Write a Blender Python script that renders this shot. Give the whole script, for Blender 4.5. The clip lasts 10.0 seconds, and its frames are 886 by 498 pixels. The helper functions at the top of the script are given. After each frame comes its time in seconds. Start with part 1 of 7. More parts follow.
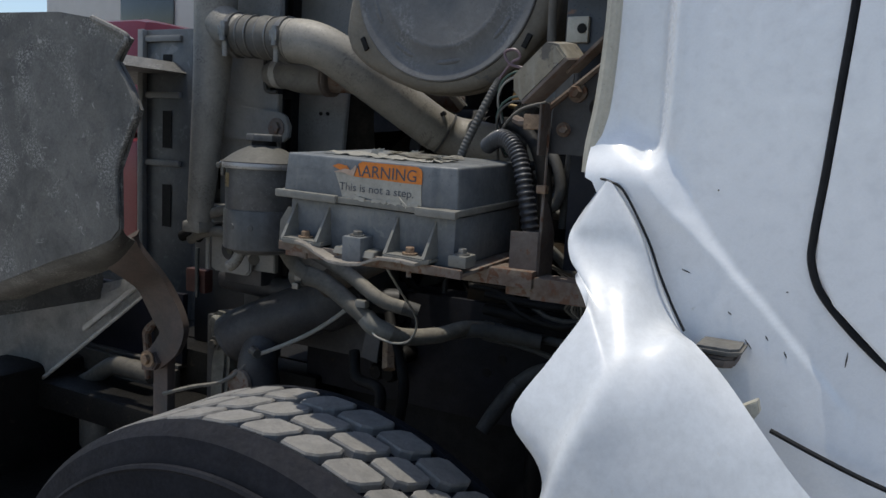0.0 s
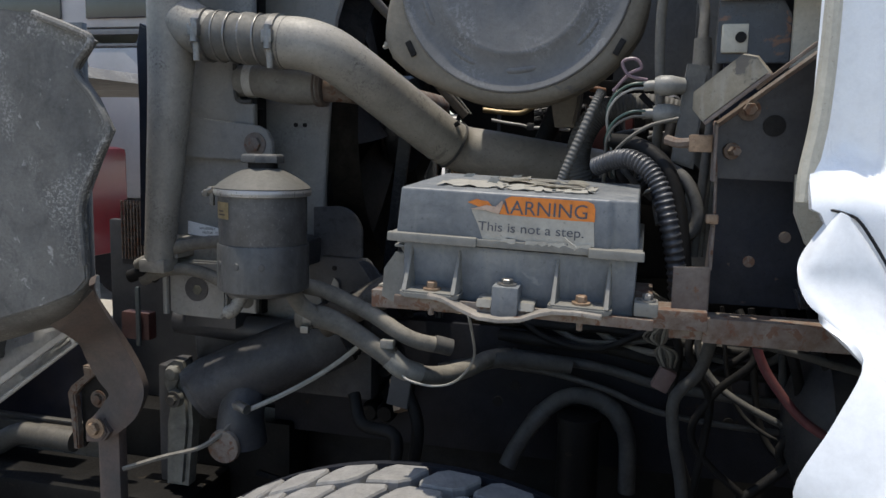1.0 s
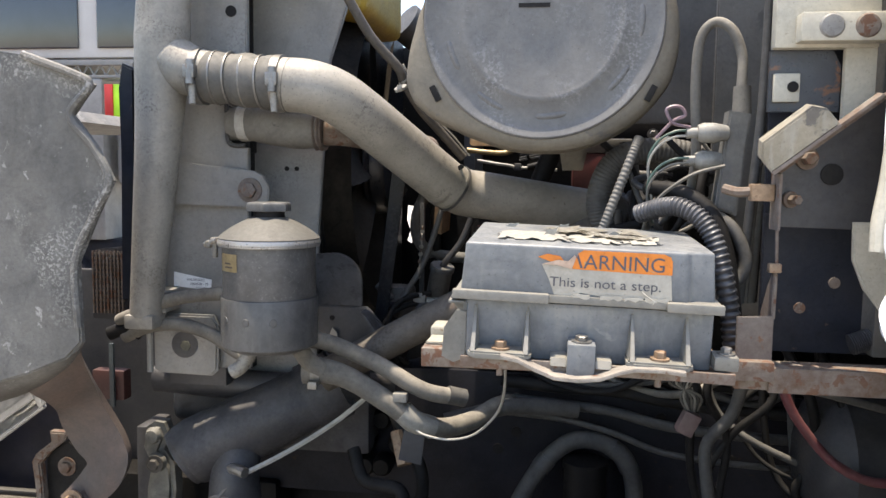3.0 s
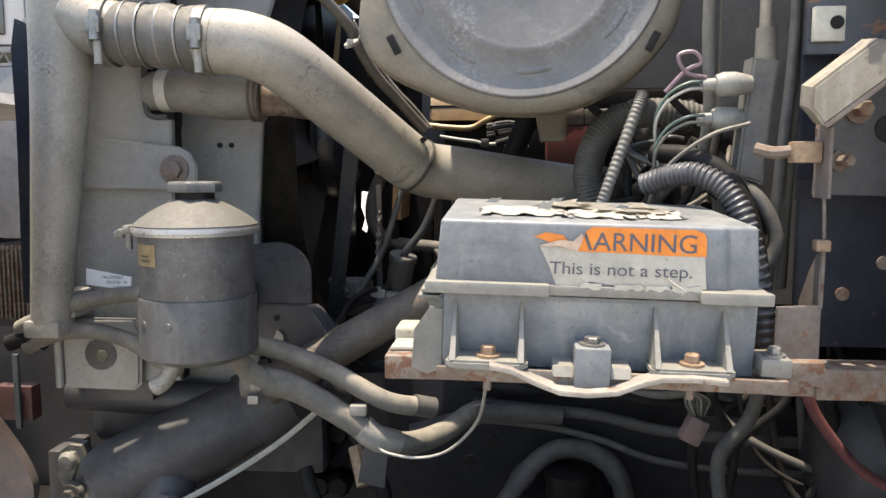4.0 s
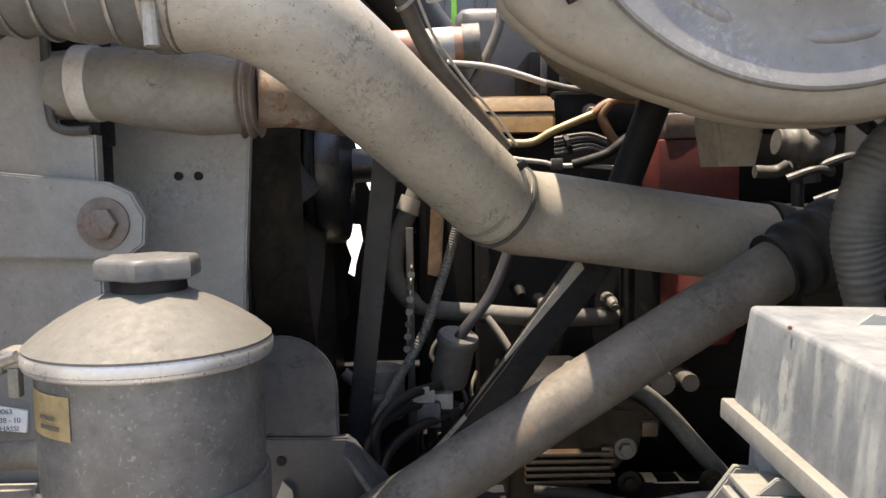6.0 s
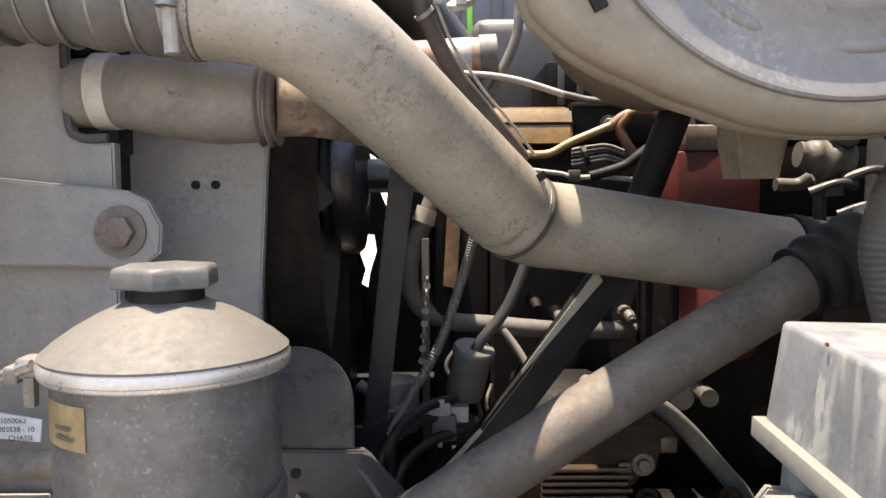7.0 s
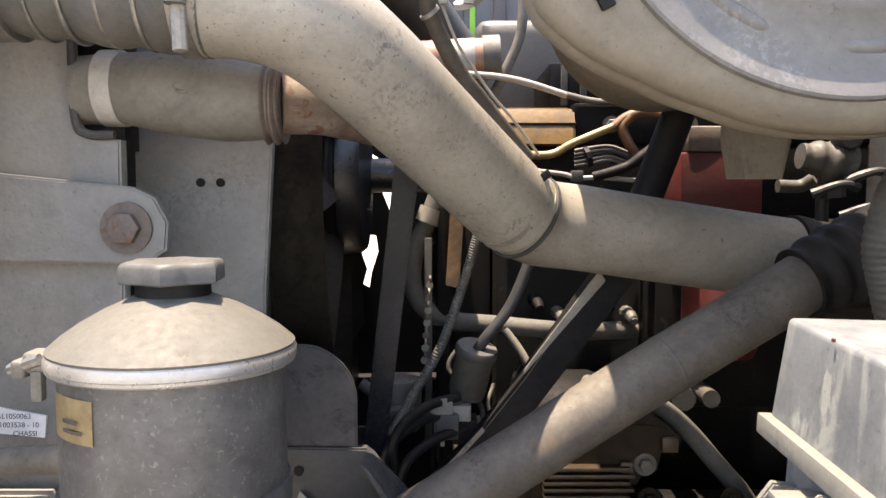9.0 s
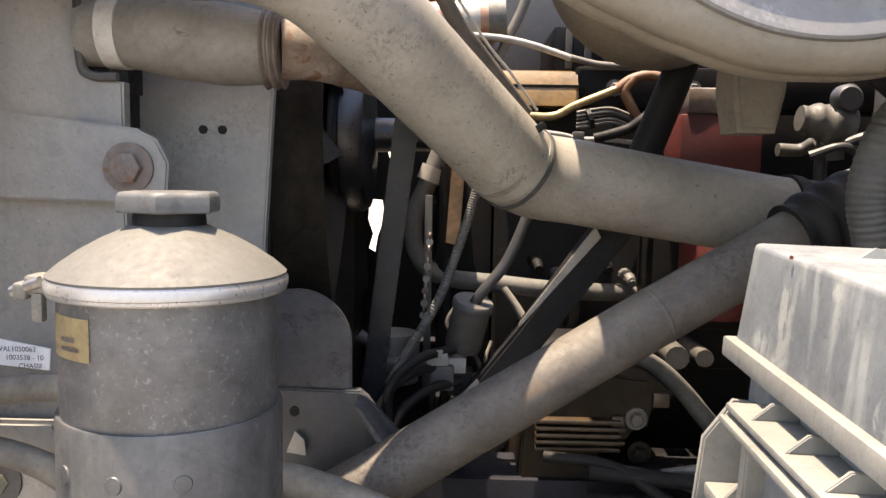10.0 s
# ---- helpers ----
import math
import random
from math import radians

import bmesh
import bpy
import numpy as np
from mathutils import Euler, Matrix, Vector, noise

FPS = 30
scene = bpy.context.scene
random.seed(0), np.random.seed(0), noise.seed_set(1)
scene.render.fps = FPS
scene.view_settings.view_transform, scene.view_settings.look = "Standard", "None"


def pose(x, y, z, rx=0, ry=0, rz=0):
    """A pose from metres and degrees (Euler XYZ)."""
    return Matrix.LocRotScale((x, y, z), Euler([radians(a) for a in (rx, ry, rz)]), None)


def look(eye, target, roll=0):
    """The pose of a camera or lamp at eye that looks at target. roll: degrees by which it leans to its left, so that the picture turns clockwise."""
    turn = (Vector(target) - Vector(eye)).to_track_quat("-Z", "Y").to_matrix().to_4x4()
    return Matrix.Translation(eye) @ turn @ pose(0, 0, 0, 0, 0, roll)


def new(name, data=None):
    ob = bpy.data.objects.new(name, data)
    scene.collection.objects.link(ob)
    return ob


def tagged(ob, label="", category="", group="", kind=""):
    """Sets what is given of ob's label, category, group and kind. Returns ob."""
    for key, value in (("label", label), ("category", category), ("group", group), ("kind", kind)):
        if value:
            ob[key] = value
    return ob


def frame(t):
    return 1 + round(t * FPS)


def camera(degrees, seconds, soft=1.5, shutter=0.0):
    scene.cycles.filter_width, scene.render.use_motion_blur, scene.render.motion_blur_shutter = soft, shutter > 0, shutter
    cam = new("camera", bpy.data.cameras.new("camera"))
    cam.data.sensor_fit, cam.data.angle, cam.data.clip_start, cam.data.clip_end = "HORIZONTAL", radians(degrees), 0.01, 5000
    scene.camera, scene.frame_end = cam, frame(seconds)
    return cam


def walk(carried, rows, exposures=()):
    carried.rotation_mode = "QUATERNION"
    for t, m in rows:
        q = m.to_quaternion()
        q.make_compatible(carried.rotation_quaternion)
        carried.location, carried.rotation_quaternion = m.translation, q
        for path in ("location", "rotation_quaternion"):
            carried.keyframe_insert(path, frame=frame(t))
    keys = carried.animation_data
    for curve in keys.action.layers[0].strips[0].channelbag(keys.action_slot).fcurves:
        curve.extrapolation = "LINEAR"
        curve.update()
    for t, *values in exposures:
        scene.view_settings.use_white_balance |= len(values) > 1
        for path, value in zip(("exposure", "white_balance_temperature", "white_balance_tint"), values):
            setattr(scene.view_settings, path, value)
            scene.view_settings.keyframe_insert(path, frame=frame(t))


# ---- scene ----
cam = camera(58.7, 10.0)
PATH = [
    (0, (0.115, 0.028, 1.409), (-0.829, 1.773, 1.153), 3.0),
    (0.5, (-0.163, -0.031, 1.426), (-0.778, 1.853, 1.158), 1.9),
    (1, (-0.347, 0.034, 1.441), (-0.835, 1.956, 1.176), 1.3),
    (1.5, (-0.47, 0.022, 1.448), (-0.859, 1.971, 1.227), 1.1),
    (2, (-0.519, 0.04, 1.466), (-0.857, 2.001, 1.27), 1.0),
    (3.5, (-0.534, 0.05, 1.459), (-0.759, 2.028, 1.272), 0.4),
    (4, (-0.567, 0.239, 1.434), (-0.723, 2.223, 1.229), -0.1),
    (4.5, (-0.668, 0.429, 1.428), (-0.74, 2.416, 1.212), -0.4),
    (5, (-0.775, 0.55, 1.418), (-0.773, 2.538, 1.203), -0.5),
    (5.5, (-0.785, 0.662, 1.439), (-0.752, 2.652, 1.243), -0.7),
    (6, (-0.785, 0.726, 1.468), (-0.76, 2.717, 1.286), -0.7),
    (7.5, (-0.795, 0.735, 1.467), (-0.804, 2.73, 1.324), -0.2),
    (8, (-0.796, 0.733, 1.467), (-0.797, 2.728, 1.327), -0.0),
    (8.5, (-0.797, 0.731, 1.467), (-0.8, 2.726, 1.324), -0.1),
    (9, (-0.796, 0.732, 1.464), (-0.798, 2.726, 1.316), -0.0),
    (9.5, (-0.793, 0.73, 1.466), (-0.8, 2.723, 1.297), 0.5),
    (10, (-0.777, 0.714, 1.435), (-0.813, 2.704, 1.235), 1.0),
]
walk(cam, [(t, look(eye, target, roll)) for t, eye, target, roll in PATH],
     exposures=[(0.0, 0.0, 6350, 9), (0.5, 0.17, 6300, 10), (1.0, 0.58, 6450, 10), (1.5, 1.2, 6800, 11), (2.0, 1.5, 6950, 13), (3.5, 1.75, 7150, 13), (4.5, 1.9, 7450, 12), (5.0, 1.9, 7550, 12), (6.0, 2.12, 7500, 15), (7.5, 2.32, 7600, 17), (10.0, 2.36, 7700, 17)])

# ---- world and sun ----
SUN = Vector((-0.13, -0.02, 1.0)).normalized()
world = bpy.data.worlds.new("sky")
scene.world = world
world.use_nodes = True
wn = world.node_tree.nodes
sky = wn.new("ShaderNodeTexSky")
sky.sky_type, sky.sun_disc = "NISHITA", False
sky.sun_elevation, sky.sun_rotation = math.asin(SUN.z), math.atan2(SUN.x, SUN.y)
world.node_tree.links.new(sky.outputs[0], wn["Background"].inputs["Color"])
wn["Background"].inputs["Strength"].default_value = 0.15
sun_data = bpy.data.lights.new("sun", "SUN")
sun_data.energy, sun_data.angle, sun_data.color = 3.4, radians(0.53), (1.0, 0.93, 0.81)
new("sun", sun_data).matrix_world = look(SUN * 30, (0, 0, 0))


# ---- materials ----
def mat(name, color, rough=0.6, metal=0.0, second=None, scale=18.0, spread=0.35, bump=0.15, grain=160.0,
        dust=0.0, dust_color=(0.265, 0.24, 0.19), spots=None, spot_scale=60.0, spot_size=0.62, coat=0.0, grime=0.35, pits=0.4, streak=None, soot=None):
    """A weathered surface: two scales of variation, optional dust that lies on upward faces, optional rust or chip spots."""
    m = bpy.data.materials.new(name)
    m.use_nodes = True
    n, ln = m.node_tree.nodes, m.node_tree.links
    out = n["Principled BSDF"]
    geo = n.new("ShaderNodeNewGeometry")

    def noise_tex(s, detail=5.0, rough_=0.6, dist=0.0):
        t = n.new("ShaderNodeTexNoise")
        t.inputs["Scale"].default_value, t.inputs["Detail"].default_value = s, detail
        t.inputs["Roughness"].default_value, t.inputs["Distortion"].default_value = rough_, dist
        ln.new(geo.outputs["Position"], t.inputs["Vector"])
        return t.outputs["Fac"]

    def ramp(fac, a, b, lo=0.0, hi=1.0):
        t = n.new("ShaderNodeMapRange")
        t.inputs["From Min"].default_value, t.inputs["From Max"].default_value = a, b
        t.inputs["To Min"].default_value, t.inputs["To Max"].default_value = lo, hi
        ln.new(fac, t.inputs["Value"])
        return t.outputs[0]

    def mix(fac, a, b):
        t = n.new("ShaderNodeMix")
        t.data_type = "RGBA"
        for sock, v in ((t.inputs[0], fac), (t.inputs[6], a), (t.inputs[7], b)):
            if isinstance(v, tuple):
                sock.default_value = (*v, 1.0)
            elif isinstance(v, float):
                sock.default_value = v
            else:
                ln.new(v, sock)
        return t.outputs[2]

    def mul(a, b):
        t = n.new("ShaderNodeMath")
        t.operation = "MULTIPLY"
        ln.new(a, t.inputs[0])
        if isinstance(b, float):
            t.inputs[1].default_value = b
        else:
            ln.new(b, t.inputs[1])
        return t.outputs[0]

    dark = tuple(c * (1 - spread) for c in color)
    light = second or tuple(min(1.0, c * (1 + spread)) for c in color)
    big = noise_tex(scale, 6.0, 0.65, 0.4)
    fine = noise_tex(grain, 4.0, 0.7)
    col = mix(ramp(big, 0.32, 0.68), dark, light)
    col = mix(ramp(fine, 0.3, 0.7, 0.0, 0.35), col, tuple(c * 0.6 for c in color))
    if streak:
        flow = n.new("ShaderNodeMapping")
        flow.inputs["Scale"].default_value = (1.0, 1.0, 0.14)
        ln.new(geo.outputs["Position"], flow.inputs["Vector"])
        runs = n.new("ShaderNodeTexNoise")
        runs.inputs["Scale"].default_value, runs.inputs["Detail"].default_value = 90.0, 6.0
        ln.new(flow.outputs[0], runs.inputs["Vector"])
        col = mix(ramp(runs.outputs["Fac"], 0.50, 0.66, 0.0, 0.7), col, streak)
    rough_v = ramp(fine, 0.3, 0.7, max(0.05, rough - 0.12), min(1.0, rough + 0.12))
    if spots:
        hit = ramp(noise_tex(spot_scale, 5.0, 0.6, 0.6), spot_size, spot_size + 0.05)
        col = mix(hit, col, spots)
        if metal > 0:
            inv = ramp(hit, 0.0, 1.0, metal, 0.0)
            ln.new(inv, out.inputs["Metallic"])
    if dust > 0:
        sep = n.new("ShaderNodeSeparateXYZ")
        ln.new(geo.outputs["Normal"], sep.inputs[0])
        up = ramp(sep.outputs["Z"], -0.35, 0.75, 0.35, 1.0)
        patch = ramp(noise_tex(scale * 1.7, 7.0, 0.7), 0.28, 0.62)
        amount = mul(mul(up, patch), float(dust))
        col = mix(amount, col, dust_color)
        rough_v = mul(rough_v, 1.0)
    if grime:
        stain = ramp(noise_tex(scale * 0.7, 9.0, 0.72, 1.2), 0.46, 0.70, 0.0, float(grime))
        col = mix(stain, col, tuple(c * 0.30 for c in color))
        wipe = ramp(noise_tex(scale * 2.6, 8.0, 0.75, 0.8), 0.52, 0.70, 0.0, float(grime))
        col = mix(wipe, col, tuple(c * 0.5 for c in color))
    if pits:
        hole = ramp(noise_tex(grain * 1.6, 3.0, 0.6), 0.64, 0.70, 0.0, float(pits))
        col = mix(hole, col, tuple(c * 0.3 for c in color))
    if soot:
        zone = ramp(noise_tex(scale * 0.9, 4.0, 0.6, 0.8), 0.50, 0.64)
        fleck = ramp(noise_tex(grain * 1.3, 5.0, 0.7, 0.3), 0.50, 0.58, 0.0, 0.85)
        col = mix(mul(zone, fleck), col, soot)
    ln.new(col, out.inputs["Base Color"])
    ln.new(rough_v, out.inputs["Roughness"])
    if not (spots and metal > 0):
        out.inputs["Metallic"].default_value = metal
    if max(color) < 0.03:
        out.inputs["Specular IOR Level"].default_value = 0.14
    if coat:
        out.inputs["Coat Weight"].default_value, out.inputs["Coat Roughness"].default_value = coat, 0.12
    if bump:
        b = n.new("ShaderNodeBump")
        b.inputs["Strength"].default_value, b.inputs["Distance"].default_value = bump, 0.002
        add = n.new("ShaderNodeMath")
        add.operation = "ADD"
        ln.new(big, add.inputs[0])
        ln.new(fine, add.inputs[1])
        ln.new(add.outputs[0], b.inputs["Height"])
        ln.new(b.outputs["Normal"], out.inputs["Normal"])
    return m


RUST = (0.132, 0.056, 0.026)
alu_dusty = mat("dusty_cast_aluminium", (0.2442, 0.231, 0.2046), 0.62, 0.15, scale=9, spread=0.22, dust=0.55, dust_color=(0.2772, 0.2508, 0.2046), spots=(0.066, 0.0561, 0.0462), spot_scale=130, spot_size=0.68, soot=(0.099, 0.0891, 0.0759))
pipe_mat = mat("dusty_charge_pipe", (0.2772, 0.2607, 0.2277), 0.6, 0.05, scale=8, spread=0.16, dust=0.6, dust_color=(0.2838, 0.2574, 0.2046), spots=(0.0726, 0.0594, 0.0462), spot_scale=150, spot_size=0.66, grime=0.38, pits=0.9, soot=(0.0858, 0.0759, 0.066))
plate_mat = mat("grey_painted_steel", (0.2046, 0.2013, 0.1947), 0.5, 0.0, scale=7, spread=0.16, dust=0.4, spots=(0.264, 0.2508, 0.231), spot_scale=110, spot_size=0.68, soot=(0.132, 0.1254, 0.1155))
# Darker copy of the grey steel with shade put into its colour.
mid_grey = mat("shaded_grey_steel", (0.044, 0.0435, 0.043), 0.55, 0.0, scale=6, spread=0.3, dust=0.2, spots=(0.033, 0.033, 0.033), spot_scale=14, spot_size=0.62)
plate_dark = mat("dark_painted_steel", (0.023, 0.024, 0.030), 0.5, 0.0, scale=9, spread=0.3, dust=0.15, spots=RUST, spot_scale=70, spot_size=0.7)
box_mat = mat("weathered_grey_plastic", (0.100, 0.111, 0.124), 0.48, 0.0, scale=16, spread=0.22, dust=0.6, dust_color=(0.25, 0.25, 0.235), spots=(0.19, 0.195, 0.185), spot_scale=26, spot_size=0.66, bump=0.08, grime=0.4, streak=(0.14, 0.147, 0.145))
# Lighter copy of the box plastic: real dirt runs plus sun put into the colour.
box_runs = mat("sunlit_streaked_plastic", (0.112, 0.122, 0.130), 0.5, 0.0, scale=16, spread=0.25, dust=0.5, dust_color=(0.21, 0.21, 0.19), spots=(0.28, 0.285, 0.255), spot_scale=30, spot_size=0.60, bump=0.08, grime=0.35, streak=(0.27, 0.275, 0.25))
# Cream copy of the box plastic: dust, with bounced light painted in.
box_light = mat("lit_dusty_grey_plastic", (0.165, 0.162, 0.147), 0.55, 0.0, scale=20, spread=0.22, dust=0.6, dust_color=(0.2112, 0.1947, 0.1551), spots=(0.0858, 0.0825, 0.0726), spot_scale=60, spot_size=0.66)
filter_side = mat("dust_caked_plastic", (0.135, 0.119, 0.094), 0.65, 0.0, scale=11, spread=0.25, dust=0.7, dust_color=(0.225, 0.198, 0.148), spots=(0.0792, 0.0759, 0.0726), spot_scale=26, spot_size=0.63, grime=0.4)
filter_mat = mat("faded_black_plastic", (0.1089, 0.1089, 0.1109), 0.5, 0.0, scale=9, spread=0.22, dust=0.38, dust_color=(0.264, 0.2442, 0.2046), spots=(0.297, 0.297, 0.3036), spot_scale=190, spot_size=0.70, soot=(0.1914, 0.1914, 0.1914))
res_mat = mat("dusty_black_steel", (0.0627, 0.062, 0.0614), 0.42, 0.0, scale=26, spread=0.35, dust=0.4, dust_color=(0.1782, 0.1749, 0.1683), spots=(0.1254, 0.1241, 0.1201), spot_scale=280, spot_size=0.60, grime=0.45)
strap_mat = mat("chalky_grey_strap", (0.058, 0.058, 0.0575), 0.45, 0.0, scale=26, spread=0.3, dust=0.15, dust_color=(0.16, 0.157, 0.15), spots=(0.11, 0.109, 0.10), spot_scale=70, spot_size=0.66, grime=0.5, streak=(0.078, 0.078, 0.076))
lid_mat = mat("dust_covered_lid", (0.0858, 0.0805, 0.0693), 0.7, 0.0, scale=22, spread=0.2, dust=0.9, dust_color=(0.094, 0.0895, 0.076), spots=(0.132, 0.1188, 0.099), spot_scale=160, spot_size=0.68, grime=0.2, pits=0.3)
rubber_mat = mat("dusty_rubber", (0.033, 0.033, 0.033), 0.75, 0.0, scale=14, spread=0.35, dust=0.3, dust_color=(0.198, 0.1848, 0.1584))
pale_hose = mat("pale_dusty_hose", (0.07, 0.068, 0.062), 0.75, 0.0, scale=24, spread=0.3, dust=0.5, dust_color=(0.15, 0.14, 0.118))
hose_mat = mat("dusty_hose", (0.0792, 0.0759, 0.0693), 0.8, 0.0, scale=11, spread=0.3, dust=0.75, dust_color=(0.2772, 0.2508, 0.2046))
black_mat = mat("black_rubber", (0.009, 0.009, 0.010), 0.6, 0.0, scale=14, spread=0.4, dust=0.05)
conduit_mat = mat("black_conduit", (0.038, 0.038, 0.042), 0.42, 0.0, scale=30, spread=0.4, dust=0.5, dust_color=(0.15, 0.155, 0.165))
grey_conduit = mat("dusty_conduit", (0.0792, 0.0772, 0.0726), 0.6, 0.0, scale=30, spread=0.3, dust=0.25)
steel_mat = mat("zinc_steel", (0.2178, 0.2112, 0.198), 0.42, 0.7, scale=30, spread=0.25, spots=(0.165, 0.132, 0.099), spot_scale=90, spot_size=0.6)
rust_mat = mat("rusty_steel", (0.1584, 0.0858, 0.0528), 0.85, 0.0, second=(0.198, 0.1782, 0.1584), scale=24, spread=0.5, bump=0.35, spots=(0.099, 0.0363, 0.0165), spot_scale=60, spot_size=0.54, dust=0.3)
brown_mat = mat("rusty_brown_paint", (0.1254, 0.0891, 0.0726), 0.75, 0.0, second=(0.1716, 0.1452, 0.132), scale=15, spread=0.3, spots=RUST, spot_scale=45, spot_size=0.6, dust=0.25)
brass_mat = mat("dull_brass", (0.2772, 0.1914, 0.0792), 0.45, 0.4, scale=30, spread=0.25, dust=0.3)
gold_bolt = mat("yellow_zinc", (0.264, 0.1782, 0.1122), 0.55, 0.2, scale=60, spread=0.3, spots=RUST, spot_scale=140, spot_size=0.6)
white_mat = mat("white_truck_paint", (0.82, 0.83, 0.84), 0.3, 0.0, scale=4, spread=0.03, bump=0.01, grain=60, spots=(0.62, 0.62, 0.60), spot_scale=30, spot_size=0.72, coat=0.4, grime=0.0, pits=0.0)
flare_mat = mat("white_fender_plastic", (0.67, 0.685, 0.70), 0.38, 0.0, scale=5, spread=0.03, bump=0.015, grain=80, spots=(0.60, 0.55, 0.46), spot_scale=26, spot_size=0.70, coat=0.15, grime=0.0, pits=0.0)
cream_mat = mat("cream_primer_paint", (0.47, 0.44, 0.36), 0.45, 0.0, scale=12, spread=0.08, spots=(0.40, 0.27, 0.13), spot_scale=40, spot_size=0.72)
seal_mat = mat("black_door_seal", (0.015, 0.016, 0.018), 0.5, 0.0, spread=0.3, scale=40)
dirty_dark = mat("dirty_brown_grey_steel", (0.045, 0.041, 0.037), 0.65, 0.0, scale=14, spread=0.35, dust=0.25, grime=0.5)
dark_fit = mat("weathered_fitting", (0.09, 0.085, 0.075), 0.6, 0.2, scale=40, spread=0.4, grime=0.5)
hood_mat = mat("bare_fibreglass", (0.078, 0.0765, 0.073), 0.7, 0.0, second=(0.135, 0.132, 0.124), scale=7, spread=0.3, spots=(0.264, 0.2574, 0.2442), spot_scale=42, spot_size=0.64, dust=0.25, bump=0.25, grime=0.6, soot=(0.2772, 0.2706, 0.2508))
sheet_mat = mat("galvanised_sheet", (0.46, 0.46, 0.45), 0.45, 0.3, scale=18, spread=0.25, spots=(0.132, 0.0858, 0.0594), spot_scale=24, spot_size=0.66)
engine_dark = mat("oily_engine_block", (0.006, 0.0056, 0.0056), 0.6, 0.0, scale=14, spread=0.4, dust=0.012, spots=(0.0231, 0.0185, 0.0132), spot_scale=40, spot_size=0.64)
oily_tan = mat("oil_stained_tan", (0.010, 0.007, 0.004), 0.55, 0.0, second=(0.026, 0.015, 0.006), scale=16, spread=0.4, dust=0.05, grime=0.7)
red_mat = mat("dusty_red_paint", (0.10, 0.012, 0.010), 0.5, 0.0, scale=16, spread=0.3, dust=0.08)
red_body = mat("red_truck_paint", (0.11, 0.004, 0.007), 0.35, 0.0, scale=4, spread=0.1, coat=0.3, bump=0.02, grime=0.0, pits=0.0)
pale_red = mat("sun_bleached_red_paint", (0.2772, 0.0792, 0.0396), 0.55, 0.0, second=(0.396, 0.2376, 0.1584), scale=20, spread=0.3, dust=0.4)
red_hose = mat("red_rubber_hose", (0.132, 0.0297, 0.0396), 0.55, 0.0, scale=25, spread=0.25, dust=0.2)
blue_dark = mat("dark_blue_paint", (0.012, 0.015, 0.024), 0.4, 0.0, scale=8, spread=0.35, dust=0.08, spots=(0.0924, 0.066, 0.0462), spot_scale=45, spot_size=0.68)
# Rubber in two tones: bluish shade painted in here, sun and dust on the tread.
tyre_mat = mat("shaded_tyre_rubber", (0.010, 0.0112, 0.016), 0.8, 0.0, scale=25, spread=0.25, dust=0.06, dust_color=(0.1188, 0.1122, 0.099), bump=0.3)
tread_mat = mat("lit_dusty_tread_rubber", (0.19, 0.184, 0.175), 0.85, 0.0, scale=30, spread=0.25, dust=0.4, dust_color=(0.24, 0.225, 0.195), bump=0.3)
orange_mat = mat("orange_sticker", (0.6, 0.176, 0.016), 0.55, 0.0, scale=30, spread=0.12, spots=(0.36, 0.24, 0.128), spot_scale=70, spot_size=0.64, bump=0.05)
paper_mat = mat("dirty_white_sticker", (0.36, 0.338, 0.285), 0.6, 0.0, scale=25, spread=0.15, spots=(0.20, 0.18, 0.145), spot_scale=60, spot_size=0.64, bump=0.05)
ink_mat = mat("black_print", (0.068, 0.068, 0.08), 0.6, 0.0, scale=50, spread=0.2, bump=0.0)
manila_mat = mat("yellowed_sticker", (0.44, 0.336, 0.176), 0.5, 0.0, scale=40, spread=0.15, bump=0.05)
yellow_mat = mat("yellow_plastic", (0.4092, 0.2772, 0.0396), 0.45, 0.0, scale=12, spread=0.2, dust=0.3)
pale_plastic = mat("pale_connector_plastic", (0.22, 0.215, 0.195), 0.5, 0.0, scale=40, spread=0.2, dust=0.3)
blue_wire = mat("green_wire", (0.0396, 0.0924, 0.0792), 0.5, 0.0, scale=60, spread=0.3, bump=0.0, dust=0.3)
pink_wire = mat("purple_wire", (0.198, 0.132, 0.1584), 0.5, 0.0, scale=60, spread=0.3, bump=0.0, dust=0.2)
white_wire = mat("white_wire", (0.33, 0.3168, 0.2838), 0.5, 0.0, scale=60, spread=0.15, bump=0.0)
asphalt_mat = mat("pale_gravel_ground", (0.38, 0.352, 0.31), 0.9, 0.0, scale=3, spread=0.2, grain=60, bump=0.4)
grass_mat = mat("bright_grass", (0.10, 0.22, 0.025), 0.9, 0.0, scale=2, spread=0.35, grain=25, bump=0.5)
gloss_black = mat("glossy_black_plastic", (0.010, 0.0105, 0.012), 0.36, 0.0, scale=8, spread=0.3, bump=0.03, grime=0.0, pits=0.0, coat=0.0)
gloss_black.node_tree.nodes["Principled BSDF"].inputs["Specular IOR Level"].default_value = 0.6
pit_black = mat("deep_black_plastic", (0.0045, 0.0045, 0.005), 0.42, 0.0, scale=8, spread=0.5, dust=0.015)
glass_mat = mat("tinted_window_glass", (0.03, 0.035, 0.04), 0.08, 0.0, scale=3, spread=0.2, bump=0.0, coat=0.5, grime=0.0, pits=0.0)


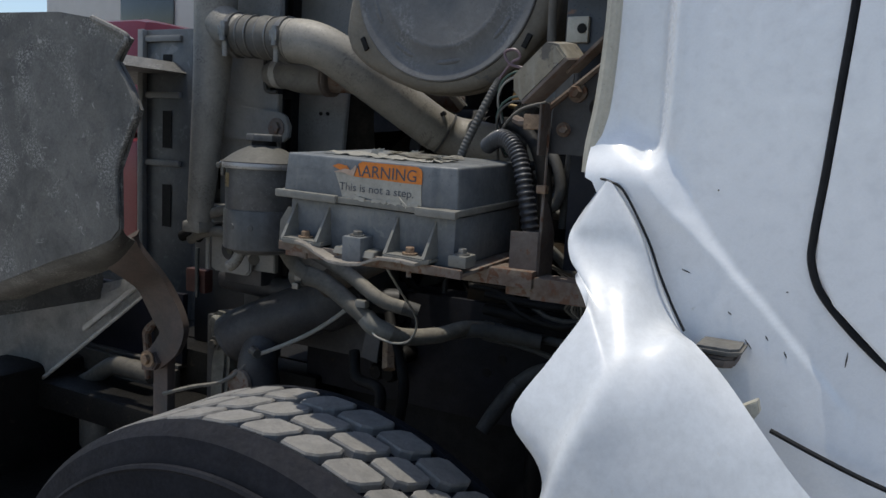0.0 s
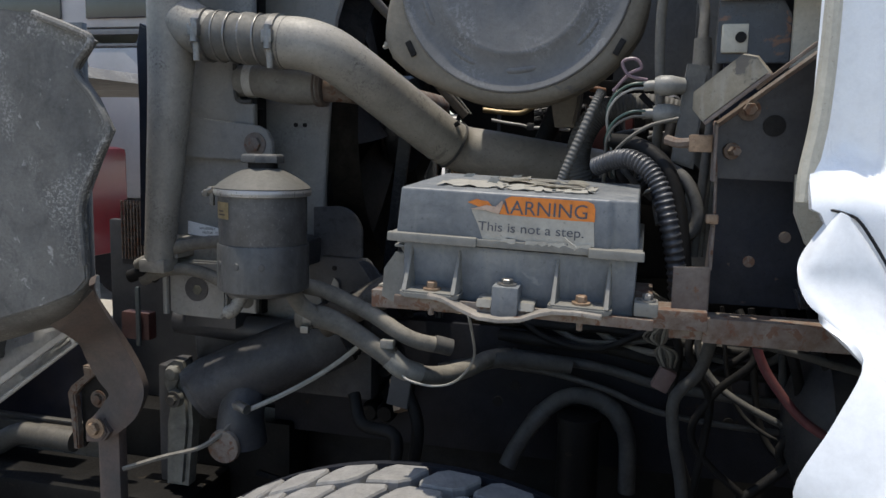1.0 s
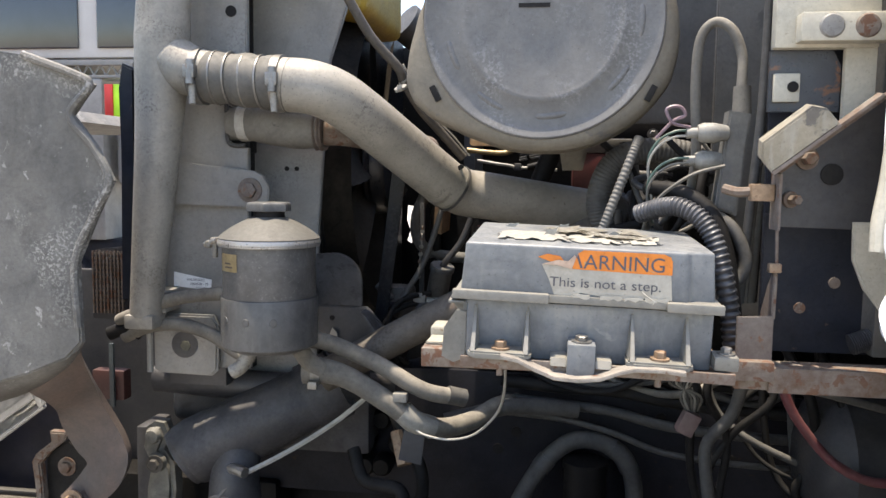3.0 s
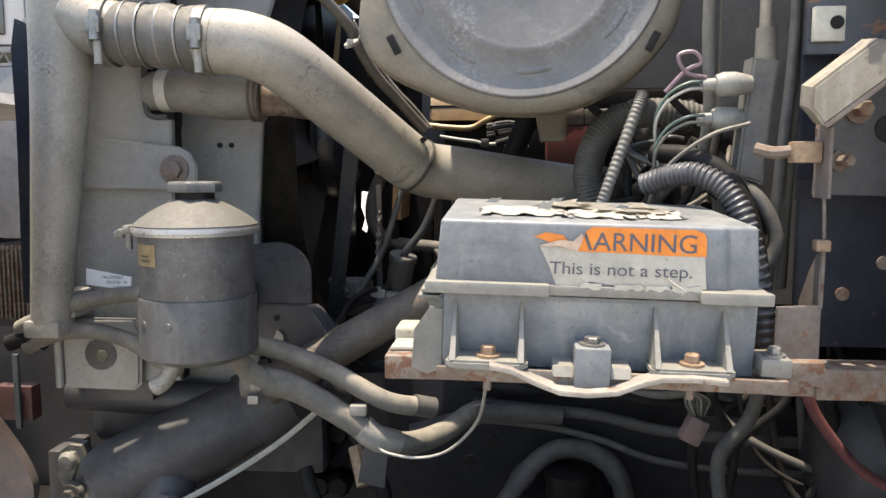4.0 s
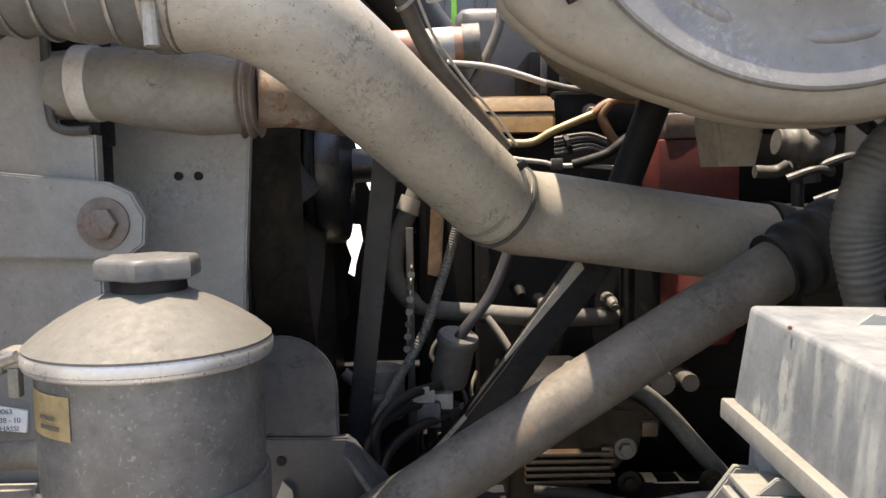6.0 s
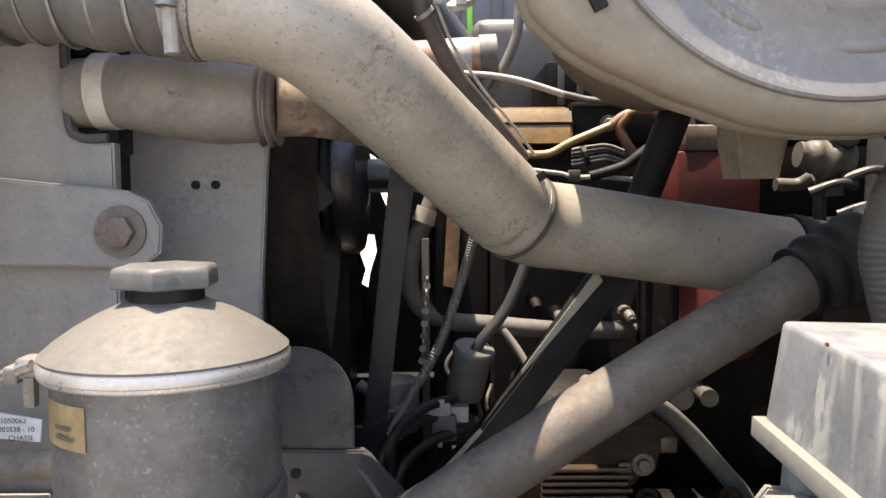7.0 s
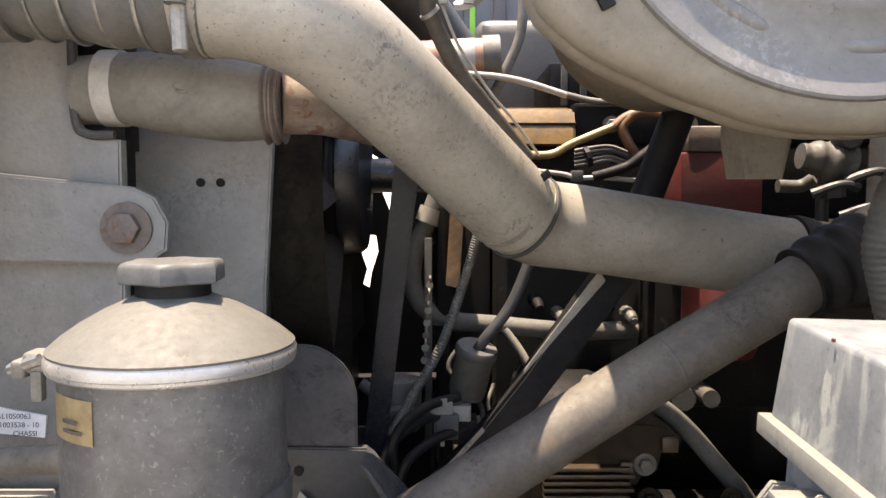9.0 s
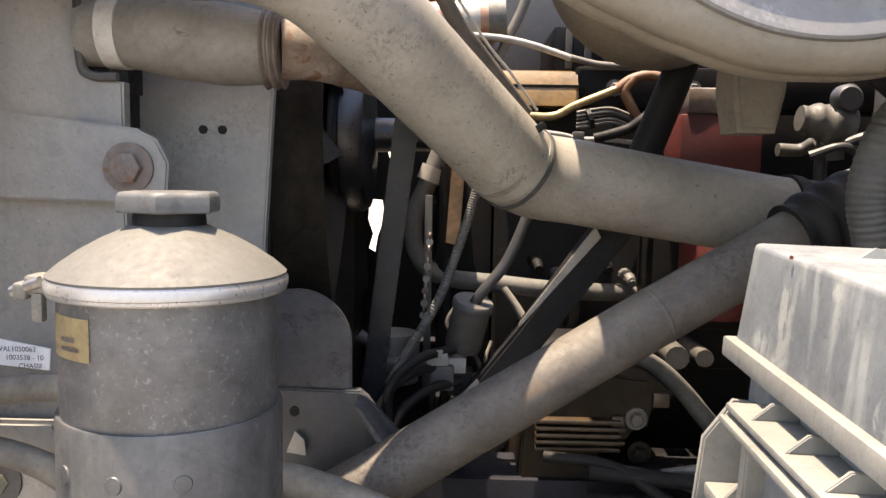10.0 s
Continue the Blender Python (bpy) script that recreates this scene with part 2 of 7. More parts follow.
# ---- building helpers ----
def part(name, bm, material, parent=None, label="", angle=35):
    bmesh.ops.recalc_face_normals(bm, faces=bm.faces)
    me = bpy.data.meshes.new(name)
    bm.to_mesh(me)
    bm.free()
    me.materials.append(material)
    me.shade_smooth()
    me.set_sharp_from_angle(angle=radians(angle))
    ob = new(name, me)
    if parent is not None:
        ob.parent = parent
        base = parent.location if parent.type == "EMPTY" else Vector()
        if parent.type == "EMPTY":
            ob.matrix_parent_inverse = Matrix.Translation(-base)
    if label:
        tagged(ob, label)
    return ob


def thing(name, base, label, category, group="", kind=""):
    e = new(name)
    e.location = base
    e.empty_display_size = 0.05
    return tagged(e, label, category, group, kind)


def solo(name, bm, material, label, category, group="", kind="", angle=35):
    return tagged(part(name, bm, material, angle=angle), label, category, group, kind)


def block(x0, x1, y0, y1, z0, z1, bevel=0.002, bm=None, taper=0.0, seg=2):
    """A box with rounded edges; taper draws its top in on all sides."""
    bm = bm or bmesh.new()
    vs = [bm.verts.new((x, y, z)) for z, k in ((z0, 0.0), (z1, taper)) for x, y in
          ((x0 + k, y0 + k), (x1 - k, y0 + k), (x1 - k, y1 - k), (x0 + k, y1 - k))]
    quads = [(0, 3, 2, 1), (4, 5, 6, 7), (0, 1, 5, 4), (1, 2, 6, 5), (2, 3, 7, 6), (3, 0, 4, 7)]
    fs = [bm.faces.new([vs[i] for i in q]) for q in quads]
    if bevel:
        es = {e for f in fs for e in f.edges}
        bmesh.ops.bevel(bm, geom=list(es), offset=bevel, segments=seg, affect="EDGES", profile=0.6)
    return bm


def slab(outline, y0, y1, bevel=0.0015, bm=None, axis="y", holes=()):
    """A plate cut to an outline of (x, z) pairs, between two depths along an axis."""
    bm = bm or bmesh.new()

    def place(u, v, d):
        return (u, d, v) if axis == "y" else (u, v, d) if axis == "z" else (d, u, v)

    a = [bm.verts.new(place(u, v, y0)) for u, v in outline]
    b = [bm.verts.new(place(u, v, y1)) for u, v in outline]
    n = len(outline)
    fs = [bm.faces.new(a), bm.faces.new(b[::-1])]
    fs += [bm.faces.new((a[i], b[i], b[(i + 1) % n], a[(i + 1) % n])) for i in range(n)]
    bmesh.ops.recalc_face_normals(bm, faces=fs)
    if bevel:
        es = [e for f in fs[:2] for e in f.edges]
        bmesh.ops.bevel(bm, geom=list(set(es)), offset=bevel, segments=2, affect="EDGES")
    return bm


def spline(points, per=8):
    """A smooth curve through the points."""
    p = [Vector(q) for q in points]
    p = [p[0] * 2 - p[1]] + p + [p[-1] * 2 - p[-2]]
    out = []
    for i in range(1, len(p) - 2):
        a, b, c, d = p[i - 1:i + 3]
        for k in range(per):
            t = k / per
            out.append(0.5 * (2 * b + (c - a) * t + (2 * a - 5 * b + 4 * c - d) * t * t + (3 * b - a - 3 * c + d) * t ** 3))
    return out + [p[-2]]


def tube(points, radius, sides=12, per=8, bm=None, ribs=0, depth=0.12, smooth=True, caps=True):
    """A pipe along a smooth curve. radius: one value, or one for each control point. ribs: rings of a corrugated hose."""
    bm = bm or bmesh.new()
    if ribs:
        per = max(per, int(math.ceil(ribs * 6 / (len(points) - 1))))
    path = spline(points, per) if smooth else [Vector(q) for q in points]
    if isinstance(radius, (int, float)):
        radii = [radius] * len(path)
    else:
        ks = np.linspace(0, len(radius) - 1, len(path))
        radii = list(np.interp(ks, range(len(radius)), radius))
    up, rings, n = None, [], len(path)
    for i, q in enumerate(path):
        way = (path[min(i + 1, n - 1)] - path[max(i - 1, 0)]).normalized()
        if up is None:
            up = way.orthogonal().normalized()
        up = (up - way * up.dot(way)).normalized()
        side = way.cross(up)
        r = radii[i]
        if ribs:
            r *= 1 + depth * math.copysign(abs(math.cos(math.pi * 2 * ribs * i / n)) ** 0.6, math.cos(math.pi * 2 * ribs * i / n))
        rings.append([bm.verts.new(q + (up * math.cos(a) + side * math.sin(a)) * r) for a in (2 * math.pi * k / sides for k in range(sides))])
    for a, b in zip(rings, rings[1:]):
        for k in range(sides):
            bm.faces.new((a[k], a[(k + 1) % sides], b[(k + 1) % sides], b[k]))
    if caps:
        bm.faces.new(rings[0][::-1])
        bm.faces.new(rings[-1])
    return bm


def lathe(profile, centre, axis="z", sides=48, bm=None, turn=None):
    """A turned shape from (radius, height) pairs about an axis through centre."""
    bm = bm or bmesh.new()
    m = turn or {"z": Matrix(), "y": Matrix.Rotation(radians(-90), 4, "X"), "x": Matrix.Rotation(radians(90), 4, "Y")}[axis]
    m = Matrix.Translation(centre) @ m
    rings = []
    for r, h in profile:
        if r < 1e-6:
            rings.append([bm.verts.new(m @ Vector((0, 0, h)))])
        else:
            rings.append([bm.verts.new(m @ Vector((r * math.cos(2 * math.pi * k / sides), r * math.sin(2 * math.pi * k / sides), h))) for k in range(sides)])
    for a, b in zip(rings, rings[1:]):
        for k in range(sides):
            j = (k + 1) % sides
            if len(a) == 1 and len(b) == 1:
                continue
            if len(a) == 1:
                bm.faces.new((a[0], b[j], b[k]))
            elif len(b) == 1:
                bm.faces.new((a[k], a[j], b[0]))
            else:
                bm.faces.new((a[k], a[j], b[j], b[k]))
    for ring in (rings[0], rings[-1]):
        if len(ring) > 1:
            bm.faces.new(ring)
    return bm


def hexbolt(centre, r, h, direction, bm=None, washer=True):
    """A hexagon head on a washer, standing out along a direction."""
    turn = Vector(direction).to_track_quat("Z", "Y").to_matrix().to_4x4()
    bm = bm or bmesh.new()
    if washer:
        lathe([(0, 0), (r * 1.6, 0), (r * 1.6, h * 0.25), (0, h * 0.25)], centre, bm=bm, turn=turn, sides=20)
    lathe([(0, h * 0.25), (r, h * 0.25), (r, h * 0.9), (r * 0.85, h), (0, h)], centre, bm=bm, turn=turn, sides=6)
    return bm


def loft(curves, per=6, across=6, bm=None, thick=0.0):
    """A smooth skin through several curves that run the same way."""
    bm = bm or bmesh.new()
    runs = [spline(c, per) for c in curves]
    grid = [spline([r[i] for r in runs], across) for i in range(len(runs[0]))]
    vs = [[bm.verts.new(q) for q in row] for row in grid]
    for a, b in zip(vs, vs[1:]):
        for k in range(len(a) - 1):
            bm.faces.new((a[k], a[k + 1], b[k + 1], b[k]))
    if thick:
        bmesh.ops.recalc_face_normals(bm, faces=bm.faces)
        bmesh.ops.solidify(bm, geom=bm.faces[:], thickness=thick)
    return bm


def text_mesh(body, size, bm=None):
    """Letters of the built-in font as a flat mesh, lying in x and z, facing -y, from the left end of the line."""
    cu = bpy.data.curves.new("letters", "FONT")
    cu.body, cu.size, cu.extrude = body, size, 0.0001
    ob = new("letters", cu)
    me = bpy.data.meshes.new_from_object(ob.evaluated_get(bpy.context.evaluated_depsgraph_get()))
    bm = bm or bmesh.new()
    bm.from_mesh(me)
    bpy.data.objects.remove(ob)
    bpy.data.curves.remove(cu)
    bpy.data.meshes.remove(me)
    bmesh.ops.rotate(bm, verts=bm.verts, cent=(0, 0, 0), matrix=Matrix.Rotation(radians(90), 3, "X"))
    return bm


def shift(bm, x=0.0, y=0.0, z=0.0, m=None):
    if m is not None:
        bmesh.ops.transform(bm, matrix=m, verts=bm.verts)
    bmesh.ops.translate(bm, verts=bm.verts, vec=(x, y, z))
    return bm


def hose(name, pts, r, material, label, category="hose", group="", **kw):
    return solo(name, tube(pts, r, **kw), material, label, category, group)


def wire(pts, r, material, label, group="loose wires in the engine bay", name="wire"):
    return solo(name, tube(pts, r, sides=6, per=6), material, label, "wire", group)


# ---- ground and distance ----
bm = bmesh.new()
bmesh.ops.create_grid(bm, x_segments=20, y_segments=20, size=600)
solo("ground", shift(bm, z=0.0), asphalt_mat, "pale dusty gravel ground of the yard", "ground", kind="structure")
bm = bmesh.new()
bmesh.ops.create_grid(bm, x_segments=20, y_segments=10, size=1)
solo("grass_field", shift(bm, 0, 0, 0, Matrix.Translation((-114, 70, 0.02)) @ Matrix.Diagonal((100, 60, 1, 1))), grass_mat, "bright green grass field beyond the yard", "grass", kind="structure")

# ---- parked vehicles behind ----
van = thing("box_truck", (-5.4, 7.0, 0.0), "pale grey box truck with dark windows parked behind the open hood", "truck")
van_mat = mat("pale_grey_body_paint", (0.50, 0.48, 0.45), 0.5, 0.0, scale=2, spread=0.08, grime=0.15, pits=0.0, bump=0.02)
part("body", block(-8.5, -3.2, 6.0, 8.2, 2.35, 3.6, 0.06), van_mat, van)
for wx, ww in ((-7.2, 0.8), (-6.1, 0.8), (-5.05, 0.75), (-4.14, 0.55)):
    part("window", block(wx, wx + ww, 5.975, 6.0, 2.43, 3.0, 0.012, seg=3), glass_mat, van, "dark tinted window")
part("lower_body", block(-8.5, -4.45, 6.0, 8.2, 0.9, 2.2, 0.05), van_mat, van)
part("chassis", block(-8.5, -3.2, 6.1, 8.1, 0.45, 0.9, 0.04), blue_dark, van)
part("rail", block(-8.5, -3.2, 6.0, 6.06, 2.30, 2.345, 0.005), plate_mat, van)
part("rail", block(-8.5, -3.2, 6.0, 6.06, 2.20, 2.225, 0.005), plate_mat, van)
for k in range(26):
    part("lattice_bar", tube([(-4.6 + 0.05 * k, 6.03, 2.22 + 0.09 * (k % 2)), (-4.55 + 0.05 * k, 6.03, 2.31 - 0.09 * (k % 2))], 0.008, sides=5, smooth=False), plate_mat, van)
part("reflector", block(-4.02, -3.80, 5.99, 6.02, 1.84, 2.15, 0.005), mat("yellow_green_reflector", (0.42, 0.75, 0.03), 0.5, 0.0, scale=5, spread=0.1, grime=0.1), van, "bright yellow green panel")
part("lamp_strip", block(-4.09, -4.02, 5.98, 6.02, 1.80, 2.15, 0.005), mat("red_lamp_plastic", (0.5, 0.03, 0.02), 0.4, 0.0, scale=5, spread=0.1, grime=0.1), van, "red lamp strip")
part("post", block(-4.45, -4.12, 6.0, 6.3, 0.9, 2.2, 0.02), plate_mat, van)
part("engine_cover", block(-4.05, -3.75, 6.05, 6.6, 1.35, 1.8, 0.06, seg=3), plate_mat, van)
for wx in (-7.6, -4.7):
    part("wheel", lathe([(0, 0), (0.42, 0), (0.45, 0.05), (0.45, 0.22), (0.42, 0.27), (0, 0.27)], (wx, 5.97, 0.45), "y", 32), tyre_mat, van)
red_truck = thing("red_truck", (-4.6, 4.2, 0.0), "red truck parked beyond the radiator", "truck")
part("body", block(-6.6, -4.25, 3.7, 5.4, 0.55, 1.36, 0.06), red_body, red_truck)
part("cab", block(-5.9, -4.30, 3.8, 5.3, 1.37, 2.2, 0.12, taper=0.12), red_body, red_truck)
part("window", block(-5.7, -5.0, 3.80, 3.92, 1.55, 1.98, 0.02), glass_mat, red_truck)
for wx in (-6.0, -4.75):
    part("wheel", lathe([(0, 0), (0.33, 0), (0.36, 0.05), (0.36, 0.2), (0.33, 0.24), (0, 0.24)], (wx, 3.64, 0.36), "y", 32), tyre_mat, red_truck)

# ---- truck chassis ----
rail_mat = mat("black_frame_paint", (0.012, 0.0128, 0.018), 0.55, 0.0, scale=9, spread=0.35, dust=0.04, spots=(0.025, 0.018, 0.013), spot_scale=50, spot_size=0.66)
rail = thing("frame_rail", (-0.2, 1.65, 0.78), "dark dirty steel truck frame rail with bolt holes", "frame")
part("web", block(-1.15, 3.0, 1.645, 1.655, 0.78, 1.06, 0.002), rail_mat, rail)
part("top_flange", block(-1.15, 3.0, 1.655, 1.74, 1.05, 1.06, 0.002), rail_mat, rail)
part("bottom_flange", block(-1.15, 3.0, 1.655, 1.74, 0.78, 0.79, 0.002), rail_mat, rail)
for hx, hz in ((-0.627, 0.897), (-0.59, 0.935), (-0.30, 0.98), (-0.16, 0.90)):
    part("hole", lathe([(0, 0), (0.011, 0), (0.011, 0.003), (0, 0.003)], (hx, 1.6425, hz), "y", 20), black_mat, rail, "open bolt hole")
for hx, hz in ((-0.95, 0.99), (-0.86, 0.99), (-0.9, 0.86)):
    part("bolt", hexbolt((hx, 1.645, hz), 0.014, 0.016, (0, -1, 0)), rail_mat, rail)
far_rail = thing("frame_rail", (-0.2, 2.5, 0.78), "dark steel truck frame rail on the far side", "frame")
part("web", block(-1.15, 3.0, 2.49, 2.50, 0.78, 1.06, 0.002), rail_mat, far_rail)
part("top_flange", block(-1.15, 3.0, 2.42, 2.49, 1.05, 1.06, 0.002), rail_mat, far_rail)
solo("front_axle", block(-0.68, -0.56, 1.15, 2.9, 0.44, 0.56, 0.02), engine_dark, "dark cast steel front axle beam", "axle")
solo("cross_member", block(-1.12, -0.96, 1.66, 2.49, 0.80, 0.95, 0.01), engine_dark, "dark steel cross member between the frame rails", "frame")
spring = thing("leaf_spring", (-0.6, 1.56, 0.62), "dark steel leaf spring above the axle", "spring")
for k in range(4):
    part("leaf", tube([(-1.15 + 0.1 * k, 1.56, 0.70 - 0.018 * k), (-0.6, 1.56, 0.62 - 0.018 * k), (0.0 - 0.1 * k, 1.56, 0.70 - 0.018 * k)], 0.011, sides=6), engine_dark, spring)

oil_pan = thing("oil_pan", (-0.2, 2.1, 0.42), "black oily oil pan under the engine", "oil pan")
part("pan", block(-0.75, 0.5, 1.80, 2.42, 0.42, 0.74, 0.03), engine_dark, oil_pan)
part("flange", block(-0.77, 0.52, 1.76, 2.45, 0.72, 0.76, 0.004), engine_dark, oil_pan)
# Added black sheets stand for the shade under the truck, hiding bright ground.
shield = thing("splash_shield", (-0.4, 1.75, 0.3), "black sheets added to darken the space below the frame rail", "shield")
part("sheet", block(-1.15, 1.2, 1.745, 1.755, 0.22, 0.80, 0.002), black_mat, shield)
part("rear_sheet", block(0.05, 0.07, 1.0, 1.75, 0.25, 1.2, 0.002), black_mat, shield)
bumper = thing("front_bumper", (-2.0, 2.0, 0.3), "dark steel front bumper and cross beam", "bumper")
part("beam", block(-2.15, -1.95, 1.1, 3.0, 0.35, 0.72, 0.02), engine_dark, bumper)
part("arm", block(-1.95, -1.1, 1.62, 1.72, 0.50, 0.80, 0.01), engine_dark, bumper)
# Black sheet added to cover sunlit ground that should lie in shade.
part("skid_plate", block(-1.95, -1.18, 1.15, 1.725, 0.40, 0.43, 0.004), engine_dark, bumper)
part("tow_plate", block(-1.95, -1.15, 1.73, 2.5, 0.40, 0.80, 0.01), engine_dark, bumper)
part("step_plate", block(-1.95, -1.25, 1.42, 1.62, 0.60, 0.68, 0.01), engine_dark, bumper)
far_wheel = thing("truck_wheel", (-0.62, 2.95, 0.0), "dark front wheel on the far side", "wheel")
part("tyre", lathe([(0.0, -0.13), (0.44, -0.14), (0.49, -0.12), (0.505, -0.10), (0.505, 0.10), (0.49, 0.12), (0.44, 0.14), (0.0, 0.13)], (-0.62, 3.05, 0.51), "y", 48), tyre_mat, far_wheel)

# ---- wheel ----
WC, WR, WW = Vector((-0.597, 0.885, 0.514)), 0.513, 0.145
wheel = thing("truck_wheel", (WC.x, WC.y, 0.0), "dusty front truck wheel with blocky tread", "wheel")
side = [(0.30, -WW + 0.03), (0.36, -WW), (0.44, -WW + 0.002), (0.475, -WW + 0.012), (WR - 0.016, -0.128), (WR - 0.003, -0.108), (WR - 0.002, -0.094), (WR - 0.014, -0.092), (WR - 0.014, 0.092), (WR - 0.002, 0.094), (WR - 0.003, 0.108), (WR - 0.016, 0.128), (0.475, WW - 0.012), (0.44, WW - 0.002), (0.36, WW), (0.30, WW - 0.03)]
tyre = part("tyre", lathe(side, WC, "y", 96), tyre_mat, wheel)
part("rim", lathe([(0.0, -0.06), (0.24, -0.05), (0.285, -0.10), (0.302, -WW + 0.028), (0.302, WW - 0.028), (0.0, WW - 0.03)], WC, "y", 64), steel_mat, wheel)
for r0, r1 in ((0.40, 0.006), (0.455, 0.005)):
    part("sidewall_ring", lathe([(r0, -WW - 0.003), (r0 + 0.004, -WW - 0.006), (r0 + 0.008, -WW - 0.003), (r0 + 0.008, -WW + 0.004), (r0, -WW + 0.004)], WC, "y", 96), tyre_mat, tyre)

BLOCKS = 46


def lug_mesh(w0, w1, skew, name):
    """One tread block, chamfered, with its outer face on the tyre's circumference; its length runs along the turn."""
    half = math.pi / BLOCKS * 0.84
    bm = bmesh.new()
    ring = []
    for r, k in ((WR - 0.018, 1.04), (WR - 0.003, 1.0), (WR, 0.93)):
        row = []
        for a, w in ((-1, w0 + 0.22 * (w1 - w0)), (-0.72, w0), (0.72, w0), (1, w0 + 0.22 * (w1 - w0)), (1, w1 - 0.22 * (w1 - w0)), (0.72, w1), (-0.72, w1), (-1, w1 - 0.22 * (w1 - w0))):
            mid = (w0 + w1) / 2
            ww = mid + (w - mid) * k
            ang = half * a * k + skew * (ww - mid)
            row.append(bm.verts.new((r * math.sin(ang), ww, r * math.cos(ang))))
        ring.append(row)
    for a, b in zip(ring, ring[1:]):
        for i in range(8):
            bm.faces.new((a[i], a[(i + 1) % 8], b[(i + 1) % 8], b[i]))
    bm.faces.new(ring[-1])
    bmesh.ops.recalc_face_normals(bm, faces=bm.faces)
    me = bpy.data.meshes.new(name)
    bm.to_mesh(me)
    bm.free()
    me.materials.append(tread_mat)
    return me


for row, (w0, w1, off, skew) in enumerate(((-0.089, -0.036, 0.5, 0.9), (-0.027, 0.027, 0.0, 0.9), (0.036, 0.089, 0.5, 0.9))):
    lug = lug_mesh(w0, w1, skew, "tread_block")
    for k in range(BLOCKS):
        ob = new("tread_block", lug)
        ob.parent = tyre
        ob.matrix_basis = Matrix.Translation(WC) @ Matrix.Rotation(2 * math.pi * (k + off) / BLOCKS, 4, "Y")

for k in range(BLOCKS):
    for side_y in (-1, 1):
        sipe = part("sipe", shift(block(-0.002, 0.002, -0.016, 0.016, WR - 0.012, WR - 0.0035, 0), m=Matrix.Translation(WC) @ Matrix.Rotation(2 * math.pi * (k + 0.25) / BLOCKS, 4, "Y") @ Matrix.Translation((0, side_y * 0.112, 0)) @ Matrix.Rotation(radians(12 * side_y), 4, "X")), black_mat, tyre)

# ---- hood, tilted forward ----
hood = thing("hood", (-1.7, 1.35, 0.9), "bare grey fibreglass underside of the tilted truck hood", "hood")
edge = [(-2.6, 0.66), (-2.0, 0.90), (-1.62, 1.045), (-1.42, 1.12), (-1.30, 1.158), (-1.235, 1.185), (-1.211, 1.21), (-1.213, 1.33), (-1.18, 1.40),
        (-1.154, 1.450), (-1.18, 1.50), (-1.214, 1.543), (-1.195, 1.568), (-1.180, 1.586), (-1.205, 1.60), (-1.285, 1.628), (-1.40, 1.645), (-1.6, 1.65), (-2.0, 1.66), (-2.6, 1.64)]
part("fender_liner", slab(edge, 1.105, 1.118, 0.003), hood_mat, hood)
part("edge_lip", tube([(-1.285, 1.100, 1.628), (-1.205, 1.098, 1.60), (-1.182, 1.098, 1.584), (-1.214, 1.100, 1.543), (-1.18, 1.098, 1.50), (-1.156, 1.098, 1.450), (-1.182, 1.100, 1.40), (-1.213, 1.100, 1.33), (-1.211, 1.1, 1.235)], 0.006, sides=8), hood_mat, hood)
part("lower_skirt", loft([[(-2.0, 1.110, 0.908), (-1.62, 1.110, 1.053), (-1.42, 1.110, 1.128), (-1.30, 1.110, 1.167), (-1.235, 1.110, 1.194), (-1.214, 1.110, 1.215)],
                           [(-2.0, 1.140, 0.880), (-1.62, 1.140, 1.028), (-1.44, 1.140, 1.095), (-1.33, 1.140, 1.133), (-1.265, 1.140, 1.165), (-1.240, 1.140, 1.196)],
                           [(-2.0, 1.215, 0.875), (-1.62, 1.215, 1.021), (-1.50, 1.215, 1.061), (-1.43, 1.215, 1.084), (-1.36, 1.215, 1.113), (-1.288, 1.215, 1.170)]], thick=0.006), hood_mat, hood)
part("top_panel", slab([(-2.6, 1.64), (-1.90, 1.635), (-1.85, 1.60), (-2.6, 1.60)], 1.118, 2.9, 0.004), hood_mat, hood)
part("nose_panel", block(-2.62, -2.59, 1.118, 2.9, 0.35, 0.85, 0.004), hood_mat, hood)
part("inner_rib", block(-1.75, -1.70, 1.118, 1.45, 0.95, 1.60, 0.004), hood_mat, hood)
bracing = thing("splash_sheet", (-1.7, 1.45, 0.9), "crumpled galvanised sheet along the hood's lower edge", "metal sheet")
rng = random.Random(31)
bm = bmesh.new()
grid = []
for k in range(41):
    u = k / 40
    hi, lo = Vector((-2.35 + 0.825 * u, 1.445, 0.80 + 0.24 * u ** 0.9)), Vector((-2.35 + 0.84 * u, 1.445, 0.395 + 0.609 * u))
    row = []
    for j in range(9):
        q = hi.lerp(lo, j / 8)
        q.y += 0.010 * math.sin(9 * u + 2.4 * j / 8) * math.sin(5 * j / 8 + 3 * u) + rng.uniform(-0.003, 0.003)
        row.append(bm.verts.new(q))
    grid.append(row)
for p, q in zip(grid, grid[1:]):
    for j in range(8):
        bm.faces.new((p[j], p[j + 1], q[j + 1], q[j]))
bmesh.ops.solidify(bm, geom=bm.faces[:], thickness=0.003)
part("sheet", bm, sheet_mat, bracing, angle=20)
part("fold", tube([(-2.35, 1.440, 0.395), (-1.72, 1.440, 0.849), (-1.51, 1.440, 1.002)], 0.006, sides=8), sheet_mat, bracing)
part("channel", slab([(-1.76, 0.852), (-1.522, 1.018), (-1.527, 1.030), (-1.765, 0.866)], 1.428, 1.440, 0.002), sheet_mat, bracing)
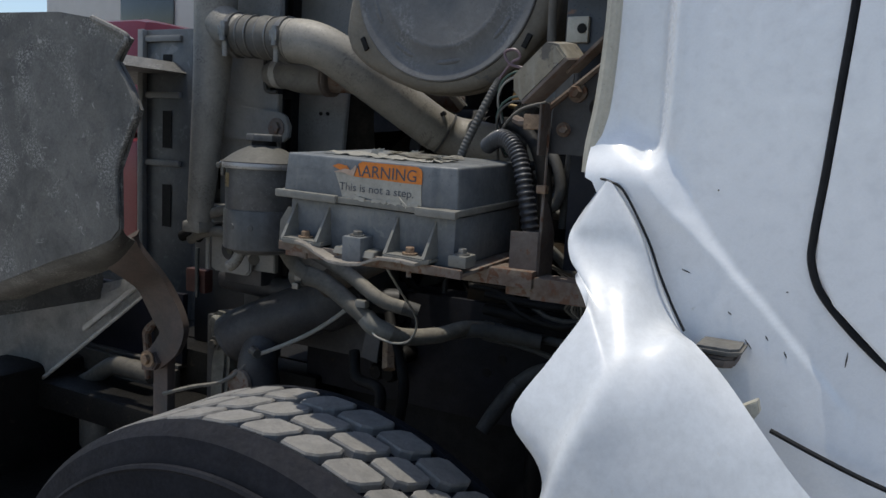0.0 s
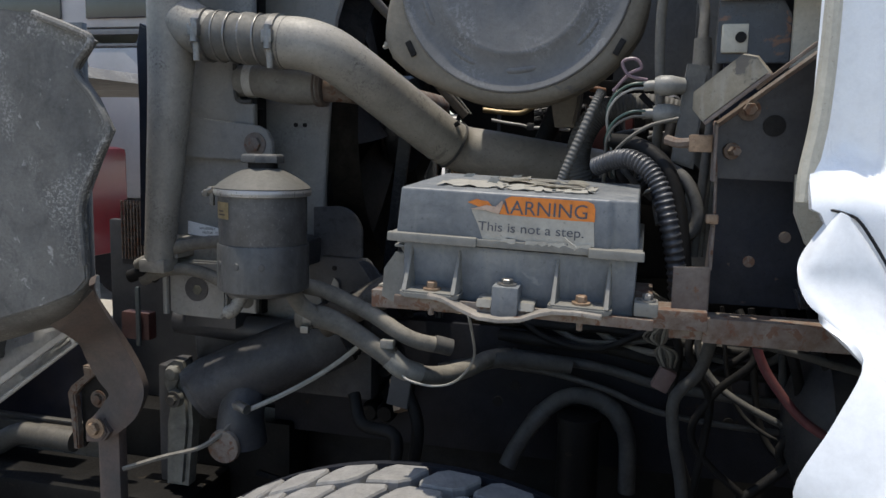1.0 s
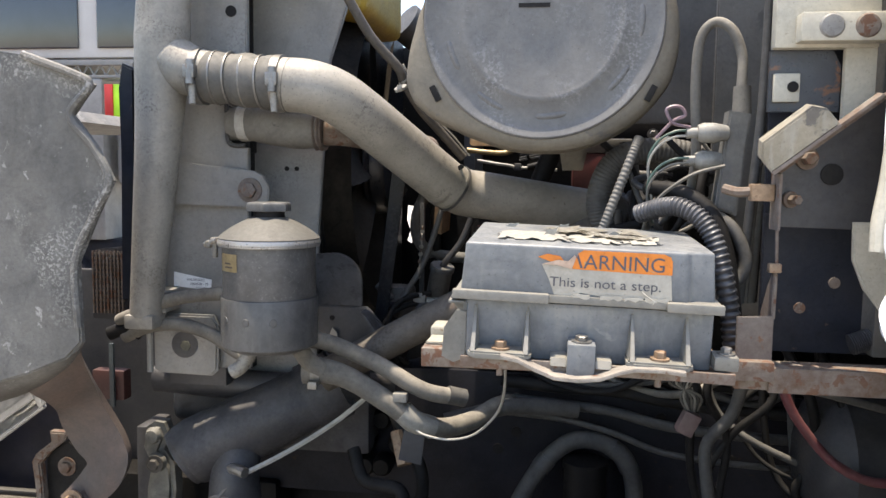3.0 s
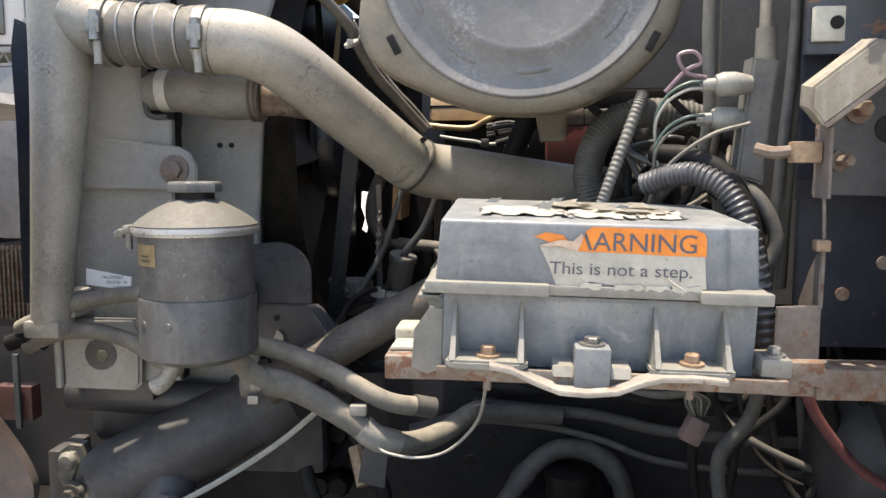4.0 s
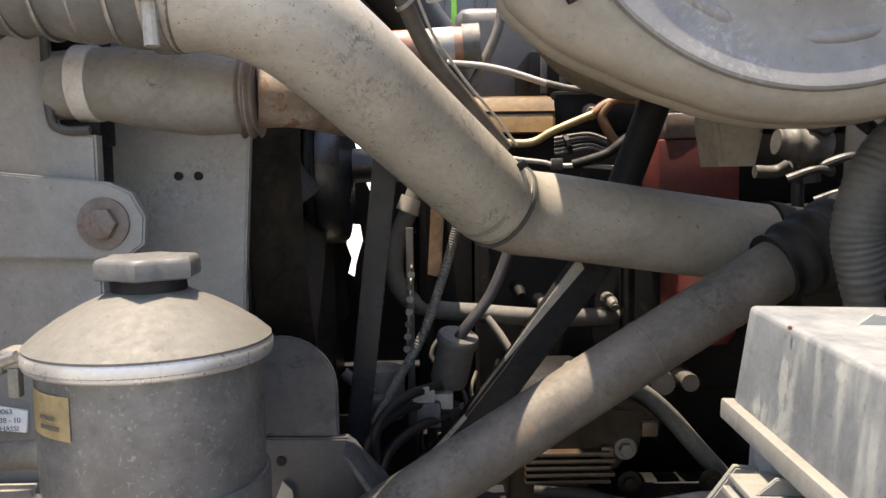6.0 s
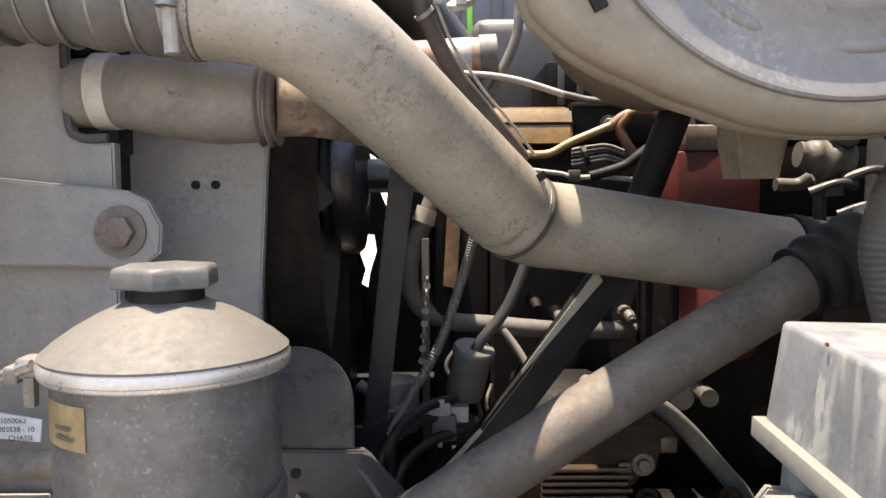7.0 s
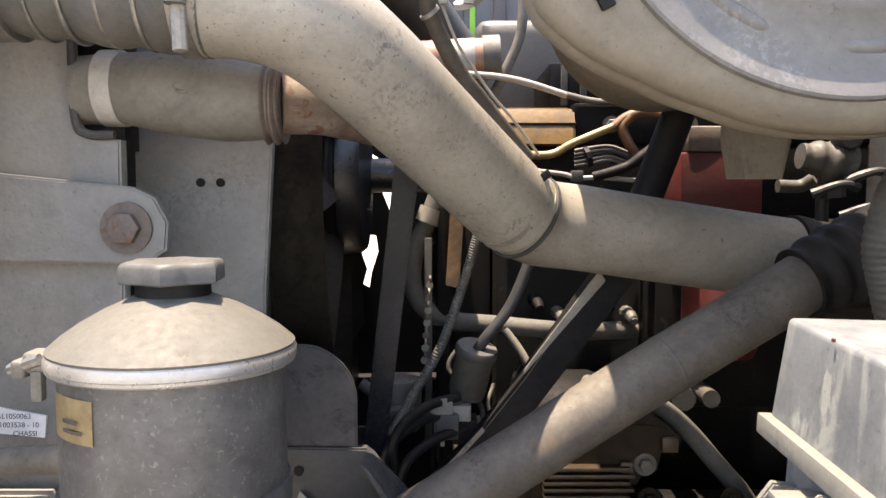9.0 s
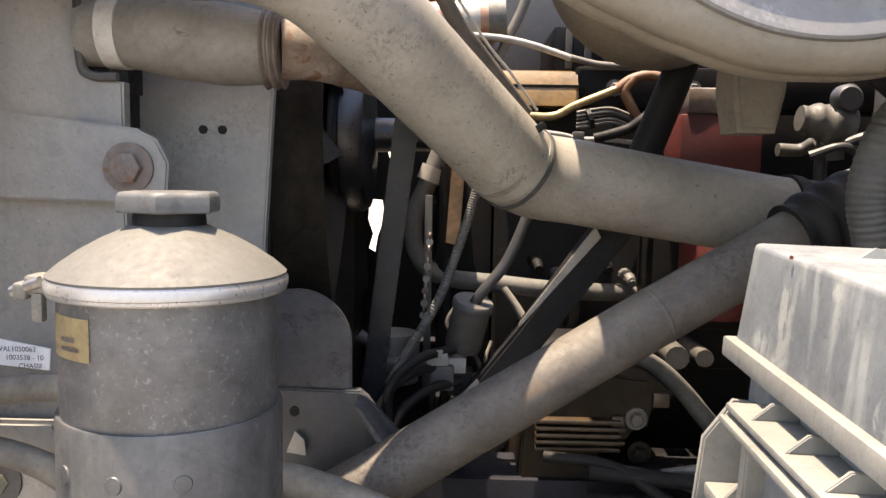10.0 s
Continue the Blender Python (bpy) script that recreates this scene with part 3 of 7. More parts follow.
part("end_flap", slab([(-1.535, 1.034), (-1.516, 1.042), (-1.505, 1.006), (-1.515, 0.998)], 1.43, 1.442, 0.002), sheet_mat, bracing)
part("stay", block(-1.74, -1.71, 1.21, 1.445, 0.97, 0.99, 0.003), sheet_mat, bracing)
hinge_mat = mat("brown_primed_arm", (0.11, 0.095, 0.089), 0.7, 0.0, second=(0.125, 0.08, 0.064), scale=9, spread=0.5, dust=0.3, dust_color=(0.13, 0.118, 0.10), grime=0.4)
hinge = thing("hinge_arm", (-1.38, 1.36, 0.63), "rusty brown curved steel hood hinge arm", "hinge")
outer = [(-1.270, 1.205, 1.200), (-1.286, 1.218, 1.173), (-1.301, 1.26, 1.133), (-1.319, 1.32, 1.081), (-1.309, 1.35, 1.028), (-1.289, 1.358, 0.982), (-1.28, 1.358, 0.942), (-1.30, 1.358, 0.895), (-1.34, 1.358, 0.861), (-1.375, 1.358, 0.841)]
inner = [(-1.375, 1.205, 1.140), (-1.373, 1.218, 1.113), (-1.377, 1.26, 1.085), (-1.393, 1.32, 1.044), (-1.391, 1.35, 0.997), (-1.374, 1.358, 0.96), (-1.352, 1.358, 0.934), (-1.363, 1.358, 0.912), (-1.384, 1.358, 0.885), (-1.406, 1.358, 0.861)]
part("arm", loft([outer, [((a[0] + b[0]) / 2, a[1] - 0.006, (a[2] + b[2]) / 2) for a, b in zip(outer, inner)], inner], per=5, across=4, thick=0.022), hinge_mat, hinge)
part("inner_lip", tube([(x - 0.004, y + 0.012, z) for x, y, z in inner[1:]], 0.010, sides=8), black_mat, hinge)
part("post", block(-1.402, -1.352, 1.358, 1.384, 0.50, 0.862, 0.004), hinge_mat, hinge)
part("lug", slab([(-1.40, 0.86), (-1.36, 0.885), (-1.345, 0.86), (-1.36, 0.84), (-1.40, 0.835)], 1.318, 1.358, 0.004), hinge_mat, hinge)
part("bolt", hexbolt((-1.374, 1.318, 0.868), 0.013, 0.014, (0, -1, 0)), gold_bolt, hinge, "rusty orange bolt")
part("clevis", slab([(-1.505, 0.947), (-1.468, 0.947), (-1.471, 0.932), (-1.51, 0.901), (-1.528, 0.879), (-1.524, 0.838), (-1.522, 0.757), (-1.535, 0.756), (-1.54, 0.83), (-1.546, 0.882), (-1.536, 0.899), (-1.502, 0.926)], 1.445, 1.465, 0.003), rust_mat, hinge, "rusty clevis plate")
part("latch_plate", slab([(-1.530, 0.894), (-1.479, 0.924), (-1.43, 0.891), (-1.438, 0.865), (-1.483, 0.815), (-1.530, 0.75)], 1.468, 1.485, 0.004), black_mat, hinge)
part("nut", hexbolt((-1.483, 1.468, 0.869), 0.012, 0.012, (0, -1, 0)), rust_mat, hinge)
blue_panel = mat("dark_blue_bumper_paint", (0.007, 0.008, 0.017), 0.4, 0.0, scale=8, spread=0.3, dust=0.08)
part("panel", block(-2.1, -1.56, 1.60, 1.62, 0.757, 0.96, 0.004), blue_panel, bumper, "dark blue painted panel")
part("ledge", block(-2.1, -1.56, 1.585, 1.62, 0.745, 0.7565, 0.003), mid_grey, bumper, "grey ledge below the blue panel")
part("lower_face", block(-2.1, -1.56, 1.575, 1.595, 0.60, 0.7445, 0.003), dirty_dark, bumper)
drag_link = thing("drag_link", (-1.7, 1.5, 0.66), "dirty brown grey bent steel link with a joint", "rod")
part("tube", tube([(-1.967, 1.53, 0.625), (-1.866, 1.53, 0.671), (-1.768, 1.53, 0.731), (-1.70, 1.53, 0.738), (-1.60, 1.53, 0.735)], 0.026, sides=16), dirty_dark, drag_link)
part("joint", lathe([(0, 0.50), (0.052, 0.50), (0.056, 0.51), (0.056, 0.60), (0.05, 0.625), (0.045, 0.64), (0, 0.64)], (-1.78, 1.50, 0), "z", 28), dirty_dark, drag_link)

# ---- radiator and charge air cooler ----
radiator = thing("radiator", (-1.1, 1.9, 0.95), "dusty grey radiator and charge air cooler stack", "radiator")
part("cooler_side", slab([(-1.25, 1.10), (-1.077, 1.10), (-1.077, 1.508), (-1.102, 1.510), (-1.112, 1.516), (-1.117, 1.530), (-1.117, 1.602), (-1.077, 1.602), (-1.077, 1.79), (-1.25, 1.79)], 1.42, 1.436, 0.002), plate_mat, radiator)
part("cooler_core", block(-1.245, -1.13, 1.436, 2.45, 1.06, 1.79, 0.004), plate_dark, radiator)
part("radiator_side", slab([(-1.123, 1.0), (-0.985, 1.0), (-0.978, 1.36), (-0.968, 1.52), (-0.955, 1.68), (-0.915, 1.80), (-0.915, 1.84), (-1.123, 1.84)], 1.53, 1.545, 0.002), plate_mat, radiator)
part("radiator_core", block(-1.118, -0.985, 1.546, 2.4, 1.0, 1.84, 0.004), plate_dark, radiator)
# Black strip stands for the dark gap between the two side plates.
part("gap_seal", block(-1.1205, -1.106, 1.50, 1.529, 1.08, 1.80, 0.001), black_mat, radiator)
for hx in (-1.041, -1.021):
    part("hole", lathe([(0, 0), (0.0045, 0), (0.0045, 0.003), (0, 0.003)], (hx, 1.5275, 1.472), "y", 14), black_mat, radiator)
part("upper_hole", lathe([(0, 0), (0.010, 0), (0.010, 0.003), (0, 0.003)], (-1.105, 1.4175, 1.750), "y", 24), black_mat, radiator)
strap = [(-1.25, 1.404), (-1.075, 1.401), (-1.05, 1.402), (-1.034, 1.413), (-1.032, 1.437), (-1.043, 1.458), (-1.062, 1.467), (-1.18, 1.479), (-1.25, 1.482)]
part("strap", slab(strap, 1.405, 1.417, 0.002), plate_mat, radiator, "grey steel mounting strap")
part("strap_bolt", hexbolt((-1.067, 1.405, 1.432), 0.014, 0.012, (0, -1, 0)), brown_mat, radiator, "rusty hex bolt")
gear_dark = mat("greenish_bolt", (0.06, 0.062, 0.045), 0.6, 0.0, scale=50, spread=0.4, dust=0.2)
plate = thing("mounting_plate", (-1.2, 1.415, 1.08), "grey steel mounting plate with a round hole", "bracket")
part("plate", slab([(-1.262, 1.085), (-1.25, 1.078), (-1.15, 1.076), (-1.138, 1.086), (-1.135, 1.17), (-1.145, 1.19), (-1.262, 1.19)], 1.40, 1.412, 0.004), plate_mat, plate)
part("hole_ring", lathe([(0.019, -0.002), (0.025, -0.002), (0.025, 0.002), (0.019, 0.002)], (-1.20, 1.3995, 1.134), "y", 28), plate_dark, plate)
part("hole", lathe([(0, 0), (0.0195, 0), (0.0195, 0.002), (0, 0.002)], (-1.20, 1.3985, 1.134), "y", 28), black_mat, plate)
part("bolt", hexbolt((-1.197, 1.3988, 1.132), 0.010, 0.004, (0, -1, 0), washer=False), gear_dark, plate)
part("lip", tube([(-1.268, 1.398, 1.08), (-1.268, 1.398, 1.19)], 0.006, sides=8, smooth=False), plate_mat, plate)
for piece in plate.children:
    piece.data.transform(Matrix.Translation((0.006, 0, 0.012)))
tag = thing("serial_label", (-1.185, 1.41, 1.25), "small white printed label on the cooler side", "label")
part("paper", slab([(-1.222, 1.252), (-1.150, 1.245), (-1.148, 1.265), (-1.221, 1.278)], 1.4165, 1.4195, 0.0003), mat("clean_white_label", (0.86, 0.86, 0.85), 0.5, 0.0, scale=30, spread=0.05, bump=0.02, grime=0.1, pits=0.1), tag)
for k, (words, x0) in enumerate((("VAL1050063", -1.196), ("1003538 - 10", -1.190), ("CHASSI", -1.178))):
    part("print_line", shift(text_mesh(words, 0.0066), x0, 1.4160, 1.2625 - 0.0068 * k - 0.0010 * k), ink_mat, tag)

# inlet hose of the radiator
inlet = thing("radiator_hose", (-1.02, 1.44, 1.5), "grey dusty radiator inlet hose with clamp bands", "hose")
part("recess", block(-1.125, -1.079, 1.4365, 1.47, 1.50, 1.61, 0.001), black_mat, inlet, "dark opening in the side plate")
part("grommet", tube([(-1.08, 1.417, 1.512), (-1.104, 1.417, 1.513), (-1.114, 1.417, 1.528), (-1.115, 1.417, 1.60)], 0.004, sides=8), rubber_mat, inlet)
part("sleeve", tube([(-1.115, 1.437, 1.552), (-1.075, 1.435, 1.553), (-1.03, 1.433, 1.549), (-0.985, 1.433, 1.543), (-0.945, 1.433, 1.540)], [0.030, 0.0315, 0.0365, 0.0362, 0.031], sides=36), mat("stained_hose_sleeve", (0.1584, 0.1505, 0.132), 0.7, 0.0, scale=12, spread=0.25, dust=0.4, dust_color=(0.2178, 0.198, 0.1617), spots=(0.0594, 0.0528, 0.0462), spot_scale=70, spot_size=0.65, grime=0.5), inlet)
part("band", tube([(-1.094, 1.4355, 1.5535), (-1.077, 1.435, 1.5535)], 0.0335, sides=32, smooth=False), mat("chalk_white_band", (0.4092, 0.396, 0.363), 0.5, 0.0, scale=40, spread=0.12, dust=0.2), inlet, "pale clamp band")
part("end_band", tube([(-0.951, 1.433, 1.540), (-0.936, 1.433, 1.540)], 0.0335, sides=32, ribs=2, depth=0.08), brown_mat, inlet, "rusty frayed end band")
part("neck", tube([(-0.94, 1.433, 1.540), (-0.90, 1.45, 1.540), (-0.84, 1.55, 1.53), (-0.80, 1.75, 1.52)], 0.027, sides=20), rust_mat, inlet, "rusty steel neck")

# charge air tank and pipe
tank = thing("charge_air_tank", (-1.2, 1.345, 1.2), "dusty cast aluminium charge air end tank", "duct")
part("body", tube([(-1.191, 1.348, 1.97), (-1.194, 1.348, 1.81), (-1.199, 1.348, 1.688), (-1.209, 1.348, 1.533), (-1.224, 1.348, 1.378), (-1.242, 1.348, 1.207)], [0.042, 0.042, 0.047, 0.040, 0.034, 0.027], sides=28), alu_dusty, tank)
part("outlet", tube([(-1.196, 1.347, 1.668), (-1.180, 1.346, 1.655), (-1.155, 1.345, 1.639), (-1.120, 1.345, 1.628)], [0.030, 0.043, 0.044, 0.041], sides=32), alu_dusty, tank)
part("foot", block(-1.270, -1.215, 1.322, 1.372, 1.186, 1.212, 0.006), alu_dusty, tank)
part("stay", block(-1.25, -1.21, 1.36, 1.42, 1.21, 1.25, 0.004), plate_mat, tank)
boot = thing("rubber_boot", (-1.06, 1.345, 1.57), "ribbed grey rubber boot with steel hose clamps", "hose")
part("sleeve", tube([(-1.138, 1.345, 1.626), (-1.105, 1.345, 1.624), (-1.048, 1.345, 1.619), (-1.006, 1.345, 1.615), (-0.970, 1.345, 1.611)], [0.043, 0.043, 0.0445, 0.045, 0.045], sides=48, ribs=4, depth=0.035), mat("dusty_boot_rubber", (0.0726, 0.0713, 0.0673), 0.7, 0.0, scale=16, spread=0.25, dust=0.40), boot)
for cx, cz in ((-1.098, 1.6235), (-1.073, 1.6213), (-1.046, 1.6190), (-1.018, 1.6160)):
    part("wire_ring", lathe([(0.0425, -0.0016), (0.0462, -0.0016), (0.0466, 0.0), (0.0462, 0.0016), (0.0425, 0.0016)], (cx, 1.345, cz), "x", 48), steel_mat, boot, "thin steel ring")
for cx, cz in ((-1.128, 1.626), (-0.987, 1.613)):
    part("clamp", tube([(cx - 0.007, 1.345, cz), (cx + 0.007, 1.345, cz)], 0.0485, sides=40, smooth=False), steel_mat, boot, "steel worm-drive hose clamp")
    part("clamp_screw", tube([(cx + 0.002, 1.298, cz + 0.022), (cx + 0.002, 1.296, cz - 0.018)], 0.0075, sides=12, smooth=False), steel_mat, boot)
    part("clamp_housing", block(cx - 0.009, cx + 0.011, 1.291, 1.306, cz - 0.008, cz + 0.014, 0.002), steel_mat, boot)
    part("clamp_tail", tube([(cx + 0.002, 1.302, cz - 0.018), (cx + 0.004, 1.300, cz - 0.05)], 0.0055, sides=10, smooth=False), alu_dusty, boot)
pipe = thing("charge_air_pipe", (-0.8, 1.45, 1.4), "dusty bent aluminium charge air pipe", "pipe")
part("upper_pipe", tube([(-0.985, 1.345, 1.612), (-0.938, 1.345, 1.608), (-0.897, 1.36, 1.594), (-0.858, 1.390, 1.565), (-0.805, 1.444, 1.517), (-0.752, 1.498, 1.469), (-0.722, 1.532, 1.442)], 0.0455, sides=40), pipe_mat, pipe)
# Darker copy of the pipe's material: the filter's shade is in its colour.
part("lower_pipe", tube([(-0.737, 1.516, 1.453), (-0.700, 1.553, 1.432), (-0.65, 1.57, 1.424), (-0.55, 1.592, 1.408), (-0.45, 1.608, 1.393), (-0.405, 1.614, 1.387)], 0.0455, sides=40), mat("shaded_charge_pipe", (0.2046, 0.1881, 0.1617), 0.6, 0.05, scale=8, spread=0.22, dust=0.5, dust_color=(0.231, 0.2079, 0.165), spots=(0.066, 0.0561, 0.0462), spot_scale=110, spot_size=0.66, grime=0.55, pits=0.6), pipe)
part("joint_bead", lathe([(0.0445, -0.0016), (0.0460, -0.0008), (0.0460, 0.0008), (0.0445, 0.0016)], (-0.722, 1.532, 1.442), sides=40, turn=Vector((0.55, 0.5, -0.55)).to_track_quat("Z", "Y").to_matrix().to_4x4()), pipe_mat, pipe)
tie_turn = Vector((0.62, 0.45, -0.40)).to_track_quat("Z", "Y").to_matrix().to_4x4()
part("zip_tie", lathe([(0.0458, -0.0022), (0.0478, -0.0022), (0.0478, 0.0022), (0.0458, 0.0022)], (-0.714, 1.541, 1.438), sides=40, turn=tie_turn), rubber_mat, pipe, "dark cable tie round the joint")
part("tie_head", shift(block(-0.006, 0.006, -0.005, 0.005, -0.004, 0.004, 0.0015), -0.698, 1.500, 1.478, Matrix.Rotation(radians(-35), 4, "Y")), black_mat, pipe)
part("tie_tail", slab([(-0.699, 1.475), (-0.694, 1.474), (-0.691, 1.447), (-0.697, 1.452)], 1.4985, 1.4998, 0.0003), pale_plastic, pipe, "pale loose tail of the tie")
coupler = thing("rubber_coupler", (-0.40, 1.60, 1.33), "black ribbed rubber boot at the pipes' end", "hose")
part("sleeve", tube([(-0.440, 1.517, 1.371), (-0.405, 1.525, 1.384), (-0.365, 1.535, 1.396), (-0.31, 1.555, 1.408)], [0.034, 0.041, 0.046, 0.050], sides=36, ribs=5, depth=0.07), black_mat, coupler)
part("clamp", tube([(-0.413, 1.613, 1.388), (-0.399, 1.615, 1.386)], 0.0495, sides=36, smooth=False), black_mat, coupler)
part("elbow", tube([(-0.405, 1.614, 1.387), (-0.34, 1.63, 1.378), (-0.27, 1.68, 1.37), (-0.22, 1.78, 1.36)], 0.047, sides=28), black_mat, coupler)
rod = thing("lower_pipe", (-0.66, 1.49, 1.1), "long dusty steel pipe with rusty scuffs", "pipe")
part("pipe", tube([(-0.405, 1.523, 1.390), (-0.44, 1.515, 1.370), (-0.568, 1.500, 1.297), (-0.67, 1.487, 1.237), (-0.762, 1.460, 1.188), (-0.85, 1.437, 1.140), (-0.94, 1.43, 1.09)], 0.030, sides=32), mat("scuffed_steel_pipe", (0.072, 0.062, 0.052), 0.68, 0.0, scale=10, spread=0.4, dust=0.3, dust_color=(0.2112, 0.1848, 0.1452), spots=(0.09, 0.06, 0.042), spot_scale=30, spot_size=0.62, grime=0.6, pits=0.6, soot=(0.033, 0.0277, 0.0238)), rod)
part("weld_bead", lathe([(0.029, -0.004), (0.0306, -0.001), (0.0306, 0.001), (0.029, 0.004)], (-0.575, 1.499, 1.293), sides=32, turn=Vector((0.82, 0.2, 0.42)).to_track_quat("Z", "Y").to_matrix().to_4x4()), rod.children[0].data.materials[0], rod)

# ---- air filter ----
FC = (-0.548, 1.20, 1.69)
air_filter = thing("air_filter_housing", (FC[0], 1.35, 1.48), "large round faded black air filter housing", "air filter")
FLANGE_DEG = (-193, -175, -163, -156, -148, -140, -128, -115, -90, -58, -26, 9, 50, 90, 130, 167)
FLANGE_R = (0.176, 0.192, 0.210, 0.222, 0.225, 0.218, 0.204, 0.196, 0.193, 0.199, 0.206, 0.190, 0.198, 0.195, 0.190, 0.176)
face = [(0, 0.010), (0.106, 0.010), (0.111, 0.0085), (0.115, 0.0080), (0.119, 0.0088), (0.124, 0.0112), (0.152, 0.0112), (0.162, 0.0090), (0.167, 0.0070), (0.170, 0.0062), (0.172, 0.0072), (0.173, 0.0105), (0.173, 0.03), (0, 0.03)]
part("cover", lathe(face, FC, "y", 96), filter_mat, air_filter)


def flange(rows, sides=144):
    """Rings that follow the housing's uneven outline: (depth, inset from it), or a plain radius where negative."""
    bm = bmesh.new()
    rings = []
    for depth, inset in rows:
        ring = []
        for k in range(sides):
            deg = -193 + 360 * k / sides
            r = float(np.interp(deg, FLANGE_DEG, FLANGE_R)) - inset if inset >= 0 else -inset
            ring.append(bm.verts.new((FC[0] + r * math.cos(radians(deg)), FC[1] + depth, FC[2] + r * math.sin(radians(deg)))))
        rings.append(ring)
    for a, b in zip(rings, rings[1:]):
        for k in range(sides):
            bm.faces.new((a[k], a[(k + 1) % sides], b[(k + 1) % sides], b[k]))
    return bm


part("rim", flange([(0.012, -0.166), (0.0105, -0.1745), (0.0125, 0.013), (0.019, 0.0045), (0.028, 0.0015), (0.034, 0.0045), (0.037, 0.0045)]), filter_side, air_filter, "stamped flange round the cover", angle=50)
part("canister", flange([(0.036, 0.006), (0.040, 0.0015), (0.048, 0.0), (0.058, 0.0015), (0.068, 0.008), (0.080, 0.018), (0.095, -0.164), (0.12, -0.150), (0.24, -0.140), (0.36, -0.136), (0.47, -0.134), (0.49, -0.13), (0.50, -0.10), (0.50, -0.001)]), filter_side, air_filter, "beige dust caked canister", angle=50)
part("latch_bump", lathe([(0, 0.0015), (0.003, 0.002), (0.0045, 0.005), (0, 0.006)], (FC[0] - 0.100, FC[1] + 0.006, FC[2] - 0.136), "y", 16), filter_mat, air_filter)
for deg in (-158, -122, -84, -38, -2, 34, 160):
    arc = [(FC[0] + 0.140 * math.cos(radians(deg + d)), FC[1] + 0.0158, FC[2] + 0.140 * math.sin(radians(deg + d))) for d in (-12, -7, 0, 7, 12)]
    part("rib", tube(arc, [0.003, 0.0062, 0.0065, 0.0062, 0.003], sides=14), filter_mat, air_filter)
for sx in (-1, 1):
    b = block(-0.0045, 0.0045, -0.001, 0.004, -0.012, 0.012, 0.001)
    part("slot", shift(b, FC[0] + sx * 0.155, FC[1] + 0.0085, FC[2] - 0.107, Matrix.Rotation(radians(sx * 27), 4, "Y")), black_mat, air_filter, "dark latch slot")
for k in range(2):
    part("print_bar", block(FC[0] - 0.035, FC[0] + 0.03 - 0.02 * k, 1.2085, 1.2095, FC[2] + 0.027 - 0.012 * k, FC[2] + 0.033 - 0.012 * k, 0), black_mat, air_filter)
part("outlet_boss", slab([(-0.518, 1.545), (-0.466, 1.545), (-0.468, 1.513), (-0.476, 1.475), (-0.511, 1.475), (-0.518, 1.513)], 1.475, 1.535, 0.005), filter_side, air_filter)

# ---- power steering reservoir ----
RC = (-0.981, 1.268)
reservoir = thing("fluid_reservoir", (RC[0], RC[1], 1.165), "dusty black steering fluid reservoir with hex cap", "reservoir")
part("can", lathe([(0, 1.182), (0.060, 1.176), (0.074, 1.182), (0.079, 1.190), (0.079, 1.3475), (0, 1.3475)], (*RC, 0), "z", 72), res_mat, reservoir)
part("rim", lathe([(0.070, 1.3465), (0.0852, 1.3468), (0.0862, 1.3480), (0.0862, 1.3500), (0.0872, 1.3508), (0.0872, 1.3555), (0.0850, 1.3590), (0.070, 1.359)], (*RC, 0), "z", 72), mat("bright_chrome_band", (0.33, 0.315, 0.295), 0.34, 0.5, scale=40, spread=0.08, bump=0.02, grime=0.12, pits=0.1), reservoir, "bright steel rim band")
part("lid", lathe([(0.085, 1.357), (0.086, 1.360), (0.077, 1.3675), (0.064, 1.376), (0.048, 1.3845), (0.036, 1.3895), (0.028, 1.393), (0, 1.395)], (*RC, 0), "z", 72), lid_mat, reservoir, "domed lid covered in pale dust")
part("neck", lathe([(0, 1.388), (0.027, 1.388), (0.026, 1.404), (0, 1.404)], (*RC, 0), "z", 36), black_mat, reservoir)
cap_mat = mat("dusty_cap_plastic", (0.066, 0.066, 0.0647), 0.6, 0.0, scale=30, spread=0.2, dust=0.7, dust_color=(0.1056, 0.1036, 0.0957), grime=0.25)
bm = bmesh.new()
rows = []
for z, k in ((1.4035, 0.90), (1.402, 0.97), (1.403, 1.0), (1.4125, 1.0), (1.4155, 0.955), (1.4165, 0.90), (1.4155, 0.5), (1.4150, 0.25)):
    row = []
    for i in range(36):
        a = radians(10 * i)
        near = abs(((10 * i + 30) % 60) - 30) / 30
        r = (0.0385 - 0.0075 * near ** 0.75) * k
        row.append(bm.verts.new((RC[0] + r * math.cos(a + radians(-84)), RC[1] + r * math.sin(a + radians(-84)), z)))
    rows.append(row)
for a, b in zip(rows, rows[1:]):
    for i in range(36):
        bm.faces.new((a[i], a[(i + 1) % 36], b[(i + 1) % 36], b[i]))
bm.faces.new(rows[0])
bm.faces.new(rows[-1])
part("cap", bm, cap_mat, reservoir, "dusty plastic hexagonal screw cap", angle=40)
part("strap", lathe([(0.0785, 1.186), (0.0825, 1.187), (0.0825, 1.262), (0.0815, 1.2645), (0.0785, 1.2645)], (*RC, 0), "z", 72), strap_mat, reservoir, "steel mounting strap")
for deg in (-130, -98, -66):
    d = Vector((math.cos(radians(deg)), math.sin(radians(deg)), 0))
    c = Vector((*RC, 1.232)) + d * 0.0815
    part("rivet", lathe([(0, 0), (0.0068, 0), (0.0058, 0.0020), (0, 0.0024)], c, sides=18, turn=d.to_track_quat("Z", "Y").to_matrix().to_4x4()), strap_mat, reservoir)
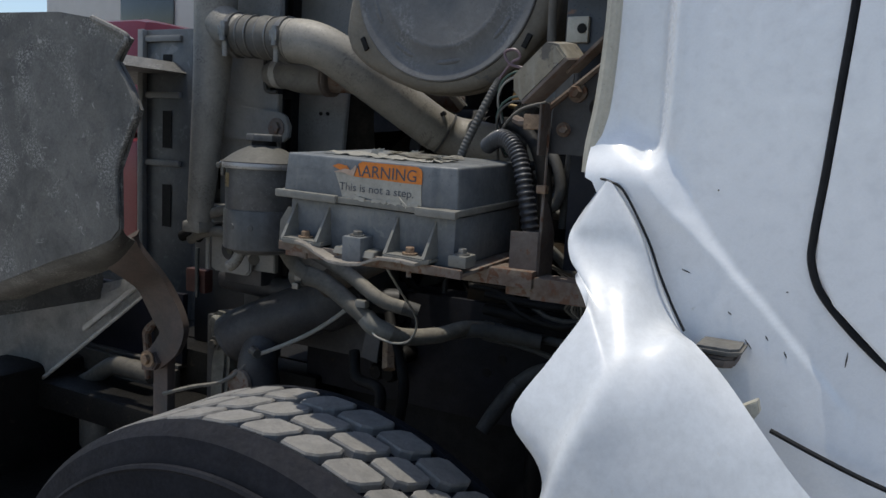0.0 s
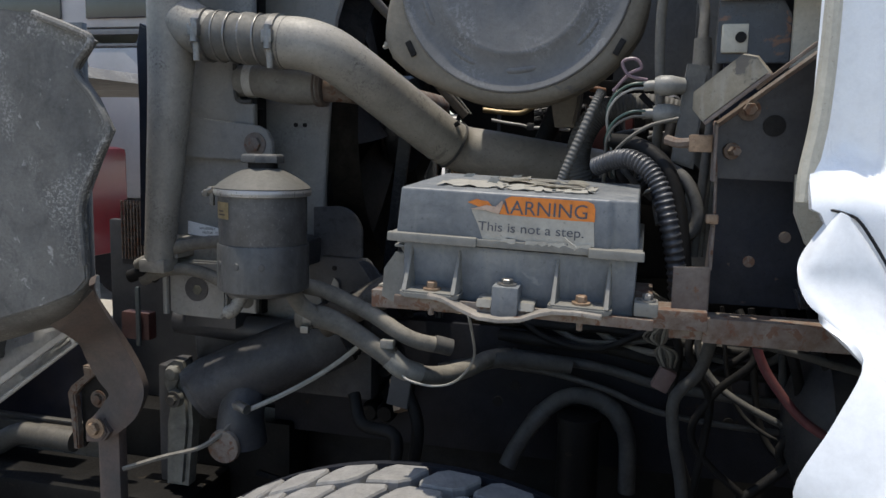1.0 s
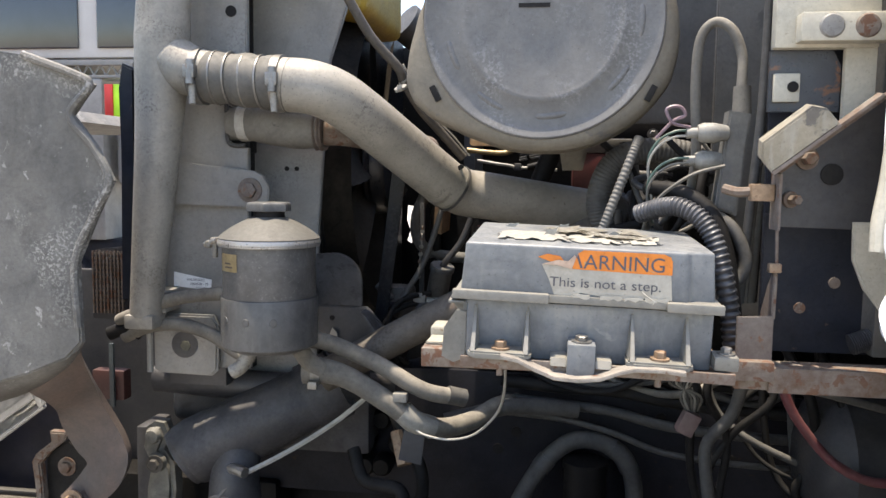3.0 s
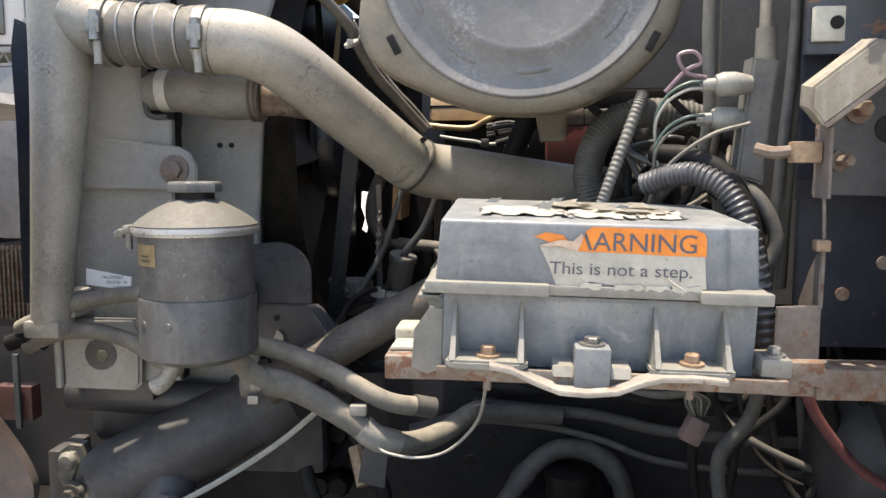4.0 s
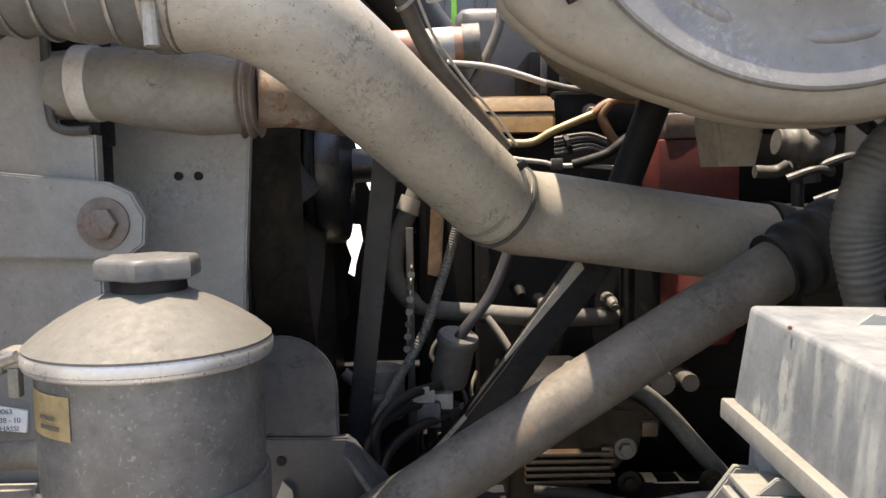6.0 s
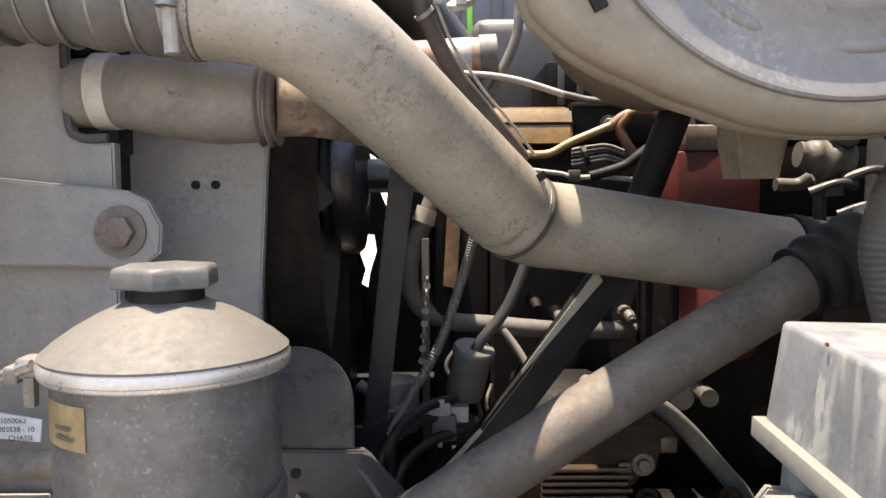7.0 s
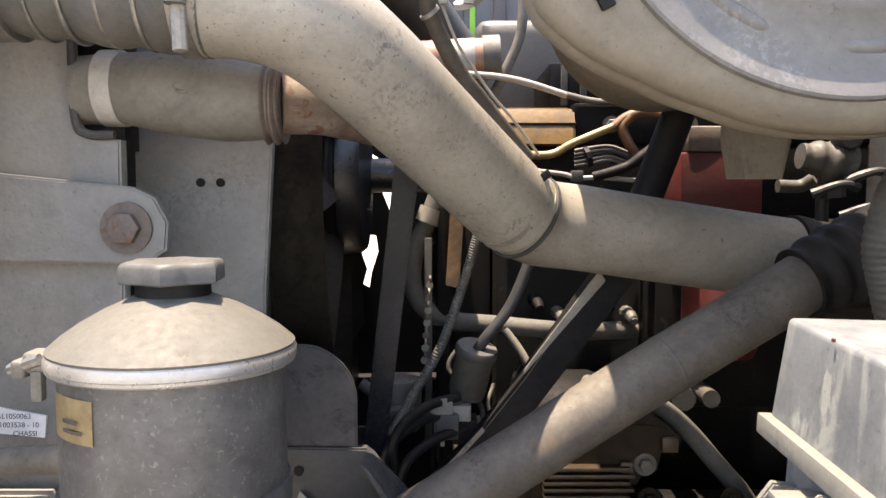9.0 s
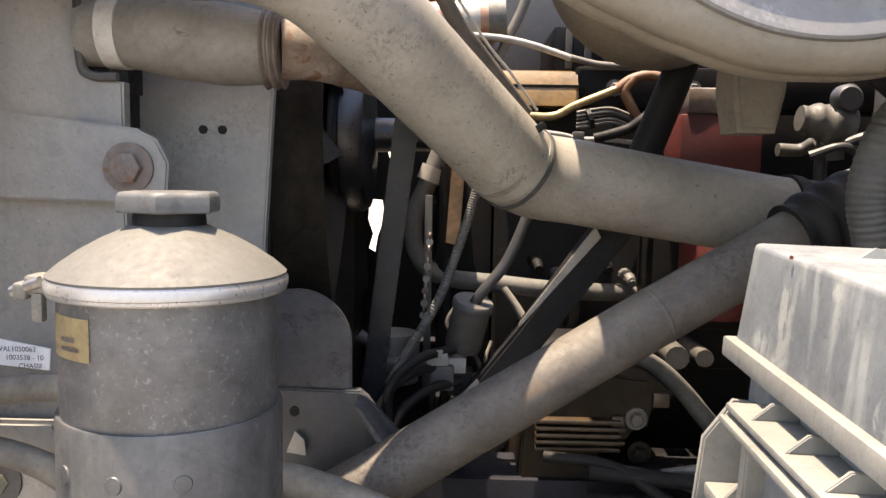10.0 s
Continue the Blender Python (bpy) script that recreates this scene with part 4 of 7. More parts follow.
clip_mat = mat("dirt_caked_clip", (0.13, 0.122, 0.105), 0.75, 0.0, scale=60, spread=0.45, dust=0.3, bump=0.5, grime=0.5)
clip = Vector((RC[0] - 0.082, RC[1] - 0.028, 1.352))
part("clip", shift(block(-0.010, 0.010, -0.011, 0.010, -0.006, 0.008, 0.004, seg=3), *clip), clip_mat, reservoir, "pale lumpy rim clamp")
part("clip_ear", shift(block(-0.017, -0.007, -0.013, 0.004, -0.009, 0.003, 0.003, seg=3), *clip), clip_mat, reservoir)
part("clip_tail", shift(block(-0.004, 0.004, -0.012, -0.004, -0.024, -0.004, 0.002), *clip), clip_mat, reservoir)
part("clip_screw", tube([clip + Vector((-0.020, -0.006, -0.004)), clip + Vector((0.004, -0.012, 0.004))], 0.004, sides=10, smooth=False), steel_mat, reservoir)
bm = bmesh.new()
rows = []
for z in (1.309, 1.337):
    rows.append([bm.verts.new((RC[0] + 0.0798 * math.sin(radians(a)), RC[1] - 0.0798 * math.cos(radians(a)), z)) for a in range(-57, -18, 3)])
for k in range(len(rows[0]) - 1):
    bm.faces.new((rows[0][k], rows[0][k + 1], rows[1][k + 1], rows[1][k]))
bmesh.ops.solidify(bm, geom=bm.faces[:], thickness=-0.0006)
part("sticker", bm, manila_mat, reservoir, "yellowed paper sticker")
for k in range(2):
    bm = bmesh.new()
    for z0 in (1.315 + 0.006 * k,):
        lo = [bm.verts.new((RC[0] + 0.0812 * math.sin(radians(a)), RC[1] - 0.0812 * math.cos(radians(a)), z0)) for a in range(-42, -24 - 4 * k, 3)]
        hi = [bm.verts.new((v.co.x, v.co.y, z0 + 0.0025)) for v in lo]
        for i in range(len(lo) - 1):
            bm.faces.new((lo[i], lo[i + 1], hi[i + 1], hi[i]))
    bmesh.ops.solidify(bm, geom=bm.faces[:], thickness=0.0004)
    part("print_bar", bm, brown_mat, reservoir)
part("drain", tube([(RC[0] - 0.02, RC[1] - 0.04, 1.18), (RC[0] - 0.035, RC[1] - 0.045, 1.155), (RC[0] - 0.05, RC[1] - 0.045, 1.145)], 0.012, sides=12), alu_dusty, reservoir)
part("outlet", tube([(RC[0] + 0.035, RC[1] + 0.03, 1.185), (RC[0] + 0.05, RC[1] + 0.05, 1.15), (RC[0] + 0.075, RC[1] + 0.06, 1.128)], 0.016, sides=14), hose_mat, reservoir)
part("back_bracket", block(RC[0] - 0.05, RC[0] + 0.012, RC[1] + 0.07, 1.53, 1.20, 1.25, 0.004), plate_dark, reservoir)

for piece in reservoir.children:
    if piece.name.split(".")[0] != "back_bracket":
        piece.data.transform(Matrix.Translation((*RC, 0)) @ Matrix.Diagonal((0.945, 0.945, 1.0, 1.0)) @ Matrix.Translation((-RC[0], -RC[1], 0)))

# ---- fuse box ----
fuse = thing("fuse_box", (-0.49, 1.03, 1.255), "weathered grey plastic fuse box with a torn warning sticker", "fuse box")
LID_TOP = 1.3865
lid_plan = [(-0.629, 0.914), (-0.383, 0.914), (-0.376, 0.922), (-0.352, 0.924), (-0.352, 1.138), (-0.629, 1.138)]
bm = bmesh.new()
low = [bm.verts.new((x, y, 1.330)) for x, y in lid_plan]
top = [bm.verts.new((-0.49 + (x + 0.49) * 0.972, 1.026 + (y - 1.026) * 0.966, LID_TOP)) for x, y in lid_plan]
bm.faces.new(low)
bm.faces.new(top)
for k in range(6):
    bm.faces.new((low[k], low[(k + 1) % 6], top[(k + 1) % 6], top[k]))
bmesh.ops.recalc_face_normals(bm, faces=bm.faces)
bmesh.ops.bevel(bm, geom=bm.edges[:], offset=0.0035, segments=3, affect="EDGES", profile=0.6)
lid = part("lid", bm, box_mat, fuse)
# Only the forward end takes the lighter copy, as the sunlit side.
lid.data.materials.append(box_runs)
for f in lid.data.polygons:
    f.material_index = int(f.normal.x < -0.8)
part("lid_rim", block(-0.633, -0.347, 0.911, 1.142, 1.324, 1.333, 0.002), box_light, fuse)
part("rim_ledge", block(-0.637, -0.531, 0.904, 0.914, 1.3240, 1.3345, 0.002), box_light, fuse, "pale ledge of the lid's rim")
part("rim_ledge", block(-0.405, -0.345, 0.905, 0.916, 1.3225, 1.3330, 0.002), box_light, fuse, "pale ledge of the lid's rim")
part("rim_ledge", block(-0.6345, -0.626, 0.906, 1.141, 1.3235, 1.3345, 0.002), box_light, fuse, "pale ledge of the lid's rim")
base = part("base", block(-0.622, -0.352, 0.922, 1.132, 1.256, 1.322, 0.005), box_mat, fuse)
for bx in (-0.581, -0.409):
    part("foot", slab([(bx - 0.036, 0.896), (bx - 0.028, 0.888), (bx + 0.026, 0.888), (bx + 0.034, 0.897), (bx + 0.034, 0.925), (bx - 0.036, 0.925)], 1.262, 1.270, 0.002, axis="z"), box_light, fuse)
    for gx in (bx - 0.030, bx + 0.028):
        bm = bmesh.new()
        tip = [bm.verts.new((gx + k * 0.0012, 0.9235, 1.318)) for k in (-1, 1)]
        toe = [bm.verts.new((gx + k * w, y, 1.2695)) for y, w in ((0.891, 0.0025), (0.924, 0.0055)) for k in (-1, 1)]
        for f in ((toe[0], toe[1], tip[1], tip[0]), (toe[2], toe[3], tip[1], tip[0]), (toe[0], toe[1], toe[3], toe[2])):
            bm.faces.new(f)
        bm.faces.new((toe[0], toe[2], tip[0]))
        bm.faces.new((toe[1], toe[3], tip[1]))
        part("gusset", bm, box_light, fuse)
    part("bolt", hexbolt((bx, 0.906, 1.270), 0.0065, 0.010, (0, 0, 1)), gold_bolt, fuse, "yellow zinc bolt")
part("boss", block(-0.508, -0.478, 0.892, 0.924, 1.246, 1.284, 0.002), box_mat, fuse)
part("boss_bolt", hexbolt((-0.493, 0.907, 1.284), 0.007, 0.007, (0, 0, 1)), steel_mat, fuse)
for k in (-1, 1):
    part("boss_web", slab([(0.895, 1.258), (0.924, 1.258), (0.924, 1.268), (0.90, 1.266)], -0.493 + k * 0.024 - 0.009, -0.493 + k * 0.024 + 0.009, 0.001, axis="x"), box_light, fuse)
part("lug", block(-0.352, -0.326, 0.905, 0.935, 1.262, 1.278, 0.003), box_light, fuse)
part("lug_bolt", hexbolt((-0.338, 0.918, 1.278), 0.006, 0.008, (0, 0, 1)), steel_mat, fuse)
part("red_mark", block(-0.6272, -0.6262, 1.0825, 1.0845, 1.3855, 1.387, 0), red_mat, fuse, "small red paint mark")
# latch frame on the box's end
part("end_panel", block(-0.629, -0.620, 0.955, 1.105, 1.262, 1.309, 0.0015), box_light, fuse)
part("end_recess", block(-0.6300, -0.6285, 0.990, 1.078, 1.2705, 1.299, 0.0005), box_mat, fuse)
for fy in (0.982, 1.078):
    part("end_frame", slab([(-0.640, 1.262), (-0.628, 1.262), (-0.628, 1.306), (-0.646, 1.306), (-0.640, 1.296)], fy, fy + 0.008, 0.001), box_light, fuse)
part("end_sill", block(-0.640, -0.628, 0.982, 1.086, 1.262, 1.2675, 0.001), box_light, fuse)
for lz, lx in ((1.3035, 0.650), (1.3095, 0.647)):
    part("end_ledge", block(-lx, -0.620, 0.975, 1.092, lz, lz + 0.0035, 0.001), box_light, fuse)
for wy in (0.995, 1.03, 1.068):
    part("end_web", slab([(-0.644, 1.313), (-0.622, 1.313), (-0.622, 1.321), (-0.635, 1.321)], wy - 0.0012, wy + 0.0012, 0.0005), box_light, fuse)
for ey in (0.932, 1.118):
    part("ear", slab([(-0.650, 1.250), (-0.636, 1.244), (-0.622, 1.250), (-0.622, 1.305), (-0.634, 1.306), (-0.648, 1.285)], ey - 0.0025, ey + 0.0025, 0.001), box_light, fuse)
    part("ear_foot", block(-0.646, -0.62, ey + (0.0025 if ey < 1 else -0.03), ey + (0.03 if ey < 1 else -0.0025), 1.254, 1.262, 0.002), box_light, fuse)
    part("ear_web", slab([(-0.642, 1.262), (-0.622, 1.262), (-0.622, 1.285)], ey + (0.022 if ey < 1 else -0.022) - 0.0012, ey + (0.022 if ey < 1 else -0.022) + 0.0012, 0.0005), box_light, fuse)
# warning sticker on the front of the lid; the lid's front leans back a little
lean = Matrix.Translation((0, -0.0025, 0)) @ Matrix.Translation((0, 0.9165, 1.33)) @ Matrix.Rotation(radians(-2.9), 4, "X") @ Matrix.Translation((0, -0.9165, -1.33))
sticker = part("warning_sticker", shift(slab([(-0.540, 1.3655), (-0.533, 1.3675), (-0.506, 1.3625), (-0.402, 1.3615), (-0.3995, 1.3335), (-0.428, 1.335), (-0.458, 1.3325), (-0.497, 1.337), (-0.505, 1.3315), (-0.5255, 1.3335), (-0.532, 1.350)], 0.9157, 0.9162, 0), m=lean), paper_mat, fuse, "torn white and orange warning sticker")
part("orange_band", shift(slab([(-0.5075, 1.3628), (-0.5045, 1.3720), (-0.5015, 1.3800), (-0.4955, 1.3838), (-0.411, 1.3838), (-0.4035, 1.381), (-0.4015, 1.376), (-0.401, 1.3615), (-0.43, 1.3612), (-0.46, 1.362)], 0.9152, 0.9158, 0), m=lean), orange_mat, sticker)
part("orange_scrap", shift(slab([(-0.545, 1.374), (-0.535, 1.378), (-0.521, 1.376), (-0.5165, 1.371), (-0.528, 1.3685)], 0.9155, 0.916, 0), m=lean), orange_mat, sticker)
def fit_line(words, size, x0, x1, y, z):
    """Letters drawn to fill the line from x0 to x1."""
    bm = text_mesh(words, size)
    left, right = min(v.co.x for v in bm.verts), max(v.co.x for v in bm.verts)
    return shift(bm, x0, y, z, Matrix.Diagonal(((x1 - x0) / (right - left), 1, 1, 1)) @ Matrix.Translation((-left, 0, 0)))


heading = fit_line("ARNING", 0.0222, -0.4955, -0.4095, 0.9148, 1.3640)
part("heading_stroke", shift(slab([(-0.4985, 1.3640), (-0.4960, 1.3640), (-0.5015, 1.3790), (-0.5030, 1.3760)], 0.9146, 0.9150, 0), m=lean), ink_mat, sticker)
part("heading", shift(heading, m=lean), ink_mat, sticker, "black WARNING heading")
line = fit_line("This is not a step.", 0.0150, -0.5310, -0.4120, 0.9152, 1.3430)
part("line", shift(line, m=lean), ink_mat, sticker, "grey printed line of text")
part("torn_flap", shift(slab([(-0.541, 1.3665), (-0.524, 1.3665), (-0.508, 1.3625), (-0.5035, 1.3755), (-0.5055, 1.378), (-0.512, 1.371), (-0.523, 1.372)], 0.9138, 0.9143, 0), m=lean), mat("peeled_paper", (0.44, 0.32, 0.24), 0.7, 0.0, scale=40, spread=0.2, bump=0.1), sticker, "peeled paper flap")
random.seed(12)
for x0, x1 in ((-0.505, -0.487), (-0.476, -0.452), (-0.450, -0.430), (-0.428, -0.403)):
    low = [(x0 + (x1 - x0) * k / 5, 1.3315 + random.uniform(-0.0015, 0.0012)) for k in range(6)]
    high = [(x0 + (x1 - x0) * k / 5, 1.3352 + random.uniform(-0.0008, 0.0012)) for k in range(6)]
    part("crinkled_edge", shift(slab(low + high[::-1], 0.9132, 0.9140, 0.0002), m=lean), paper_mat, sticker)
part("thread", shift(tube([(-0.433, 0.9135, 1.3430), (-0.427, 0.9110, 1.3385), (-0.419, 0.9100, 1.3330), (-0.4205, 0.9110, 1.3290)], 0.0007, sides=5), m=lean), paper_mat, sticker)
# shredded sticker on top of the lid
random.seed(5)
shreds = thing("shredded_label", (-0.49, 1.03, LID_TOP), "torn pale paper label peeling off the fuse box lid", "label")
for k in range(9):
    cx, cy = random.uniform(-0.585, -0.43), random.uniform(0.965, 1.075)
    n = random.randint(5, 8)
    w, d, turn = random.uniform(0.02, 0.045), random.uniform(0.008, 0.02), random.uniform(-0.4, 0.4)
    bm = bmesh.new()
    vs = []
    for i in range(n):
        a = 2 * math.pi * i / n
        rr = random.uniform(0.7, 1.15)
        u, v = w * rr * math.cos(a), d * rr * math.sin(a)
        vs.append(bm.verts.new((cx + u * math.cos(turn) - v * math.sin(turn), cy + u * math.sin(turn) + v * math.cos(turn), LID_TOP + 0.0005 + 0.0006 * k + random.choice((0, 0, 0, 0.002, 0.004)))))
    mid = bm.verts.new((cx, cy, LID_TOP + 0.0006 + 0.0006 * k))
    for i in range(n):
        bm.faces.new((vs[i], vs[(i + 1) % n], mid))
    bmesh.ops.solidify(bm, geom=bm.faces[:], thickness=0.0005)
    part("scrap", bm, paper_mat, shreds)
random.seed(9)
for x0, x1, y0, y1 in ((-0.592, -0.515, 0.955, 1.035), (-0.512, -0.452, 0.950, 1.02), (-0.455, -0.408, 0.958, 1.03)):
    bm = bmesh.new()
    nx, ny = 12, 8
    sheet = [[bm.verts.new((x0 + (x1 - x0) * i / nx + random.uniform(-0.003, 0.003) * (1.3 if i in (0, nx) else 1), y0 + (y1 - y0) * k / ny + random.uniform(-0.003, 0.003) * (1.3 if k in (0, ny) else 1), LID_TOP + 0.0015 + max(0, 0.0015 * math.sin(i * 1.3 + k * 0.7) + random.uniform(-0.001, 0.0015)))) for i in range(nx + 1)] for k in range(ny + 1)]
    for k in range(ny):
        for i in range(nx):
            if (i in (0, nx - 1) or k in (0, ny - 1)) and random.random() < 0.35:
                continue
            bm.faces.new((sheet[k][i], sheet[k][i + 1], sheet[k + 1][i + 1], sheet[k + 1][i]))
    bmesh.ops.delete(bm, geom=[v for v in bm.verts if not v.link_faces], context="VERTS")
    bmesh.ops.solidify(bm, geom=bm.faces[:], thickness=0.0005)
    part("crumpled_sheet", bm, mat("cream_torn_paper", (0.29, 0.275, 0.235), 0.7, 0.0, scale=40, spread=0.15, grime=0.3), shreds, angle=20)
for cx, cy, h in ((-0.535, 1.00, 0.014), (-0.585, 1.09, 0.008), (-0.52, 1.085, 0.010), (-0.455, 1.05, 0.008)):
    bm = slab([(cx - 0.007, LID_TOP), (cx + 0.006, LID_TOP), (cx + 0.011, LID_TOP - 0.002 + h), (cx + 0.004, LID_TOP - 0.002 + h * 0.8), (cx, LID_TOP - 0.002 + h * 0.9)], cy, cy + 0.0008, 0)
    part("curl", bm, paper_mat, shreds, "paper curl standing up")

# ---- brackets under and beside the fuse box ----
tray = thing("fuse_box_bracket", (-0.49, 1.0, 1.24), "rusty steel angle bracket carrying the fuse box", "bracket")
part("bar", block(-0.683, -0.268, 0.985, 1.040, 1.229, 1.2520, 0.0015), rust_mat, tray)
part("plate", block(-0.622, -0.33, 0.905, 1.12, 1.2505, 1.2555, 0.001), rust_mat, tray)
part("front_lip", block(-0.625, -0.33, 0.900, 0.906, 1.249, 1.261, 0.001), rust_mat, tray)
part("bent_strip", slab([(-0.5795, 1.2663), (-0.5605, 1.2631), (-0.5427, 1.2548), (-0.5208, 1.2469), (-0.4966, 1.2458), (-0.4727, 1.2488), (-0.4527, 1.2574), (-0.4375, 1.2618), (-0.4117, 1.2628), (-0.3847, 1.2613), (-0.3847, 1.2653), (-0.4117, 1.2668), (-0.4375, 1.2658), (-0.4527, 1.2614), (-0.4727, 1.2528), (-0.4966, 1.2498), (-0.5208, 1.2509), (-0.5427, 1.2588), (-0.5605, 1.2671), (-0.5795, 1.2703)], 0.878, 0.9005, 0.0008), mat("bright_worn_steel", (0.264, 0.2376, 0.2046), 0.6, 0.1, scale=30, spread=0.3, spots=RUST, spot_scale=50, spot_size=0.62), tray, "bent steel strip with a bright edge")
for bx in (-0.581, -0.409):
    part("stud", tube([(bx, 0.906, 1.240), (bx, 0.906, 1.252)], 0.0035, sides=8, smooth=False), rust_mat, tray)
# the box, its label and its tray sit a little askew: front and cab side low
askew = Matrix.Translation((-0.49, 0.905, 1.262)) @ Matrix.Rotation(radians(1.6), 4, "Y") @ Matrix.Rotation(radians(2.5), 4, "X") @ Matrix.Translation((0.49, -0.905, -1.262))
for piece in [p for t in (fuse, shreds, tray) for p in t.children_recursive if not p.name.startswith("bar")]:
    piece.data.transform(askew)
pale_bar = mat("pale_dusty_paint", (0.3036, 0.2838, 0.231), 0.7, 0.0, scale=20, spread=0.15, spots=(0.198, 0.1452, 0.0858), spot_scale=70, spot_size=0.64)
stop = thing("bracket_block", (-0.66, 1.08, 1.2545), "pale dusty channel bar resting on the bracket", "bar")
part("bar", block(-0.682, -0.59, 1.050, 1.092, 1.243, 1.268, 0.006, seg=3), pale_bar, stop)
part("flange", slab([(-0.681, 1.006), (-0.62, 1.006), (-0.60, 1.06), (-0.680, 1.06)], 1.2524, 1.2555, 0.001, axis="z"), pale_bar, stop)
part("edge", block(-0.684, -0.60, 1.092, 1.12, 1.240, 1.2445, 0.001), pale_bar, stop)
post = thing("angle_bracket", (-0.29, 1.02, 1.22), "rusty brown steel angle bracket with folded flange", "bracket")
part("web", slab([(-0.309, 1.224), (-0.268, 1.224), (-0.268, 1.304), (-0.309, 1.302)], 1.0, 1.004, 0.001), brown_mat, post)
part("flange", slab([(1.004, 1.224), (1.055, 1.224), (1.055, 1.30), (1.030, 1.335), (1.004, 1.362)], -0.2695, -0.2665, 0.0008, axis="x"), brown_mat, post)
part("rod", tube([(-0.267, 1.005, 1.30), (-0.2665, 1.005, 1.36), (-0.268, 1.01, 1.42), (-0.272, 1.02, 1.45)], 0.0018, sides=6), rust_mat, post)
part("nut", block(-0.276, -0.262, 0.998, 1.010, 1.355, 1.366, 0.002), gold_bolt, post)
beam = thing("support_beam", (-0.1, 1.0, 1.21), "rusty steel support beam running to the cab", "beam")
part("beam", block(-0.272, 0.3, 0.992, 1.035, 1.214, 1.244, 0.002), rust_mat, beam)
part("end_plate", block(-0.31, -0.268, 0.997, 1.05, 1.216, 1.236, 0.002), rust_mat, beam)

# ---- dark cowl bracket with lamp ----
cowl = thing("cowl_bracket", (-0.21, 1.02, 1.40), "dark steel cowl bracket with round holes and rust", "bracket")
part("plate", slab([(-0.272, 1.408), (-0.135, 1.405), (-0.135, 1.585), (-0.158, 1.557), (-0.195, 1.535), (-0.235, 1.50), (-0.268, 1.47)], 1.022, 1.028, 0.001), plate_dark, cowl)
part("ledge", tube([(-0.272, 1.018, 1.468), (-0.158, 1.012, 1.558), (-0.135, 1.012, 1.575)], 0.004, sides=6, smooth=False), rust_mat, cowl)
part("hole", lathe([(0, 0), (0.0125, 0), (0.0125, 0.002), (0, 0.002)], (-0.206, 1.0195, 1.470), "y", 28), black_mat, cowl, "round hole")
part("edge_flange", slab([(0.985, 1.405), (1.022, 1.405), (1.022, 1.475), (0.985, 1.47)], -0.273, -0.270, 0.0008, axis="x"), brown_mat, cowl)
part("upper_plate", slab([(-0.272, 1.545), (-0.19, 1.545), (-0.19, 1.60), (-0.20, 1.618), (-0.272, 1.618)], 1.058, 1.066, 0.001), mat("rust_blotched_blue", (0.0231, 0.0277, 0.0383), 0.35, 0.0, scale=10, spread=0.35, dust=0.12, spots=(0.132, 0.0561, 0.0264), spot_scale=28, spot_size=0.56), cowl)
part("tab", block(-0.268, -0.238, 1.050, 1.058, 1.556, 1.590, 0.002), cream_mat, cowl, "pale tab with a square hole")
part("tab_hole", lathe([(0, 0), (0.0065, 0), (0.0065, 0.002), (0, 0.002)], (-0.2465, 1.0485, 1.574), "y", 16), black_mat, cowl)
part("rusty_stud", hexbolt((-0.235, 1.022, 1.488), 0.008, 0.02, (0, -1, 0)), rust_mat, cowl)
part("rusty_stud", hexbolt((-0.252, 1.022, 1.44), 0.006, 0.02, (0.3, -1, 0)), rust_mat, cowl)
part("clip", block(-0.30, -0.274, 0.998, 1.016, 1.438, 1.458, 0.002), gold_bolt, cowl, "rusty yellow clip")
part("clip_arm", tube([(-0.325, 1.03, 1.452), (-0.31, 1.02, 1.448), (-0.29, 1.005, 1.45)], 0.006, sides=8), rust_mat, cowl)
lamp = thing("relay_box", (-0.26, 0.97, 1.49), "weathered tan plastic relay box mounted at a slant", "relay")
tilt = Matrix.Translation((-0.262, 0.975, 1.510)) @ Matrix.Rotation(radians(-40), 4, "Y") @ Matrix.Rotation(radians(-12), 4, "Z")
tan_mat = mat("bleached_tan_plastic", (0.2178, 0.1914, 0.1419), 0.6, 0.0, scale=24, spread=0.3, spots=(0.0858, 0.0792, 0.0726), spot_scale=38, spot_size=0.58, dust=0.25, streak=(0.2772, 0.264, 0.2244))
part("case", shift(slab([(-0.042, -0.014), (0.042, -0.014), (0.042, 0.008), (0.032, 0.020), (-0.030, 0.020), (-0.042, 0.006)], -0.024, 0.027, 0.0025), m=tilt), tan_mat, lamp)
part("band", shift(block(-0.042, 0.042, -0.024, 0.028, -0.017, -0.012, 0.002), m=tilt), brown_mat, lamp)
part("arm", shift(block(0.02, 0.095, 0.0, 0.030, -0.021, -0.017, 0.001), m=tilt), rust_mat, lamp)

# ---- firewall and cab ----
wall_grey = mat("dusty_firewall_paint", (0.085, 0.084, 0.082), 0.6, 0.0, scale=6, spread=0.3, dust=0.25, spots=(0.05, 0.05, 0.05), spot_scale=14, spot_size=0.62)
wall = thing("firewall", (-0.1, 1.5, 1.0), "grey painted steel firewall of the cab", "firewall")
part("panel", block(-0.14, -0.12, 1.045, 2.8, 1.25, 2.0, 0.003), wall_grey, wall)
# Black panel added for the shade under the cab.
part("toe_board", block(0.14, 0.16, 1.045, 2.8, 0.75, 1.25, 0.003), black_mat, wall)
part("side_panel", slab([(-0.285, 1.25), (-0.14, 1.25), (-0.14, 2.0), (-0.285, 2.0)], 1.32, 1.335, 0.002), wall_grey, wall)
